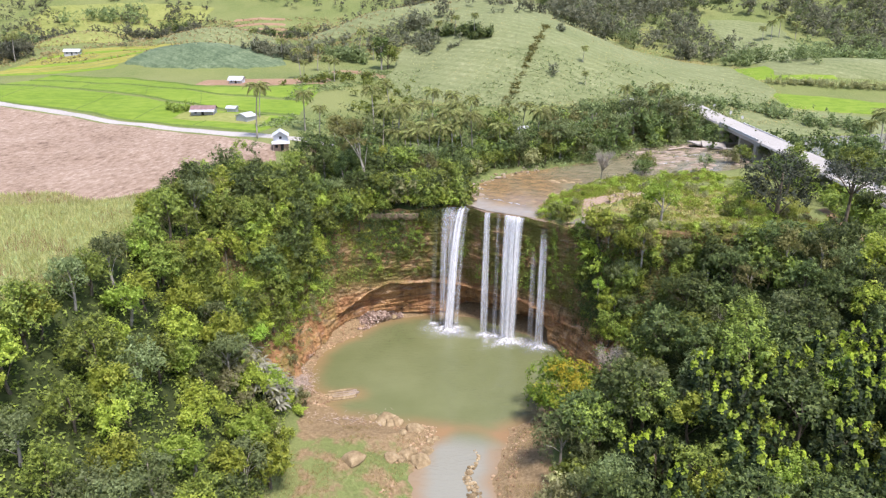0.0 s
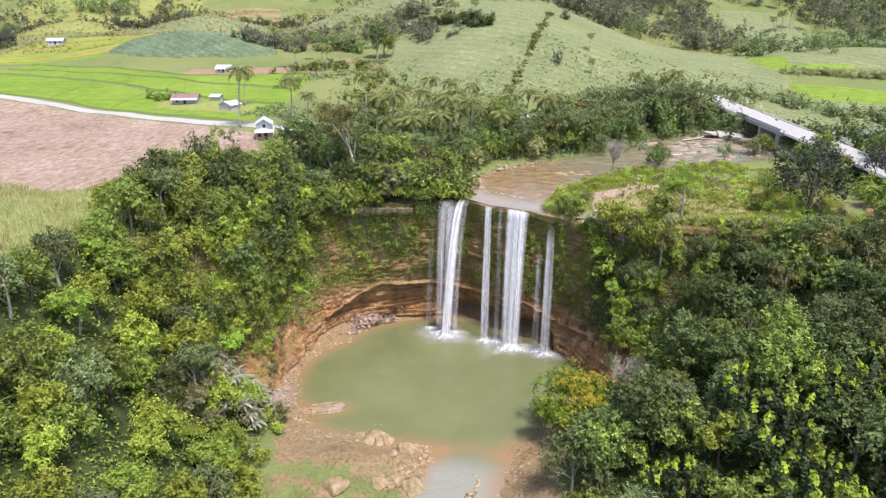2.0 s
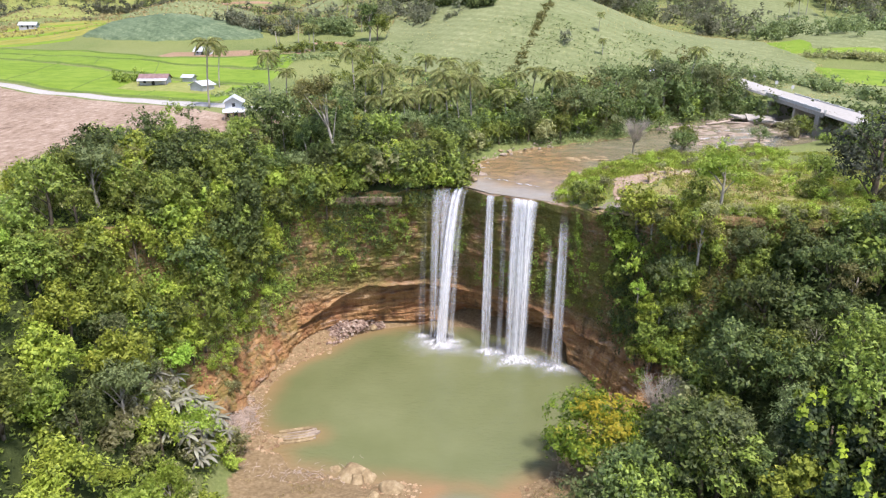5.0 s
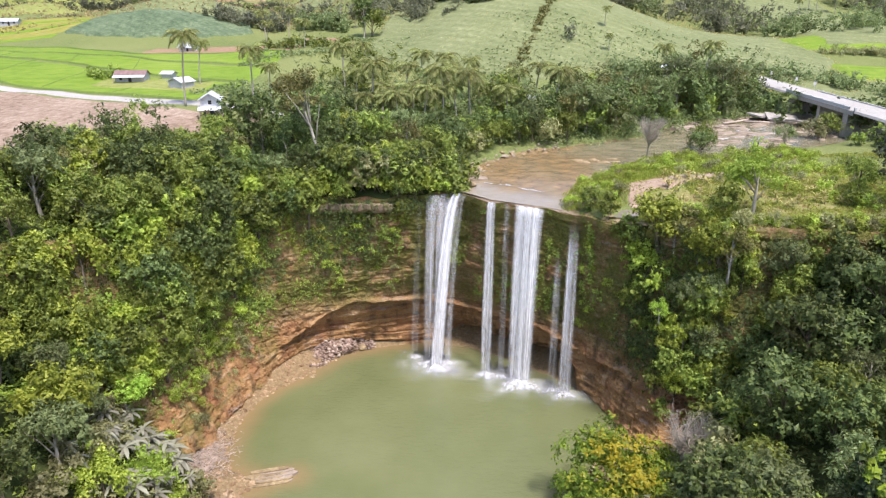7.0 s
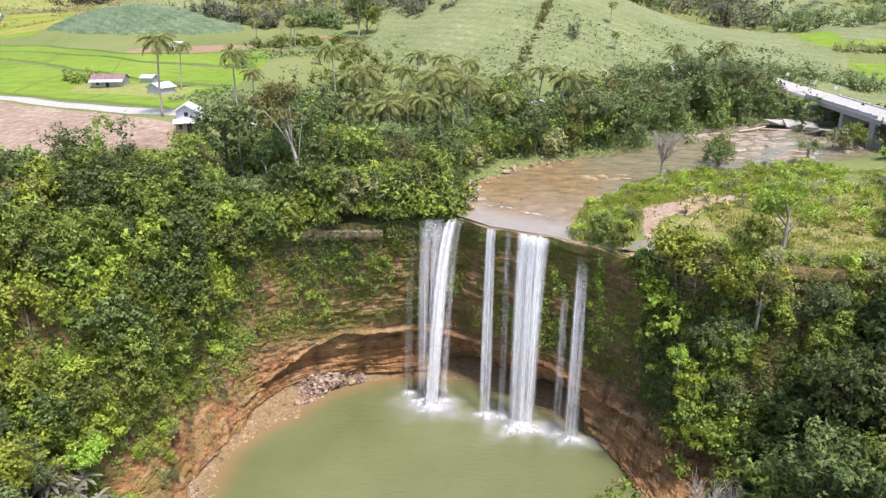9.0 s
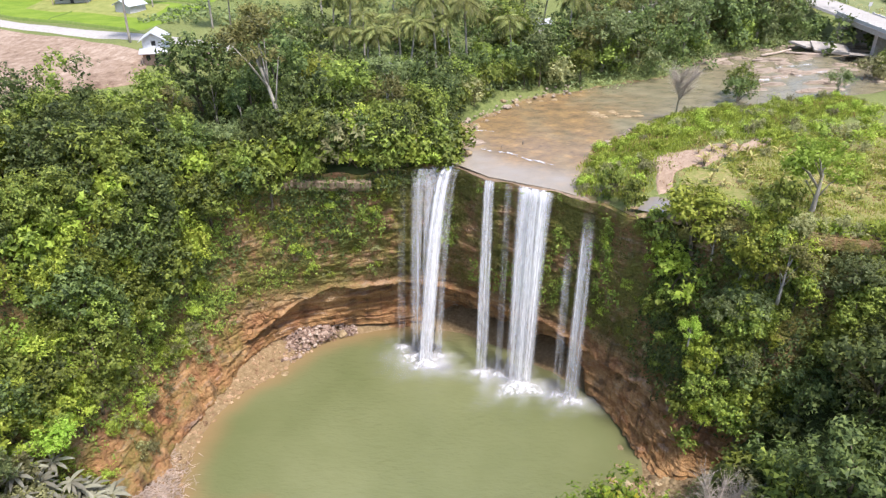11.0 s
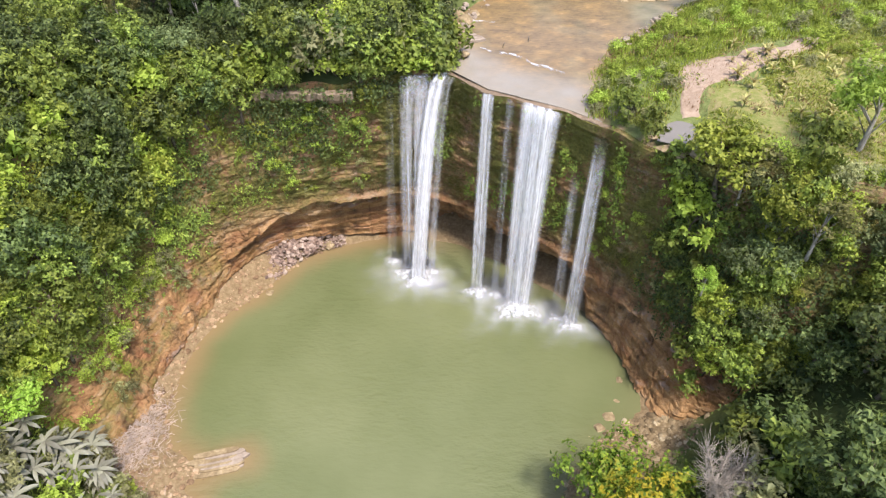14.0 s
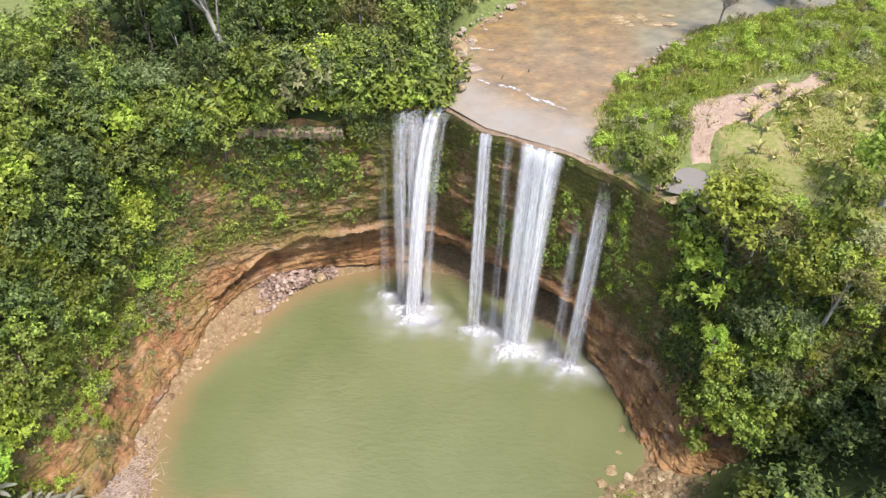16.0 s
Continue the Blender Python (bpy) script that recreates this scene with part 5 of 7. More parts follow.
CLIFF_TREES_EAST = [
    (34.6, 139, 20.3, "lime", 0.5), (35.6, 145.2, 29.5, "bright", 1.3), (37.6, 145.2, 28.5, "olive", 1.0), (33.4, 146.6, 27.0, "shrub_bright", 1.6), (41.5, 141.6, 26.5, "mid", 0.95), (45.5, 138.6, 25.5, "bright", 0.9),
    (49.5, 138.2, 25.5, "grey", 0.9), (54, 137.4, 25, "mid", 0.95), (58.5, 136.8, 25.5, "bright", 0.9), (63, 136, 25.5, "olive", 1.0), (47.4, 139.6, 31.6, "shrub_grey", 1.0), (52, 139.4, 31.8, "shrub", 1.1),
    (56.5, 139, 31.8, "shrub_bright", 1.1), (43.2, 142.2, 31.6, "shrub", 1.0), (61, 138.4, 32, "shrub_grey", 1.2), (39.6, 145.6, 32.2, "shrub_bright", 1.3), (34.5, 145.0, 24.0, "shrub_bright", 2.0), (40.5, 139.5, 28, "bright", 0.95),
    (43, 137, 28, "olive", 0.8), (25.6, 155.9, 31.2, "bare", 0.4), (26.6, 154.2, 31.0, "shrub", 0.8),
]
for x, y, z, k, sc in (*CLIFF_TREES_WEST, *CLIFF_TREES_EAST):
    place(k, x, y, sc, z=z, rng=r7)
for k in range(46):
    t = 0.9 + k * 0.135
    a, b = LIP[int(t)], LIP[int(t) + 1]
    x, y = a[0] + (b[0] - a[0]) * (t % 1), a[1] + (b[1] - a[1]) * (t % 1)
    ln = math.dist(a, b)
    ix, iy = -(b[1] - a[1]) / ln, (b[0] - a[0]) / ln
    bare = 3.9 < t < 5.15
    place(r7.choice(("shrub", "shrub_bright", "shrub")), x + ix * (1.2 if bare else 0.3), y + iy * (1.2 if bare else 0.3), r7.uniform(1.3, 2.0), rng=r7, z=float(surface(x + ix * 1.5, y + iy * 1.5)) - (0.3 if bare else 1.2))
    if t > 3.7:
        place(r7.choice(("shrub", "shrub", "shrub_grey", "shrub_bright")), x + ix * 2.2, y + iy * 2.2, r7.uniform(1.7, 2.4), rng=r7, z=float(surface(x + ix * 2.2, y + iy * 2.2)) - 0.5)
    if k % 2 == 0:
        place(r7.choice(("mid", "bright", "dark", "mid", "grey")), x + ix * 2.6, y + iy * 2.6, r7.uniform(0.85, 1.15), rng=r7, z=float(surface(x + ix * 2.6, y + iy * 2.6)) - 2.2)
on_cliff(("cliff_mid", "cliff_bright", "cliff_dark", "cliff_mid"), 22, 26, lambda x, y, z: x < -20 and z > 27 - max(0, -x - 34) * 1.5, (0.6, 1.0))
for x, y, k, sc in ((-0.5, 171.5, "grey", 1.05), (-4.5, 169.5, "olive", 0.85), (2.5, 173.5, "olive", 0.8), (-8, 170, "bright", 0.9)):
    place(k, x, y, sc, rng=r7, z=float(surface(x, y)) - 1.5)
for k in range(40):
    x = 38 + k * 0.75
    y = float(np.interp(x, [p[0] for p in LIP[11:]], [p[1] for p in LIP[11:]])) + r7.uniform(0.3, 1.6)
    place(r7.choice(("weed", "weed", "weed_pale")), x, y, r7.uniform(0.7, 1.5), rng=r7)
r6 = random.Random(6)
for i in range(120):
    px, py = r6.uniform(39.5, 70), r6.uniform(148, 172)
    if not weedy(px, py) and px * 0.62 + py < 199 and px + py > 193:
        place("banana", px, py, r6.uniform(0.55, 0.95), rng=r6)
# single trees and shrubs that stand out, by area: place, kind, scale
TREES_PLATEAU = [
    (49, 145.5, "lime", 1.25), (37.5, 141, "lime", 0.8), (76, 148, "shade", 1.7), (72, 158, "mid", 0.8), (66, 150, "shrub", 1.2), (27, 155, "shrub", 1.2),
    (29, 151, "shrub", 1.2), (24.5, 158.5, "shrub_bright", 0.9), (43.8, 183.2, "bare", 1.25),
]
TREES_NORTH_BANK = [
    (58, 193, "dark", 0.75), (12, 196, "shrub", 2.0), (15.5, 200, "mid", 0.8), (19.5, 201.5, "shrub", 1.9), (23, 203, "dark", 0.8), (27.5, 204, "shrub_grey", 2.0),
    (31.5, 206, "mid", 0.8), (10, 200, "dark", 0.9), (37, 212, "grey", 1.7), (45, 215, "dark", 1.5), (80, 240, "grey", 1.6), (71, 236, "dark", 1.5),
    (18, 219, "mid", 1.5), (28, 213, "dark", 1.2), (-6, 216, "olive", 1.5), (4, 209, "bright", 1.0), (58, 226, "grey", 1.4), (60.4, 197.5, "mid", 0.75),
    (77, 195, "grey", 0.7), (50, 228, "grey", 1.9), (66, 236, "grey", 1.7), (58, 234, "tall", 1.2),
]
TREES_ROADSIDE = [
    (92, 206, "mid", 0.75), (99, 205, "grey", 0.8), (87, 140, "umbrella", 1.3), (98, 128, "mid", 1.2), (103, 136, "dark", 1.3), (94, 122, "grey", 1.2),
    (107, 146, "mid", 1.2), (110, 130, "grey", 1.3), (95, 144, "dark", 0.9), (104, 168, "mid", 1.3), (110, 176, "dark", 1.4), (98, 186, "mid", 0.9),
    (97, 150, "shrub", 1.8), (96, 172, "shrub", 1.8), (97, 160, "shrub_bright", 1.8), (88, 168, "dark", 1.3), (88, 205, "shrub_grey", 1.8),
]
TREES_WEST_RIM = [
    (4.5, 176, "shrub", 1.6), (4.0, 180, "shrub_grey", 1.8), (4.6, 184, "mid", 0.7), (6.5, 188, "shrub", 1.8), (9.5, 191.5, "shrub_grey", 1.7), (3, 188, "dark", 0.8),
    (7.5, 195, "mid", 0.9), (1, 183, "bright", 0.8), (-30, 204, "olive", 1.4), (-18.6, 167.5, "leaning", 1.3), (-2, 171, "mid", 0.85), (3, 174, "grey", 0.8),
    (-12, 178, "mid", 1.55), (-24, 183, "dark", 1.65), (-34, 177, "dark", 1.5), (-4, 183, "grey", 1.35), (-17, 189, "bright", 1.35), (-55, 140, "lime", 1.1),
    (-39, 190, "tall", 0.55),
]
TREES_FAR = [
    (-30, 338, "tall", 1.6), (-27, 342, "mid", 1.5),
]
TREES_POOL_BANK = [
    (43, 135, "mid", 1.0), (24.5, 120, "gold", 1.6), (33, 120.5, "bare", 1.35), (37.5, 118, "shrub_grey", 2.0), (39.5, 114, "shrub", 2.0), (37, 123.5, "shrub_grey", 1.8),
    (40.5, 121, "shrub", 2.2), (42, 117, "dark", 0.85), (35.5, 115, "shrub_grey", 1.8), (38, 127, "shrub", 1.8), (38, 112, "mid", 0.9), (31, 106, "grey", 1.1),
    (30, 113, "shrub", 1.5), (26, 118, "shrub", 1.4), (20.8, 100.5, "fluffy", 1.15), (19.5, 92, "shrub_grey", 1.9), (21.5, 95, "shrub", 2.0), (18.5, 88, "shrub_grey", 2.2),
    (22, 89, "grey", 0.9), (25, 111, "shrub_grey", 2.2), (26, 115, "shrub", 2.0), (27, 106, "mid", 0.9), (38, 108, "lime", 0.9), (38, 78, "bright", 1.1),
    (36.6, 104.5, "grey", 1.35),
]
TREES_EAST_SLOPE = [
    (50, 130, "olive", 1.0), (56, 133, "tall", 0.9), (64, 98, "lime", 1.3), (61, 91, "lime", 1.3), (49, 77, "lime", 1.3), (47, 112, "dark", 1.2),
    (69, 127, "olive", 1.1), (61, 124, "olive", 0.9), (78, 120, "grey", 1.2), (73, 122, "olive", 1.0),
]
for x, y, k, sc in (*TREES_PLATEAU, *TREES_NORTH_BANK, *TREES_ROADSIDE, *TREES_WEST_RIM, *TREES_FAR, *TREES_POOL_BANK, *TREES_EAST_SLOPE):
    place(k, x, y, sc, 0.0 if k == "leaning" else None, rng=r6)
PALMS_BANK = [
    (-14, 203, 0.75), (-7, 197, 0.7), (-10, 200, 0.8), (1, 206, 0.75), (-34, 212, 0.8), (22, 228, 0.8),
    (-57, 207, 1.1), (-45, 221, 1.0), (-39, 214, 0.8), (-20, 225, 0.9), (-14, 205, 0.9), (-4, 207, 0.85),
    (-2, 200, 0.8), (6, 203, 0.8), (30, 215, 0.9), (125, 190, 0.8), (130, 205, 0.7), (12, 222, 0.7),
    (18, 208, 0.8), (36, 226, 0.8), (-12, 214, 0.8), (140, 215, 0.9), (3, 203, 0.95), (9, 206, 0.9),
]
PALMS_VILLAGE = [
    (-24, 236, 0.9), (-18, 241, 0.8), (4, 262, 0.8), (-4, 257, 0.9), (10, 251, 0.8), (-64, 238, 0.8),
    (4, 232, 1.0), (-8, 236, 0.8), (27, 232, 0.8), (-21, 270, 0.9), (60, 292, 0.5), (78, 250, 0.8),
    (2, 246, 0.8), (52, 238, 0.8), (68, 250, 0.7), (-3, 240, 0.7),
]
PALMS_HILLS = [
    (-47, 300, 0.8), (-52, 318, 0.8), (-60, 300, 0.7), (-66, 322, 0.9), (-44, 370, 0.9), (-36, 362, 0.8),
    (-62, 345, 0.8), (-30, 340, 0.7), (-75, 392, 0.9), (-240, 392, 0.9), (-252, 380, 0.8), (-262, 396, 0.9),
    (64, 320, 0.6), (-100, 372, 0.7), (-84, 366, 0.8), (-72, 368, 0.7), (-2, 380, 0.7), (6, 372, 0.8),
    (16, 362, 0.7), (-236, 386, 1.0), (-246, 398, 0.9), (232, 500, 1.1), (240, 506, 1.2), (225, 498, 1.0),
    (250, 502, 1.1),
]
for x, y, sc in (*PALMS_BANK, *PALMS_VILLAGE, *PALMS_HILLS):
    place("palm", x, y, sc * (1.5 if y < 260 and x > -30 else 1.2), rng=r6)
for i in range(34):
    x, y = r6.uniform(-46, -30), r6.uniform(104, 128)
    place(r6.choice(("shrub_bright", "shrub_grey", "shrub_grey", "shrub_grey")), x, y, r6.uniform(0.8, 1.5), rng=r6, z=float(surface(x, y)) + 0.3)
for i in range(44):
    y = r6.uniform(112, 130)
    x = r6.uniform(-41, -30) - max(0, y - 126) * 1.2
    place("silver", x, y, r6.uniform(0.7, 1.05), rng=r6, z=float(surface(x, y)) + r6.uniform(0.8, 3.0))


# ---- undergrowth, far woods and grass ----
def stuff(name, v, f, mat, label, category):
    return thing(name, mesh_from(name, v, f, mat), label=label, category=category, kind="stuff")


def cliff_plants(name, mask, mat, label, seed, count, leaf, reach):
    """Tufts of leaves that grow on the rock face where mask holds."""
    gx, gy, gz, nx, ny = CL
    rng = np.random.default_rng(seed)
    i, j = rng.integers(1, gx.shape[0] - 1, count * 6), rng.integers(6, gx.shape[1] - 2, count * 6)
    x, y, z = gx[i, j], gy[i, j], gz[i, j]
    s = i * 0.45
    keep = rng.random(len(i)) < mask(x, y, z, fbm(s / 6, z / 5, seed))
    i, x, y, z = i[keep][:count], x[keep][:count], y[keep][:count], z[keep][:count]
    n = np.stack([nx[i, 0], ny[i, 0], 0 * x], 1)
    puff = 8
    pos = np.repeat(np.stack([x, y, z], 1) + n * rng.uniform(0.05, reach, (len(x), 1)), puff, 0) + rng.normal(0, 0.26, (len(x) * puff, 3)) - np.stack([0 * x, 0 * x, 1.3 * rng.random(len(x))], 1).repeat(puff, 0) * rng.random((len(x) * puff, 1))
    nor = np.repeat(n, puff, 0) + rng.normal(0, 0.5, pos.shape) + [0, 0, 0.5]
    v, f = leaf_arrays(pos, nor, leaf[0], leaf[1], rng, 0.8)
    stuff(name, v, f, mat, label, "undergrowth")


cliff_plants("hanging_plants", lambda x, y, z, n: (smooth(0.40, 0.55, n) * smooth(6, 18, z) * smooth(-25, -33, x) + smooth(0.53, 0.68, n) * smooth(11, 16, z) * 0.27) * (y > 120), LEAF_MID, "leafy plants hanging on the cliff", 50, 5200, (0.36, 0.24), 0.7)
cliff_plants("hanging_plants", lambda x, y, z, n: smooth(0.30, 0.5, n) * smooth(8, 14, z) * smooth(30, 35, x), LEAF_DARK, "dark leafy plants hanging on the cliff", 51, 3600, (0.42, 0.27), 0.9)
cliff_plants("hanging_fringe", lambda x, y, z, n: smooth(0.38, 0.55, n) * smooth(22, 30, z) * smooth(-2, -6, x) * (1 - smooth(-20, -18, x) * smooth(-5, -7, x)), LEAF_BRIGHT, "bright leafy creepers hanging over the cliff edge", 54, 3000, (0.40, 0.28), 1.2)
cliff_plants("hanging_fringe", lambda x, y, z, n: smooth(29, 31, z) * smooth(4, 0, x) * (0.4 + n), LEAF_DARK, "leafy fringe hanging over the cliff edge", 53, 2600, (0.42, 0.27), 1.4)
cliff_plants("hanging_plants", lambda x, y, z, n: smooth(0.34, 0.5, n) * smooth(15, 23, z) * smooth(-36, -32, x) * smooth(-6, -12, x), LEAF_DARK, "dark creepers hanging on the back wall", 55, 3000, (0.36, 0.24), 0.6)
cliff_plants("mossy_tufts", lambda x, y, z, n: smooth(0.45, 0.6, n) * smooth(10, 13, z), LEAF_OLIVE, "mossy tufts on the ledges of the cliff", 52, 3600, (0.24, 0.14), 0.15)


def ground_plants(name, count, box4, test, mat, label, seed, leaf, lift, category="grass", spread=0.25, puff=3, upright=False):
    rng = np.random.default_rng(seed)
    x, y = rng.uniform(box4[0], box4[1], count), rng.uniform(box4[2], box4[3], count)
    keep = test(x, y)
    x, y = x[keep], y[keep]
    z = surface(x, y)
    pos = np.repeat(np.stack([x, y, z], 1), puff, 0)
    pos = pos + rng.normal(0, spread, pos.shape) * [1, 1, 0.3] + [0, 0, lift]
    nor = rng.normal(0, 1, pos.shape) * ([1, 1, 0.15] if upright else [0.6, 0.6, 0.3]) + [0, 0, 0.1 if upright else 0.9]
    v, f = leaf_arrays(pos, nor, leaf[0], leaf[1], rng, -6 if upright else 0)
    stuff(name, v, f, mat, label, category)


dry = lambda x, y: seg_dist(x, y, BED)[0] > np.interp(seg_dist(x, y, BED)[1], range(len(BED)), BED_W) + 0.5
rim = lambda x, y: (sdist(x, y, LIPPOLY) > 0.3) & (x > -62 + np.clip(y - 150, 0, 99) * 0.35) & ~((x < -35) & (y > 174)) & dry(x, y)
slope = lambda x, y: (sdist(x, y, FLOOR) > 1) & (sdist(x, y, RIM) < 5)
ground_plants("undergrowth", 13000, (-80, -26, 50, 160), slope, LEAF_MID, "thick leafy undergrowth on the slope", 60, (0.6, 0.4), 0.5, "undergrowth", 0.5)
ground_plants("undergrowth", 13000, (22, 120, 50, 150), lambda x, y: slope(x, y) & (sdist(x, y, LIPPOLY) < 0.5), LEAF_DARK, "thick dark undergrowth on the slope", 61, (0.6, 0.4), 0.5, "undergrowth", 0.5)
ground_plants("undergrowth", 15000, (-62, 6, 140, 204), rim, LEAF_DARK, "dark leafy undergrowth along the cliff top", 66, (0.6, 0.4), 1.1, "undergrowth", 0.9)
ground_plants("undergrowth", 9000, (-2, 96, 192, 250), lambda x, y: dry(x, y) & (y > 198 + np.clip(x - 12, 0, 99) * 0.28) & (y < 232 + x * 0.3), LEAF_GREY, "leafy undergrowth on the far river bank", 67, (0.7, 0.45), 1.0, "undergrowth", 1.0)
ground_plants("weeds", 30000, (22, 82, 152, 200), lambda x, y: weedy(x, y) & dry(x, y) & (fbm(x / 3, y / 3, 71) > 0.33), LEAF_WEED, "bright green tall weeds beside the river", 68, (0.55, 0.14), 0.35, "weeds", 0.35, 3, True)
ground_plants("weeds", 9000, (22, 82, 152, 200), lambda x, y: weedy(x, y) & dry(x, y) & (fbm(x / 4, y / 4, 75) > 0.55), LEAF_DRY, "dry brownish weeds beside the river", 79, (0.6, 0.12), 0.35, "weeds", 0.4, 3, True)
ground_plants("grass", 34000, (26, 92, 136, 186), lambda x, y: (sdist(x, y, LIPPOLY) > 0.3) & dry(x, y) & ~weedy(x, y) & (seg_dist(x, y, [(32, 152), (35.5, 157), (37, 160.3), (41.5, 164.7), (48, 168.2), (55, 171)])[0] > 1.6) & (fbm(x / 6, y / 6, 77) > 0.42), LEAF_GRASS, "tufts of green grass and weeds on the plateau", 62, (0.55, 0.13), 0.14, "grass", 0.2, 3, True)
ground_plants("grass", 9000, (34, 86, 140, 178), lambda x, y: (sdist(x, y, LIPPOLY) > 0.5) & ~weedy(x, y) & (fbm(x / 3.5, y / 3.5, 87) > 0.54), LEAF_DRY, "dry tufts in the thin plateau grass", 80, (0.45, 0.12), 0.1, "grass", 0.25, 3, True)
ground_plants("weeds", 7000, (36, 78, 143, 173), lambda x, y: (sdist(x, y, LIPPOLY) > 0.5) & (fbm(x / 2.5, y / 2.5, 73) > 0.55), LEAF_WEED, "low weeds scattered over the thin grass", 74, (0.4, 0.22), 0.2, "weeds", 0.3)
ground_plants("cane", 40000, (-130, -54, 60, 150), lambda x, y: (sdist(x, y, RIM) > -1) & (y < 147 + 0.05 * (x + 62) + 2.2 * np.sin(x / 9) + 1.5 * np.sin(x / 3.7)) & (fbm(x / 5, y / 5, 85) > 0.16), LEAF_CANE, "field of tall pale cane and grass", 63, (1.5, 0.16), 0.55, "cane", 0.45, 3, True)
ground_plants("cane", 9000, (-130, -54, 60, 148), lambda x, y: (sdist(x, y, RIM) > -1) & (y < 146) & (fbm(x / 4, y / 6, 86) > 0.52), LEAF_DRY, "dry brownish stalks among the tall grass", 81, (1.4, 0.14), 0.6, "cane", 0.5, 3, True)
ground_plants("grass", 16000, (-40, 24, 84, 128), lambda x, y: (land(x, y) > 0.5) & (sdist(x, y, FLOOR) < 3) & (y < 116) & (fbm(x / 6, y / 6, 78) > 0.45), LEAF_HILL, "grass on the low bank by the pool", 64, (0.4, 0.09), 0.1, "grass", 0.2, 3, True)


def far_woods(name, trees, seed, mat, label, leaves=80, size=(2.2, 3.8), leaf=(1.1, 0.75)):
    """Distant trees: small clumps of leaves, joined."""
    rng = np.random.default_rng(seed)
    vs, fs, o = [], [], 0
    x, y = np.array([t[0] for t in trees]), np.array([t[1] for t in trees])
    z = surface(x, y)
    for i in range(len(trees)):
        r = rng.uniform(*size)
        blobs = [(*(np.array([x[i], y[i], z[i] + r * rng.uniform(0.7, 1.6)]) + rng.normal(0, r * 0.42, 3)), r * rng.uniform(0.35, 0.6)) for _ in range(7)]
        v, f, _ = blob_leaves(blobs, leaves, leaf[0], leaf[1], rng)
        vs.append(v)
        fs.append(f + o)
        o += len(v)
    stuff(name, np.concatenate(vs), np.concatenate(fs), mat, label, "woods")


def spots(n, seed, x0, x1, y0, y1, test=lambda x, y: True):
    rng = random.Random(seed)
    out = []
    while len(out) < n:
        p = (rng.uniform(x0, x1), rng.uniform(y0, y1))
        if test(*p):
            out.append(p)
    return out


def line_spots(n, seed, line, spread):
    rng = random.Random(seed)
    out = []
    for _ in range(n):
        k = rng.randrange(len(line) - 1)
        t = rng.random()
        out.append((line[k][0] * (1 - t) + line[k + 1][0] * t + rng.gauss(0, spread), line[k][1] * (1 - t) + line[k + 1][1] * t + rng.gauss(0, spread)))
    return out


grove = lambda s, th: (lambda x, y: float(fbm(np.array(x / 45), np.array(y / 45), s)) > th)
ground_plants("scrub", 16000, (-62, 150, 224, 335), lambda x, y: dry(x, y) & (fbm(x / 16, y / 16, 81) > 0.50) & (seg_dist(x, y, [(-66, 214), (-46, 209), (-23, 212), (22, 236), (72, 264), (101, 276), (102, 150)])[0] > 5), LEAF_GREY, "low scrub below the hills", 69, (1.0, 0.7), 0.5, "scrub", 0.8)
ground_plants("cane_tops", 24000, (-25, 160, 265, 520), lambda x, y: fbm(x / 9, y / 9, 83) > 0.40, LEAF_HILL, "pale cane growing on the hillside", 70, (0.7, 0.3), 0.3, "cane", 0.8, 3)
ground_plants("scrub", 9000, (-330, 10, 372, 570), lambda x, y: fbm(x / 20, y / 20, 84) > 0.42, LEAF_HILL, "pale green scrub on the far slopes", 72, (1.5, 1.0), 0.4, "scrub", 1.2)
bank = lambda x, y: clear_of(x, y) and not (-22 < x < 12 and y < 214) and y < 236 + x * 0.35 and (x < 12 or y > 200 + (x - 12) * 0.28)
inland = lambda x, y: clear_of(x, y) and float(sdist(np.array(x), np.array(y), LIPPOLY)) > 14 and x > -60 + max(0, y - 150) * 0.35 and not (x < -31 and y > 168)
far_woods("rim_woods", spots(36, 13, -60, 6, 145, 204, inland), 13, LEAF_DARK, "dark green trees behind the cliff top", 900, (2.8, 4.2), (0.5, 0.33))
far_woods("rim_woods", spots(26, 14, -60, 6, 145, 204, inland), 14, LEAF_MID, "mid green trees behind the cliff top", 900, (2.6, 4.0), (0.5, 0.33))
for k, (mat, n, hue) in enumerate(((LEAF_DARK, 56, "dark green"), (LEAF_MID, 44, "fresh green"), (LEAF_GREY, 46, "grey-green"), (LEAF_OLIVE, 24, "olive green"))):
    far_woods("bank_woods", spots(n, 12 + k, -30, 98, 197, 265, bank), 12 + k, mat, hue + " trees on the far river bank", 470, (2.4, 6.2) if k != 1 else (2.0, 4.0), (0.7, 0.47))
glade = lambda x, y: not (186 < x < 258 and 424 < y < 552)
far_woods("far_woods", spots(470, 1, 70, 380, 425, 640, lambda x, y: glade(x, y) and grove(5, 0.27)(x, y)), 1, LEAF_FAR, "dark distant woods on the hills", 140, (4.5, 8.0), (1.7, 1.2))
far_woods("far_woods", spots(170, 21, 70, 380, 425, 640, lambda x, y: glade(x, y) and grove(5, 0.34)(x, y)), 21, LEAF_GREY, "grey-green distant woods on the hills", 140, (4.0, 8.5), (1.6, 1.1))
far_woods("far_woods", spots(90, 2, 120, 340, 402, 440, lambda x, y: glade(x, y) and grove(6, 0.5)(x, y)), 2, LEAF_GREY, "distant clumps of trees on the hillside", 130, (3.0, 6.0), (1.3, 0.95))
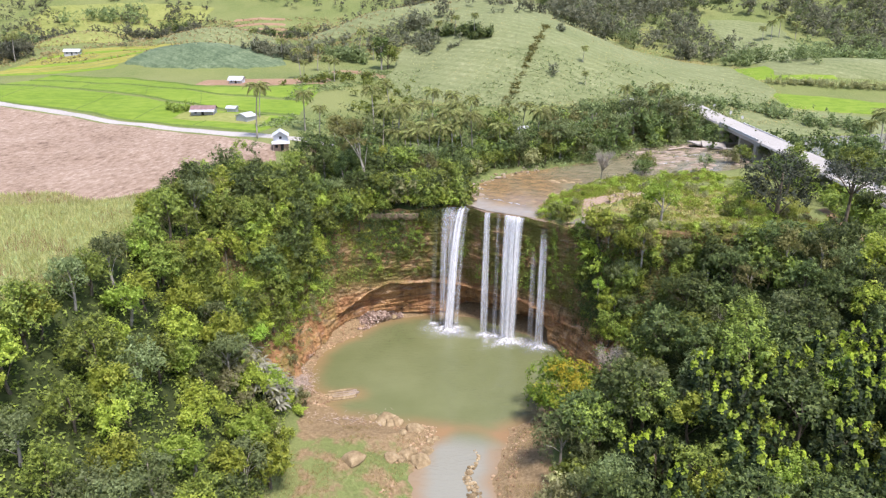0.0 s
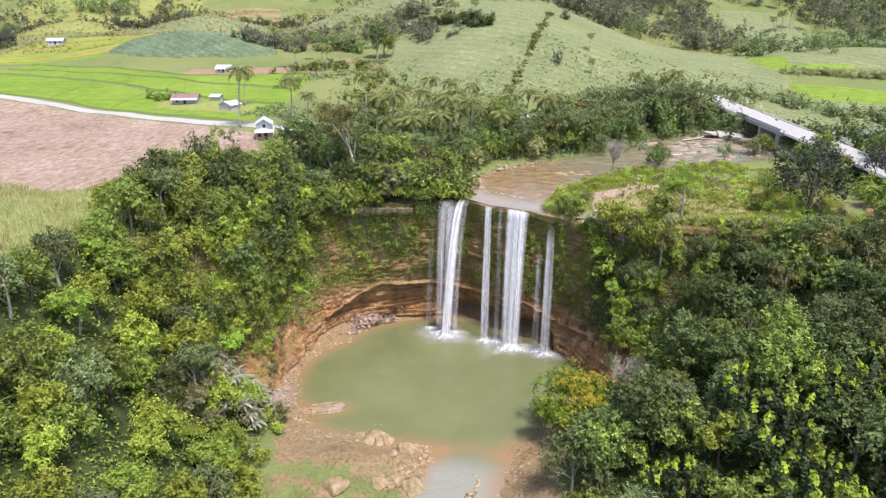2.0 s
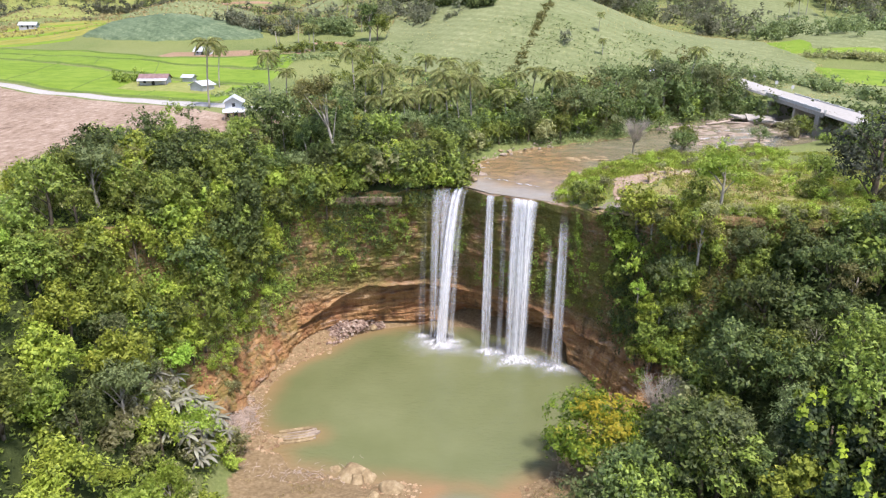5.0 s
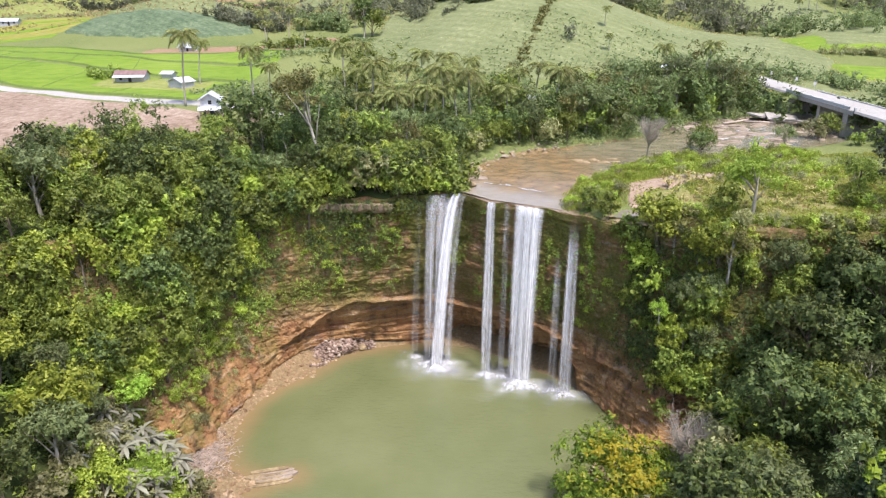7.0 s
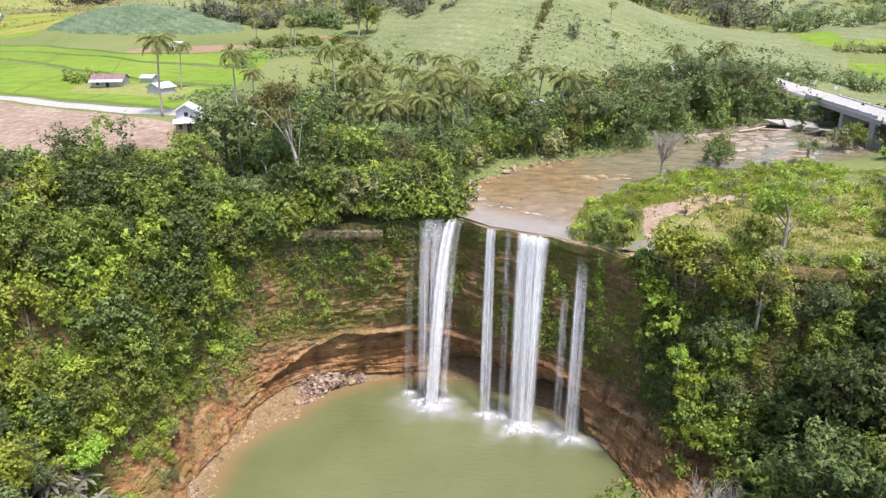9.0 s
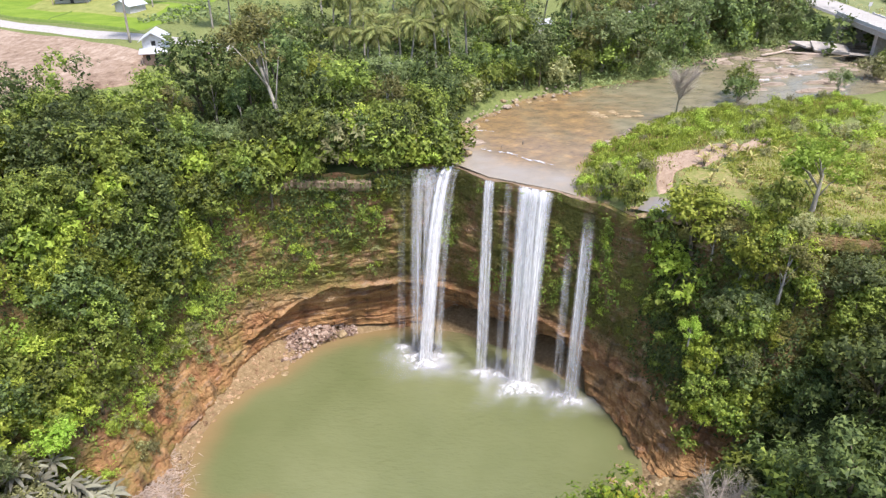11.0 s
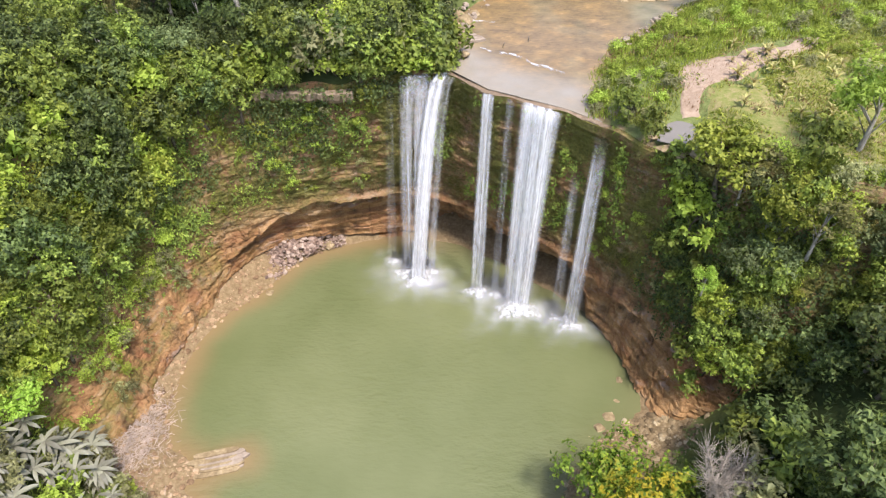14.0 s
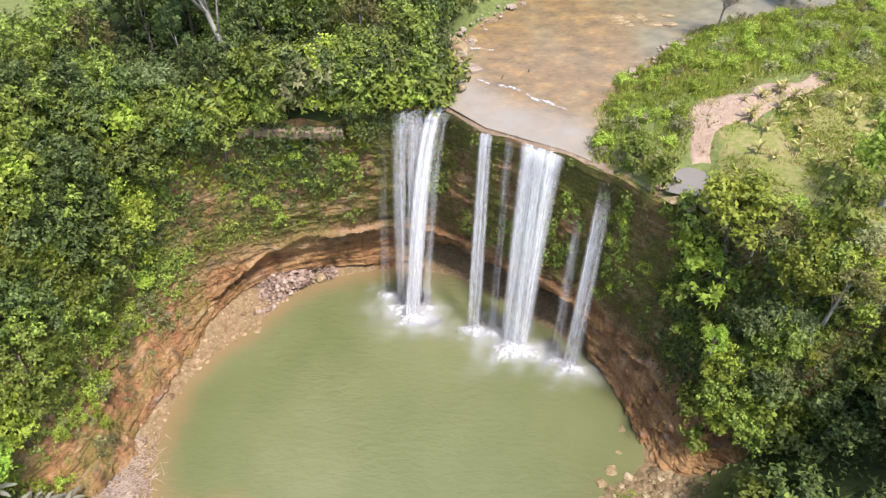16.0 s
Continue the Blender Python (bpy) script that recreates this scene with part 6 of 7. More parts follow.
far_woods("far_woods", spots(520, 3, -420, 60, 400, 650, lambda x, y: grove(7, 0.45)(x, y) and not (y < 478 and (-266 < x < -196 or -174 < x < -98 or -86 < x < -12)) and not (-175 < x < -105 and y < 590)), 3, LEAF_FAR, "distant scattered trees on the hills", 80, (2.6, 5.4), (1.2, 0.8))
far_woods("far_woods", spots(500, 4, -700, 900, 620, 1000, grove(8, 0.45)), 4, LEAF_FAR, "far wooded hills", 60, (5, 9), (2.6, 1.9))
far_woods("hedge", line_spots(120, 5, [(16, 246), (24, 268), (34, 300), (44, 336), (54, 372)], 0.9), 5, LEAF_OLIVE, "shaggy grassy hedge up the hill", 60, (0.45, 1.2), (0.7, 0.4))
far_woods("hill_bush", [(47, 301), (48.5, 302), (60, 366), (62, 367), (61, 369)], 17, LEAF_FAR, "dark bushes standing on the hillside", 160, (1.8, 2.6), (0.8, 0.5))
far_woods("hedge", line_spots(90, 6, [(-60, 300), (-35, 310), (-20, 280), (-25, 255)], 5), 6, LEAF_MID, "bushes below the hill", 80, (1.0, 2.2), (0.8, 0.55))
far_woods("hedge", line_spots(70, 7, [(80, 285), (120, 290), (150, 270), (165, 255)], 4), 7, LEAF_GREY, "scrub along the road", 70, (1.2, 2.4))
far_woods("hedge", line_spots(90, 8, [(-96, 392), (-60, 396), (-20, 385), (0, 360)], 5), 8, LEAF_FAR, "row of trees behind the cane field", 80, (2.0, 3.4))
far_woods("hedge", line_spots(200, 16, [(160, 342), (190, 333), (225, 326), (265, 316)], 0.9), 16, LEAF_SHRUB, "grey-green cane edge round the hill foot", 45, (1.0, 1.6), (0.9, 0.4))
far_woods("hedge", line_spots(60, 9, [(-330, 380), (-285, 400), (-275, 440), (-270, 470)], 9), 9, LEAF_FAR, "trees round the far house", 80, (2.0, 3.6))
far_woods("hedge", line_spots(110, 18, [(-260, 482), (-215, 480), (-180, 462), (-150, 474), (-100, 470), (-50, 478)], 6), 18, LEAF_FAR, "trees along the hill crests", 90, (2.2, 4.2))
far_woods("far_woods", spots(130, 31, -360, -255, 370, 520, lambda x, y: x < -262 - (y - 370) * 0.05), 31, LEAF_GREY, "grey-green trees on the far hillside", 90, (2.5, 5.0), (1.2, 0.8))
for k, (line, n, spread, size) in enumerate((([(-250, 372), (-236, 384), (-242, 400), (-262, 412)], 46, 5, (2.4, 4.4)), ([(-292, 560), (-262, 574), (-238, 566)], 40, 7, (3, 5.5)), ([(-204, 520), (-196, 536)], 16, 4, (4, 6.5)),
                                          ([(-104, 378), (-88, 368), (-70, 366)], 40, 2.2, (1.5, 2.8)), ([(-62, 372), (-46, 364), (-40, 352)], 34, 3, (1.8, 3.6)), ([(-9, 384), (8, 372), (24, 352)], 46, 2.2, (1.5, 3.0)),
                                          ([(-22, 402), (-12, 408)], 22, 3.5, (3, 5)), ([(160, 392), (180, 380), (196, 372)], 40, 5, (2.5, 4.5)), ([(-160, 520), (-136, 528), (-104, 520)], 30, 4, (1.8, 3.2)))):
    far_woods("grove", line_spots(n, 90 + k, line, spread), 90 + k, (LEAF_FAR, LEAF_GREY, LEAF_DARK)[k % 3], "row of trees at the foot of a hill", 170, size, (0.95, 0.62))
far_woods("hedge", line_spots(26, 32, [(-103, 254), (-96, 252), (-91, 250)], 1.2), 32, LEAF_MID, "garden bushes round the farm house", 50, (0.8, 1.5), (0.7, 0.45))
far_woods("hedge", line_spots(46, 15, [(94, 198), (95, 180), (94, 160), (93, 135), (90, 115)], 1.6), 15, LEAF_MID, "leafy scrub beside the road", 150, (1.4, 2.6), (0.6, 0.4))
far_woods("hedge", line_spots(80, 10, [(108, 240), (112, 200), (120, 160), (110, 130)], 7), 10, LEAF_DARK, "trees beyond the bridge road", 100, (2.4, 4.0))


# ---- rocks ----
def rock_mesh(seed, flat=0.6, detail=3, rough=0.35):
    bm = bmesh.new()
    bmesh.ops.create_icosphere(bm, subdivisions=detail, radius=1.0)
    for v in bm.verts:
        p = v.co.copy()
        q = noise.noise(p * 1.1 + Vector((seed * 7.3, 0, 0))) * rough + noise.noise(p * 3.1 + Vector((0, seed * 3.1, 0))) * rough * 0.35
        v.co = p * (1 + q)
        for a in (Vector((1, 0.3, 0.2)), Vector((-0.4, 1, 0.3)), Vector((0.2, -0.8, 0.6)), Vector((-0.7, -0.5, 0.4))):
            a = a.normalized()
            d = v.co.dot(a) - 0.72
            if d > 0:
                v.co -= a * d * 0.85
        v.co.z *= flat
    me = bpy.data.meshes.new("boulder")
    bm.to_mesh(me)
    bm.free()
    return me


ROCKS = [rock_mesh(k, 0.5 + 0.12 * (k % 3)) for k in range(5)]


def slab_mesh(seed):
    """A flat rock of two or three uneven beds, each set back from the one below."""
    rr = random.Random(seed)
    n = 11
    ring = [rr.uniform(0.7, 1.05) for _ in range(n)]
    vs, fs, z = [], [], -0.6
    for k in range(rr.choice((2, 3, 3))):
        top = z + (0.75 if k == 0 else 0.22)
        ox, oy, sc = rr.uniform(-0.12, 0.12) * k, rr.uniform(-0.1, 0.1) * k, 1 - 0.2 * k
        o = len(vs)
        for zz, sq in ((z, 1.03), (top - 0.05, 1.0), (top, 0.94)):
            vs += [(ox + sc * sq * r * math.cos(6.283 * i / n), oy + sc * sq * r * math.sin(6.283 * i / n), zz + 0.04 * math.sin(i * 2.1 + seed)) for i, r in enumerate(ring)]
        fs += [(o + j * n + i, o + j * n + (i + 1) % n, o + (j + 1) * n + (i + 1) % n, o + (j + 1) * n + i) for j in (0, 1) for i in range(n)]
        fs.append(tuple(o + 2 * n + i for i in range(n)))
        ring = [r * rr.uniform(0.85, 1.1) for r in ring]
        z = top - 0.02
    return mesh_from("rock_slab", vs, fs, None)


SLABS = [slab_mesh(70 + k) for k in range(5)]
for me in ROCKS:
    me.materials.append(ROCK)
for me in SLABS:
    me.materials.append(SLAB)


def boulder(x, y, r, seed, label="brown weathered boulder on the bank", z=None, stretch=1.0):
    rr = random.Random(seed)
    z = float(surface(x, y)) if z is None else z
    ob = thing("boulder", ROCKS[seed % 5], Matrix.Translation((x, y, z + r * 0.15)) @ Matrix.Rotation(rr.uniform(0, 6.28), 4, "Z") @ Matrix.Diagonal((r * stretch, r, r * rr.uniform(0.8, 1.1), 1)), label, "boulder", "boulders on the banks")
    return ob


BOULDERS_POOL = [
    (-11.6, 119.3, 1.35), (-9.8, 118.9, 0.95), (-10.8, 117.6, 0.7), (-5.8, 115.6, 1.05), (-4.4, 106.2, 1.2), (-7.2, 107.6, 0.9),
    (-6.2, 108.8, 0.8), (-2.9, 109.6, 0.7), (-9.7, 104.9, 0.85), (-8.0, 105.6, 0.6), (-16.2, 102.6, 1.15), (-1.4, 113.6, 0.55),
    (-2.6, 112.2, 0.5), (-14.5, 121, 0.7), (-8.0, 112.8, 0.5), (27, 136, 1.1), (28.5, 138.5, 1.0), (25.5, 134.5, 0.8),
    (24, 133, 0.7), (29.5, 142, 0.8), (21, 124, 0.8), (20.5, 121.5, 0.6), (21.5, 128, 0.7), (-21.5, 158.2, 0.7),
    (-20.5, 156.5, 0.4),
]
BOULDERS_RIVER = [
    (7.4, 177.5, 1.6), (6.6, 175.2, 1.3), (8.2, 180.8, 1.5), (6.6, 179.4, 1.3), (7.6, 173.6, 0.9), (7.0, 171.2, 0.9),
    (9.8, 183.8, 1.1), (7.4, 182.4, 1.2), (15.5, 195.4, 0.6), (18, 196.4, 0.7), (20.5, 197, 0.8), (23, 197.5, 0.7),
    (25.5, 198.2, 0.9), (28, 199.5, 0.8), (31, 201, 0.8),
]
for i, (x, y, r) in enumerate((*BOULDERS_POOL, *BOULDERS_RIVER)):
    boulder(x, y, r * (1.85 if y < 125 else 1.2), i)


def joined_rocks(name, spots3, seed, label, lo, hi, mat):
    """Many small stones in one mesh."""
    rng = random.Random(seed)
    base = [rock_mesh(k + 20, 0.6, 1) for k in range(4)]
    shapes = [(np.array([v.co[:] for v in m.vertices]), np.array([p.vertices[:] for p in m.polygons])) for m in base]
    vs, fs, o = [], [], 0
    for x, y, z in spots3:
        v, f = rng.choice(shapes)
        a, r = rng.uniform(0, 6.28), rng.uniform(lo, hi) * rng.choice((0.4, 0.5, 0.7, 0.7, 1, 1.5, 2.2))
        rot = np.array([[math.cos(a), -math.sin(a), 0], [math.sin(a), math.cos(a), 0], [0, 0, 1]])
        vs.append((v * [1, rng.uniform(0.6, 1), rng.uniform(0.6, 1)]) @ rot.T * r + [x, y, z])
        fs.append(f + o)
        o += len(v)
    for m in base:
        bpy.data.meshes.remove(m)
    stuff(name, np.concatenate(vs), np.concatenate(fs), mat, label, "stones")


def bank_spots(n, seed, x0, x1, y0, y1, test):
    rng = np.random.default_rng(seed)
    x, y = rng.uniform(x0, x1, n), rng.uniform(y0, y1, n)
    z = land(x, y)
    keep = test(x, y, z)
    return list(zip(x[keep], y[keep], z[keep]))


heap = random.Random(31)
joined_rocks("fallen_rocks", [(x, y, max(0.0, (y - 163.6 + (x + 18) * -0.35) * 0.62) * math.exp(-((x + 18.5) / 5.0) ** 2) + heap.uniform(-0.3, 0.6)) for x, y in ((heap.uniform(-26, -11), heap.uniform(161, 170.5)) for _ in range(3000)) if sdist(np.array(x), np.array(y), SHORE) > -0.3], 9, "heap of broken rocks under the overhang", 0.12, 0.34, HEAP)
for k in range(7):
    boulder(-22.5 + k * 1.5, 166.4 + 0.3 * k + heap.uniform(-0.6, 0.9), heap.uniform(0.6, 1.1), 60 + k, "broken brown rock below the overhang", 0.5)
joined_rocks("loose_stones", bank_spots(7000, 1, -42, -14, 124, 176, lambda x, y, z: (z > -0.2) & (z < 4.5) & (sdist(x, y, SHORE) > -0.5)), 1, "brown loose stones along the pool shore", 0.10, 0.27, PEBBLE)
joined_rocks("loose_stones", bank_spots(7000, 2, -30, 24, 92, 124, lambda x, y, z: (z > -0.3) & (z < 1.4) & ((fbm(x / 5, y / 5, 90) > 0.52) | (x > 7) | ((x > -10) & (y > 104)))), 2, "scattered brown stones on the low bank", 0.09, 0.26, PEBBLE)
joined_rocks("loose_stones", [(x, y, 0.02) for x, y, z in bank_spots(1500, 5, 1.5, 9, 90, 110, lambda x, y, z: np.abs(x - 5.4 - (y - 104) * 0.1 - 0.8 * np.sin(y * 0.6)) < 0.25 + 1.1 * np.clip((108 - y) / 12, 0, 1))], 5, "gravel bar in the stream", 0.15, 0.4, ROCK)
joined_rocks("loose_stones", bank_spots(2500, 3, 18, 40, 118, 136, lambda x, y, z: (z > -0.3) & (z < 3.5)), 3, "loose brown stones below the cliff", 0.12, 0.40, ROCK)
joined_rocks("loose_stones", [(x, y, z + 0.5) for x, y, z in bank_spots(3000, 4, 4, 40, 160, 205, lambda x, y, z: (seg_dist(x, y, BED)[0] > 7.0) & dry(x, y) & (seg_dist(x, y, BED)[0] < 13) & (y > 172))], 4, "stones along the river bank", 0.10, 0.35, SLAB)


def rock_spit():
    """A flat tongue of layered rock that runs into the pool."""
    top = thing("rock_spit", None, pose(-22.0, 129.4, 0, 0, 0, 14), "layered tongue of brown rock in the pool", "rock")
    rr = random.Random(4)
    for i in range(9):
        n = 12
        lx, ly = 3.1 - 0.1 * i + rr.uniform(-0.8, 0.5), 0.34 + 0.1 * rr.random()
        cx, cy = rr.uniform(-0.9, 0.9), -1.3 + 0.30 * i
        out = [(cx + lx * math.copysign(abs(math.cos(a)) ** 0.4, math.cos(a)) * (1 + 0.08 * rr.random()), cy + ly * math.sin(a) * (1 + 0.2 * rr.random())) for a in np.linspace(0, 2 * math.pi, n, endpoint=False)]
        z0, z1 = -0.8, 0.15 + 0.07 * i + rr.uniform(-0.1, 0.1)
        v = [(x, y, z0) for x, y in out] + [(x, y, z1) for x, y in out]
        f = [tuple(range(n))[::-1], tuple(range(n, 2 * n))] + [(k, (k + 1) % n, n + (k + 1) % n, n + k) for k in range(n)]
        part("layer", mesh_from("layer", v, f, SLAB if i % 2 else ROCK), top)


rock_spit()


def sticks(name, n, seed, centre, spread, length, mat, label):
    rng = np.random.default_rng(seed)
    chunks = []
    for _ in range(n):
        x, y = centre[0] + rng.normal(0, spread[0]), centre[1] + rng.normal(0, spread[1])
        z = float(land(x, y)) + rng.uniform(0.05, 0.5)
        a, l = rng.uniform(0, 6.28), length * rng.uniform(0.4, 1.2)
        d = np.array([math.cos(a) * l, math.sin(a) * l, rng.normal(0, 0.15)]) / 2
        p = np.array([x, y, max(z, 0.1)])
        chunks.append(tube([p - d, p + d * 0.1 + rng.normal(0, 0.06, 3), p + d], [0.035, 0.03, 0.015], 3))
    stuff(name, *merge(chunks), mat, label, "driftwood")


sticks("driftwood", 1100, 5, (-32.8, 132.5), (1.7, 3.8), 1.2, TIMBER, "tangle of pale driftwood sticks on the bank")
sticks("driftwood", 120, 6, (-19, 119), (5, 1.6), 1.2, TIMBER, "scattered driftwood by the pool")


# ---- houses ----
def slab_part(name, parent, x0, x1, y0, y1, z0, z1, mat, label=""):
    return part(name, mesh_from(name, *box(x0, x1, y0, y1, z0, z1), mat), parent, label)


def wall_with_holes(parent, x0, x1, y, z0, z1, holes, mat, thick=0.18):
    """A front wall along x, pierced by rectangular holes (x0, x1, z0, z1)."""
    xs = sorted({x0, x1, *[h[0] for h in holes], *[h[1] for h in holes]})
    zs = sorted({z0, z1, *[h[2] for h in holes], *[h[3] for h in holes]})
    solid = lambda i, k: 0 <= i < len(xs) - 1 and 0 <= k < len(zs) - 1 and not any(h[0] <= xs[i] and xs[i + 1] <= h[1] and h[2] <= zs[k] and zs[k + 1] <= h[3] for h in holes)
    nx, nz = len(xs), len(zs)
    v = [(a, yy, c) for yy in (y, y + thick) for a in xs for c in zs]
    at = lambda side, i, k: side * nx * nz + i * nz + k
    f = []
    for i in range(nx - 1):
        for k in range(nz - 1):
            if solid(i, k):
                f.append((at(0, i, k), at(0, i + 1, k), at(0, i + 1, k + 1), at(0, i, k + 1)))
                f.append((at(1, i, k + 1), at(1, i + 1, k + 1), at(1, i + 1, k), at(1, i, k)))
                for (di, dk), (p, q) in (((-1, 0), ((i, k), (i, k + 1))), ((1, 0), ((i + 1, k + 1), (i + 1, k))), ((0, -1), ((i + 1, k), (i, k))), ((0, 1), ((i, k + 1), (i + 1, k + 1)))):
                    if not solid(i + di, k + dk):
                        f.append((at(0, *p), at(0, *q), at(1, *q), at(1, *p)))
    used = sorted({a for q in f for a in q})
    new_at = {a: b for b, a in enumerate(used)}
    return part("wall", mesh_from("wall", [v[a] for a in used], [tuple(new_at[a] for a in q) for q in f], mat), parent)


def gable_roof(parent, w, d, z, rise, over, mat, along="x", name="roof"):
    """Two sloping metal sheets with a thickness and ribs."""
    hw, hd = w / 2 + over, d / 2 + over
    n = 13
    for side in (-1, 1):
        v = []
        for k in range(n):
            c = -1 + 2 * k / (n - 1)
            up = 0.05 if k % 2 else 0.10
            lo = (c * hw, side * hd, z - over * rise / (d / 2)) if along == "x" else (side * hw, c * hd, z - over * rise / (w / 2))
            hi = (c * hw, 0, z + rise) if along == "x" else (0, c * hd, z + rise)
            v += [(*lo[:2], lo[2] + up), (*hi[:2], hi[2] + up), (*hi[:2], hi[2] - 0.02), (*lo[:2], lo[2] - 0.02)]
        f = [(4 * k + a, 4 * k + 4 + a, 4 * k + 4 + (a + 1) % 4, 4 * k + (a + 1) % 4) for k in range(n - 1) for a in range(4)] + [(0, 1, 2, 3), tuple(4 * n - 4 + a for a in (3, 2, 1, 0))]
        part(name, mesh_from(name, v, f, mat), parent)


def house(x, y, w, d, h, label, roof=ROOF_PALE, wall=WALL_WHITE, turn=0, rise=1.1, along="x", door=True, windows=1, porch=None, over=0.45, z=None):
    z = float(surface(x, y)) if z is None else z
    top = thing("house", None, pose(x, y, z - 0.1, 0, 0, turn), label, "house")
    holes = []
    if door:
        holes.append((-0.45, 0.45, 0.1, 2.05))
    for k in range(windows):
        cx = (0.9 + (w / 2 - 0.9) / 2) * (1 if k % 2 else -1) if w > 3.5 else 0
        holes.append((cx - 0.4, cx + 0.4, 1.0, 1.9))
    wall_with_holes(top, -w / 2, w / 2, -d / 2, -0.6, h, holes, wall)
    slab_part("wall", top, -w / 2, w / 2, d / 2 - 0.18, d / 2, -0.6, h, wall)
    for sx in (-1, 1):
        slab_part("wall", top, min(sx * w / 2, sx * (w / 2 - 0.18)), max(sx * w / 2, sx * (w / 2 - 0.18)), -d / 2 + 0.18, d / 2 - 0.18, -0.6, h, wall)
    slab_part("floor", top, -w / 2 + 0.18, w / 2 - 0.18, -d / 2 + 0.18, d / 2 - 0.18, -0.1, 0.05, CONCRETE)
    if door:
        slab_part("door", top, -0.45, 0.45, -d / 2 + 0.12, -d / 2 + 0.17, 0.1, 2.05, DARK, "dark wooden door")
    for k, hole in enumerate(holes[1 if door else 0:]):
        win = slab_part("window", top, hole[0], hole[1], -d / 2 + 0.11, -d / 2 + 0.15, hole[2], hole[3], DARK, "dark window")
        slab_part("sill", win, hole[0] - 0.08, hole[1] + 0.08, -d / 2 - 0.08, -d / 2 - 0.005, hole[2] - 0.08, hole[2], POST_WHITE)
    gable_roof(top, w, d, h, rise, over, roof, along)
    if along == "y":
        for yy in (-d / 2 + 0.01, d / 2 - 0.17):
            v = [(-w / 2, yy, h), (w / 2, yy, h), (0, yy, h + rise), (-w / 2, yy + 0.16, h), (w / 2, yy + 0.16, h), (0, yy + 0.16, h + rise)]
            part("gable", mesh_from("gable", v, [(0, 1, 2), (5, 4, 3), (0, 3, 4, 1), (1, 4, 5, 2), (2, 5, 3, 0)], wall), top)
    else:
        for xx in (-w / 2 + 0.01, w / 2 - 0.17):
            v = [(xx, -d / 2, h), (xx, d / 2, h), (xx, 0, h + rise), (xx + 0.16, -d / 2, h), (xx + 0.16, d / 2, h), (xx + 0.16, 0, h + rise)]
            part("gable", mesh_from("gable", v, [(0, 2, 1), (3, 4, 5), (0, 1, 4, 3), (1, 2, 5, 4), (2, 0, 3, 5)], wall), top)
    if porch:
        depth, pz, pm = porch
        v = [(-w / 2 - 0.3, -d / 2 - depth, pz - 0.5), (w / 2 + 0.3, -d / 2 - depth, pz - 0.5), (w / 2 + 0.3, -d / 2 - 0.01, pz), (-w / 2 - 0.3, -d / 2 - 0.01, pz)]
        v = v + [(a, b, c + 0.07) for a, b, c in v]
        part("porch_roof", mesh_from("porch_roof", v, [(3, 2, 1, 0), (4, 5, 6, 7), (0, 1, 5, 4), (1, 2, 6, 5), (2, 3, 7, 6), (3, 0, 4, 7)], pm), top)
        for sx in (-w / 2, w / 2):
            slab_part("post", top, sx - 0.06, sx + 0.06, -d / 2 - depth + 0.1, -d / 2 - depth + 0.22, -0.5, pz - 0.46, TIMBER)
    return top


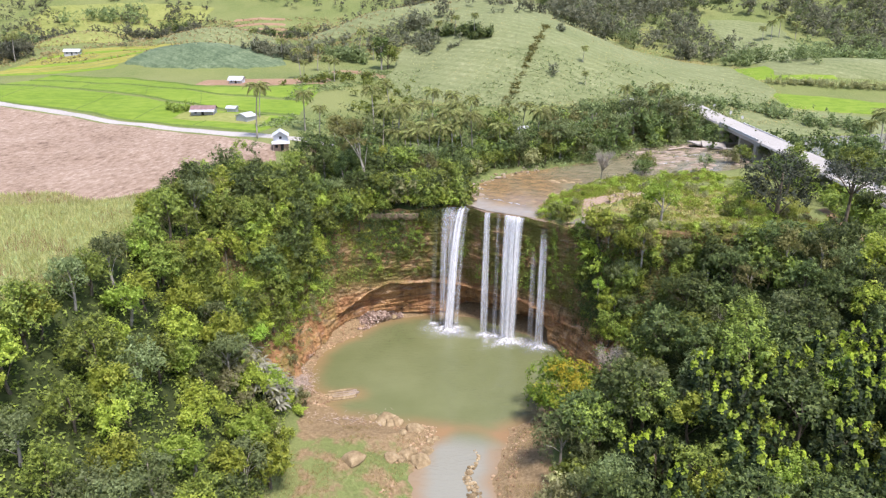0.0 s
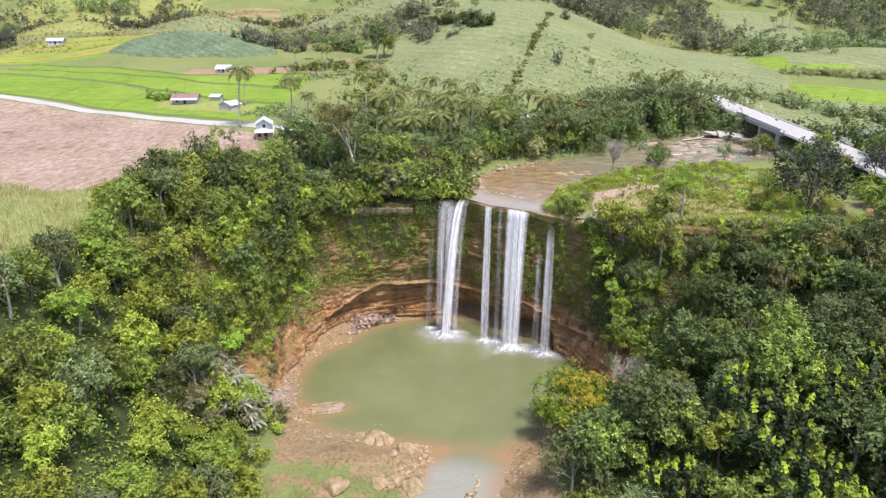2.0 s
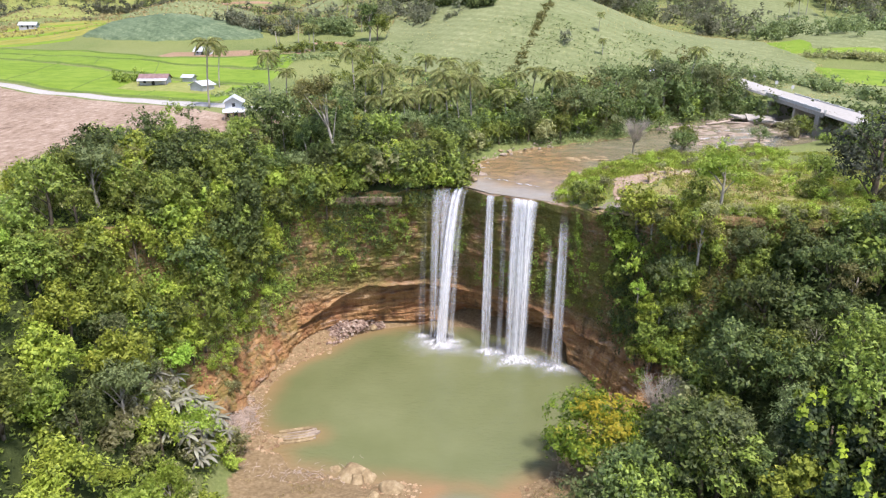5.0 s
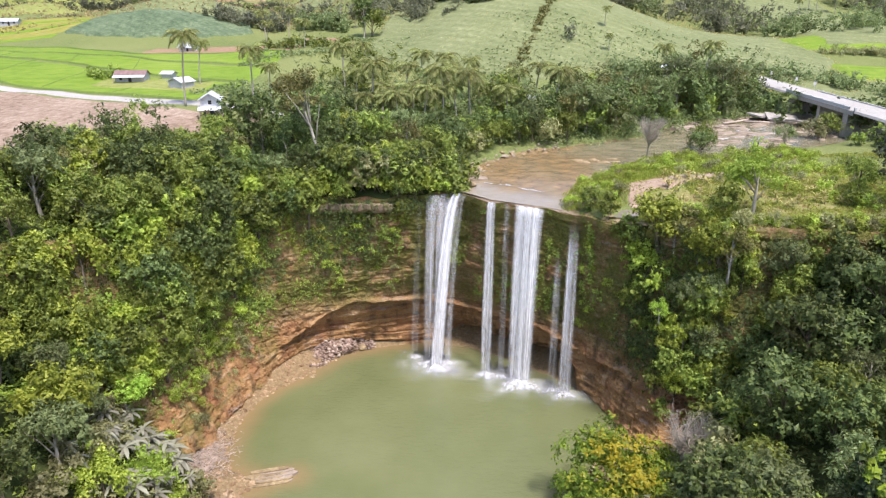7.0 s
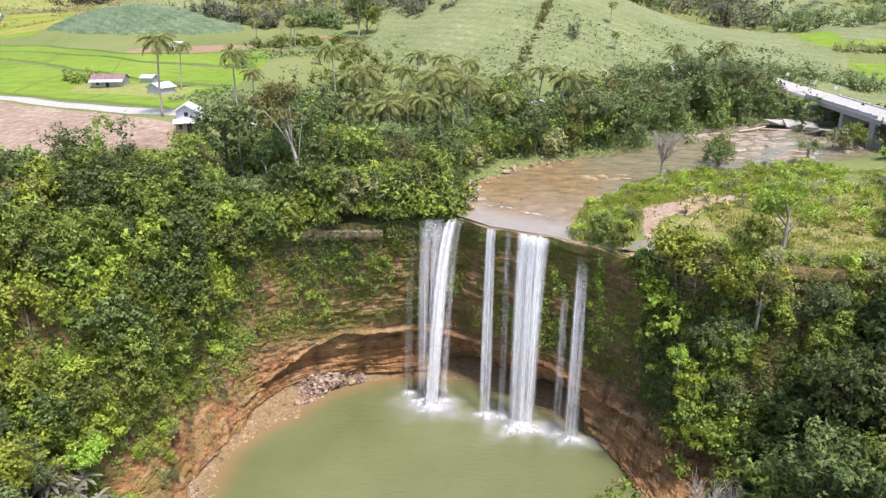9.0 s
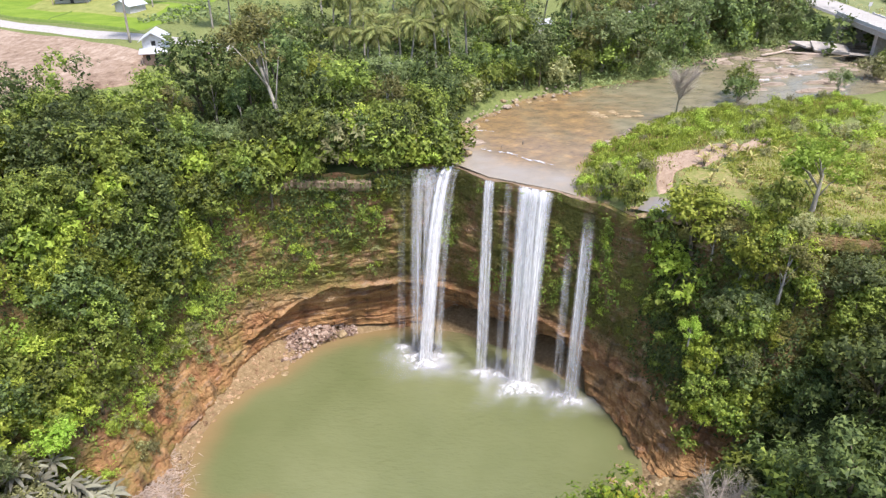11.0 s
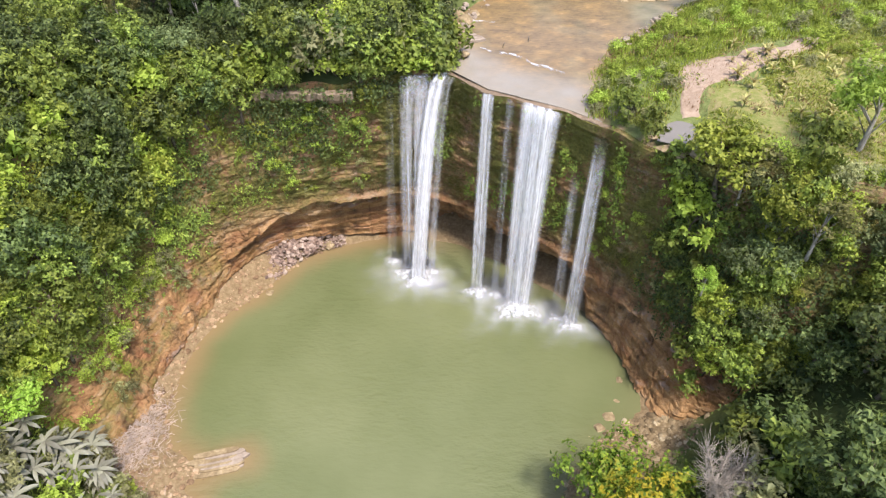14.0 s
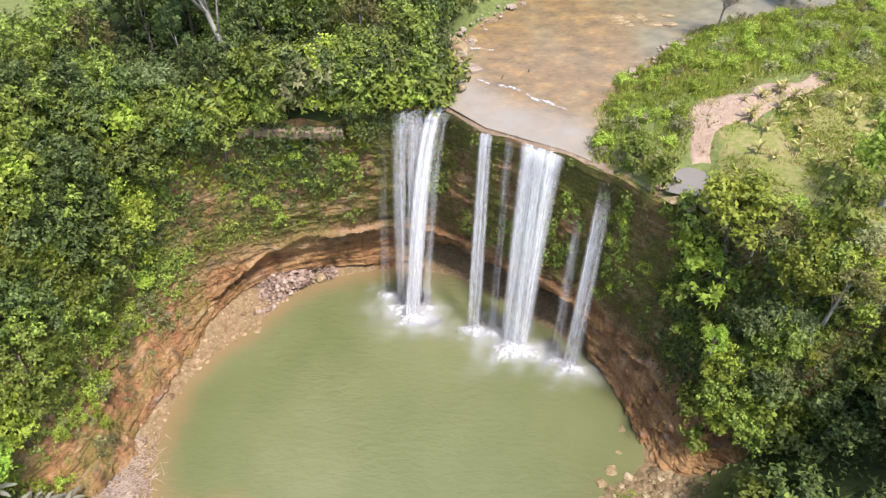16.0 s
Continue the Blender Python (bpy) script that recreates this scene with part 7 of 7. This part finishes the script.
def two_storey(x, y):
    """The gabled house by the road: block ground floor, white upper floor, a skirt roof between."""
    z = float(surface(x, y))
    top = thing("house", None, pose(x, y, z - 0.1, 0, 0, 12), "two-storey house with white gable and pale metal roofs", "house")
    w, d = 4.2, 5.0
    wall_with_holes(top, -w / 2, w / 2, -d / 2, -0.6, 2.3, [(-0.1, 0.8, 0.1, 2.0), (-1.6, -0.9, 0.9, 1.8)], WALL_BRICK)
    for sx in (-1, 1):
        slab_part("wall", top, min(sx * w / 2, sx * (w / 2 - 0.18)), max(sx * w / 2, sx * (w / 2 - 0.18)), -d / 2 + 0.18, d / 2, -0.6, 2.3, WALL_BRICK)
        slab_part("upper_wall", top, min(sx * 1.9, sx * 1.75), max(sx * 1.9, sx * 1.75), -d / 2 + 0.5, d / 2, 2.8, 4.4, WALL_WHITE)
    slab_part("wall", top, -w / 2 + 0.18, w / 2 - 0.18, d / 2 - 0.18, d / 2, -0.6, 4.4, WALL_BRICK)
    slab_part("upper_floor", top, -w / 2, w / 2, -d / 2 + 0.1, d / 2, 2.3, 2.8, WALL_WHITE)
    slab_part("door", top, -0.1, 0.8, -d / 2 + 0.12, -d / 2 + 0.17, 0.1, 2.0, DARK, "dark wooden door")
    slab_part("window", top, -1.6, -0.9, -d / 2 + 0.12, -d / 2 + 0.16, 0.9, 1.8, DARK, "dark window")
    y0 = -d / 2 + 0.35
    v = [(-1.75, y0, 2.8), (1.75, y0, 2.8), (1.75, y0, 4.4), (0, y0, 5.5), (-1.75, y0, 4.4)]
    v = v + [(a, b + 0.14, c) for a, b, c in v]
    part("gable", mesh_from("gable", v, [(0, 1, 2, 3, 4), (9, 8, 7, 6, 5)] + [(k, k + 5, (k + 1) % 5 + 5, (k + 1) % 5) for k in range(5)], WALL_WHITE), top)
    win = slab_part("window", top, -0.35, 0.35, y0 - 0.03, y0 - 0.005, 3.3, 4.1, DARK, "small dark attic window")
    slab_part("frame", win, -0.42, 0.42, y0 - 0.06, y0 - 0.035, 4.1, 4.18, POST_WHITE)
    gable_roof(top, 3.8, 5.0, 4.4, 1.15, 0.5, ROOF_PALE, "y")
    v = [(-2.5, -d / 2 - 1.1, 2.15), (2.5, -d / 2 - 1.1, 2.15), (2.5, y0 - 0.01, 2.85), (-2.5, y0 - 0.01, 2.85)]
    v = v + [(a, b, c + 0.08) for a, b, c in v]
    part("skirt_roof", mesh_from("skirt_roof", v, [(3, 2, 1, 0), (4, 5, 6, 7), (0, 1, 5, 4), (1, 2, 6, 5), (2, 3, 7, 6), (3, 0, 4, 7)], ROOF_PALE), top)
    for sx in (-2.2, 2.1):
        slab_part("post", top, sx, sx + 0.12, -d / 2 - 1.0, -d / 2 - 0.88, -0.5, 2.2, TIMBER)


two_storey(-47, 195)
patch("yard_grass", [(-96, 240), (-80, 233.5), (-60, 225)], [(-96, 252), (-80, 249), (-60, 241)], HILLYELLOW, "worn yellow-green yard round the farm houses", 0.55, 12, 30, 1.5)
house(-86.4, 247, 8.0, 5.0, 2.3, "long low house with a rusty ridge roof and pale eaves", ROOF_RUST, WALL_GREY, 6, 1.2, "x", True, 1, (1.6, 2.3, ROOF_PALE))
house(-68, 235, 4.8, 4.5, 2.2, "small grey hut with a pale metal gable roof", ROOF_PALE, WALL_GREY, -28, 1.0, "y", False, 0)
house(-77, 250, 3.2, 2.6, 1.8, "small outbuilding with a pale metal roof", ROOF_PALE, WALL_GREY, -10, 0.6, "x", False, 0)
house(-93, 313, 6.0, 4.0, 2.4, "white house with a pale roof on bare earth", ROOF_PALE, WALL_WHITE, -4, 1.0, "x", True, 1, (1.4, 2.3, ROOF_PALE))
house(-206, 391, 8.0, 4.0, 2.2, "long pale farm house at the foot of a hill", ROOF_PALE, WALL_GREY, 8, 1.2, "x", True, 2)
house(-22, 206, 4.0, 3.5, 2.2, "white shed half hidden under the trees", ROOF_PALE, WALL_WHITE, 20, 0.9, "x", False, 1)
house(-39, 199, 2.6, 3.0, 1.8, "rusty lean-to hut beside the house", ROOF_RUST, WALL_BRICK, 15, 0.5, "x", False, 0)
house(20, 236, 6.0, 4.5, 2.3, "rusty-roofed hut among the trees", ROOF_RUST, WALL_WHITE, -15, 1.0, "x", True, 1)
house(28, 241, 3.5, 3.0, 2.2, "small pale-roofed hut among the trees", ROOF_PALE, WALL_WHITE, 10, 0.8, "x", False, 1)
house(74, 273, 6.0, 5.0, 2.3, "hut with a bright metal roof by the road", ROOF_PALE, WALL_GREY, 30, 1.0, "x", True, 1)
for x, y in ((-232, 500), (-208, 494), (-180, 488)):
    house(x, y, 8, 5, 2.5, "distant pale-roofed farm house on the hill", ROOF_PALE, WALL_GREY, 5, 1.1, "x", True, 1)


# ---- bridge, road east of the river ----
EAST = [(104, 300, 43.5), (101.5, 270, 42.8), (101.5, 240, 42.3), (101, 206, 41.8), (101.5, 180, 41.0), (101, 152, 40.2), (100, 125, 39.4), (98, 95, 38.5)]


def build_bridge():
    t = np.linspace(0, len(EAST) - 1, 90)
    x, y, z = (np.interp(t, range(len(EAST)), [p[i] for p in EAST]) for i in range(3))
    ker = np.ones(9) / 9
    x, y, z = (np.convolve(np.pad(a, 4, "edge"), ker, "valid") for a in (x, y, z))
    dx, dy = np.gradient(x), np.gradient(y)
    ln = np.hypot(dx, dy)
    nx, ny = -dy / ln, dx / ln

    def strip(offs, name, mat, label, sel):
        rows = [np.stack([x[sel] + nx[sel] * o, y[sel] + ny[sel] * o, z[sel] + h], -1) for o, h in offs]
        v = np.stack(rows, 1).reshape(-1, 3)
        return mesh_from(name, v, grid_faces(sel.sum(), len(offs)), mat)
    every = np.ones(90, bool)
    thing("road_east", strip([(-4.5, -0.5), (-4.2, 0), (-1.5, 0.06), (1.5, 0.06), (4.2, 0), (4.5, -0.5)], "road_east", ROAD, "", every), label="pale concrete road crossing the river", category="road", kind="structure")
    for half in (y > 236, y < 207):
        g = [np.stack([x[half] + nx[half] * o, y[half] + ny[half] * o, np.where(abs(o) > 4, land(x[half] + nx[half] * o, y[half] + ny[half] * o) - 0.5, z[half] - 0.15)], -1) for o in (-10, -4.8, 4.8, 10)]
        me = mesh_from("embankment", np.stack(g, 1).reshape(-1, 3), grid_faces(half.sum(), 4), GROUND, True)
        point_attr(me, "shore", np.zeros(len(me.vertices)))
        point_attr(me, "wood", np.full(len(me.vertices), 1.0))
        thing("embankment", me, label="grassy embankment under the road", category="ground", kind="structure")
    top = thing("bridge", None, pose(101.3, 221, 0), "concrete road bridge with white posts over the river", "bridge")
    on = (y < 240) & (y > 203)
    me = strip([(-4.6, -0.08), (4.6, -0.08), (4.6, -1.1), (-4.6, -1.1), (-4.6, -0.08)], "deck", CONCRETE, "", on)
    me.transform(Matrix.Translation((-101.3, -221, 0)))
    part("deck", me, top)
    idx = np.flatnonzero(on)
    for o, high in ((-4.2, 0.62), (4.2, 0.28)):
        for k in range(idx[0], idx[-1] - 4, 4):
            seg = np.zeros(90, bool)
            seg[k:k + 5] = True
            me = strip([(o - 0.14, -0.1), (o - 0.14, high), (o + 0.14, high), (o + 0.14, -0.1), (o - 0.14, -0.1)], "parapet", POST_WHITE, "", seg)
            me.transform(Matrix.Translation((-101.3, -221, 0)))
            part("parapet", me, top, "pale concrete parapet block")
        for k in np.linspace(idx[0], idx[-1], 8).astype(int):
            px, py, pz = x[k] + nx[k] * o - 101.3, y[k] + ny[k] * o - 221, z[k]
            slab_part("post", top, px - 0.2, px + 0.2, py - 0.2, py + 0.2, pz - 0.1, pz + high + 0.16, POST_WHITE)
    for py in (13.5, -13.5):
        slab_part("abutment", top, -4.8, 4.8, py - 1.0, py + 1.0, 33.5, 40.9, CONCRETE)
    slab_part("pier", top, -4.0, 4.0, -0.6, 0.6, 33.0, 40.9, CONCRETE)
    return x, y, z, nx, ny


RX = build_bridge()


def road_sign(x, y, z):
    top = thing("road_sign", None, pose(x, y, z), "white roadside marker plate on a thin post", "sign", "markers along the road")
    part("post", mesh_from("post", *tube([(0, 0, -0.8), (0, 0, 1.5)], [0.05, 0.05], 6), POST_WHITE), top)
    part("plate", mesh_from("plate", *box(-0.4, 0.4, -0.06, -0.02, 1.3, 2.3), POST_WHITE), top)


for x, y, z in ((106.2, 268, 42.8), (106.2, 252, 42.5), (106.0, 241, 42.3), (105.8, 196, 41.2)):
    road_sign(x, y, z)


def log(x, y, turn, length, r, lift):
    z = float(np.interp(seg_dist(np.array(x), np.array(y), BED)[1], range(len(BED)), BED_Z))
    thing("fallen_log", mesh_from("fallen_log", *tube([(-length / 2, 0, 0), (0, 0.15, 0.05), (length / 2, 0, lift)], [r, r * 0.9, r * 0.6], 8), TIMBER, True), pose(x, y, z + r, 0, 0, turn), "pale stripped fallen log on river rocks", "log", "logs in the river bed")


log(80, 228, 25, 9, 0.3, 0.5)
log(86, 227, -20, 8, 0.28, 0.2)
log(76, 223, 8, 7, 0.2, 0.1)
r8 = random.Random(8)
for i in range(90):
    x, y = r8.uniform(60, 108), r8.uniform(199, 236)
    d, w = seg_dist(np.array(x), np.array(y), BED)
    zb = float(np.interp(w, range(len(BED)), BED_Z))
    ob = thing("rock_slab", SLABS[i % 5], Matrix.Translation((x, y, zb - 0.1)) @ Matrix.Rotation(r8.uniform(-0.4, 0.4), 4, "Z") @ Matrix.Diagonal((r8.uniform(1.6, 4.4), r8.uniform(0.8, 2.0), r8.uniform(0.6, 1.1), 1)), "pale flat rock slab in the river", "rock", "slabs in the river bed")
for x, y, a, b in ((92, 228, 14, -10), (95, 222, -8, 8), (89, 232, 5, 25)):
    v, f = box(-4, 4, -2.4, 2.4, -0.2, 0.2)
    thing("broken_slab", mesh_from("broken_slab", v, f, CONCRETE), pose(x, y, 36.6, a, 6, b), "broken tilted concrete slab in the river", "slab", "broken slabs under the bridge")


# white water on the river and its step above the lip
def foam_line(line, width, label, seed):
    n, m = 90, 6
    d = np.concatenate([[0], np.cumsum([math.dist(p[:2], q[:2]) for p, q in zip(line[:-1], line[1:])])])
    t = np.linspace(0, d[-1], n)
    x, y, z = (np.interp(t, d, [p[i] for p in line]) for i in range(3))
    w = width * (0.35 + 1.2 * fbm(t / 1.5, t * 0, seed))
    s = np.linspace(-0.5, 0.5, m)[None, :]
    gx, gy = x[:, None] + 0 * s, y[:, None] + w[:, None] * s + (fbm(t / 0.8, t * 0, seed + 2) - 0.5)[:, None]
    gz = z[:, None] + 0.22 + 0.12 * np.cos(s * math.pi)
    me = mesh_from("foam", np.stack([gx, gy, gz], -1).reshape(-1, 3), grid_faces(n, m), FOAM, True)
    body = 0.65 * np.cos(s * math.pi) * smooth(0.44, 0.66, fbm(t / 1.2, t * 0 + 5, seed + 4))[:, None]
    point_attr(me, "body", body.ravel())
    thing("foam", me, label=label, category="foam", kind="stuff")


foam_line([(10.5, 173.4, 32.75), (12.1, 172.4, 32.7), (15, 171.2, 32.7), (17.7, 168.7, 32.6), (20, 167.3, 32.6), (22.6, 165.4, 32.5)], 0.9, "white line of foam over a river step", 3)
foam_line([(9, 181, 33.2), (13, 180, 33.2)], 0.5, "white foam between river stones", 7)
foam_line([(66, 206, 34.8), (74, 208, 35.0), (84, 212, 35.3)], 1.6, "white rapids among the river slabs", 9)
foam_line([(70, 214, 35.0), (80, 217, 35.2), (90, 219, 35.5)], 1.4, "white rapids among the river slabs", 12)


def snag(x, y, lean):
    z = float(np.interp(seg_dist(np.array(x), np.array(y), BED)[1], range(len(BED)), BED_Z))
    thing("snag", mesh_from("snag", *tube([(0, 0, -0.6), (lean, 0, 0.3), (lean * 2.4, 0.1, 0.75)], [0.09, 0.07, 0.03], 6), BARK, True), pose(x, y, z), "dark snagged branch stuck in the river", "branch")


for i, (x, y, a, b, c, turn) in enumerate(((9.0, 175.9, 2.3, 1.3, 0.9, -0.2), (5.4, 169.4, 1.5, 1.1, 1.0, 0.9), (8.4, 179.6, 1.0, 0.8, 1.0, 0.3), (7.0, 180.6, 1.2, 0.9, 1.1, 0.8), (9.7, 182.6, 1.1, 0.8, 1.0, 1.4), (8.2, 171.0, 0.9, 0.6, 0.8, 0.7), (7.4, 177.8, 1.1, 0.9, 1.0, 0.1))):
    thing("bank_rock", (ROCKS if i in (1, 3, 5) else SLABS)[i % 5], Matrix.Translation((x, y, 33.2)) @ Matrix.Rotation(turn, 4, "Z") @ Matrix.Diagonal((a, b, c, 1)), "pale worn rock on the river bank" if i else "broad pale rock slab on the river bank", "rock", "rocks on the river bank")
rs = random.Random(40)
for i in range(14):
    x, y = rs.uniform(31, 39), rs.uniform(187, 190.5)
    thing("shoal_rock", ROCKS[i % 5], Matrix.Translation((x, y, float(np.interp(x, (27, 40), (33.5, 33.8))) + 0.02)) @ Matrix.Rotation(rs.uniform(-0.5, 0.5), 4, "Z") @ Matrix.Diagonal((rs.uniform(0.5, 1.4), rs.uniform(0.3, 0.6), 0.3, 1)), "low golden rock showing in the shallow river", "rock", "rocks in the shallows")
snag(13.5, 173.5, 0.15)
snag(17.2, 175.0, 0.02)
# small pool of rain water on the cliff top
PUDDLE = plain("muddy_still_water", (0.20, 0.175, 0.14), 0.1, 0.5, 0, 0.08, 0.4)
corner = [(29.5, 150.3), (30.4, 152.4), (31.4, 154.4), (32.3, 155.5), (34.0, 155.6), (35.8, 155.2), (35.2, 153.5), (34.0, 151.4), (32.8, 149.4), (31.2, 149.6)]
v = [(a, b, 33.12) for a, b in corner]
thing("water_puddle", mesh_from("water_puddle", v, [tuple(range(len(v)))], PUDDLE), label="small still grey pool on the cliff top", category="water", kind="structure")
for i, (a, b, r) in enumerate(((30.2, 149.0, 0.7), (31.6, 148.0, 0.6), (33.4, 147.8, 0.8), (29.4, 151.2, 0.5))):
    thing("rim_rock", ROCKS[i % 5], Matrix.Translation((a, b, 33.0)) @ Matrix.Rotation(i * 1.1, 4, "Z") @ Matrix.Diagonal((r * 1.6, r, r * 0.5, 1)), "flat worn rock beside the small pool", "rock", "rocks round the small pool")
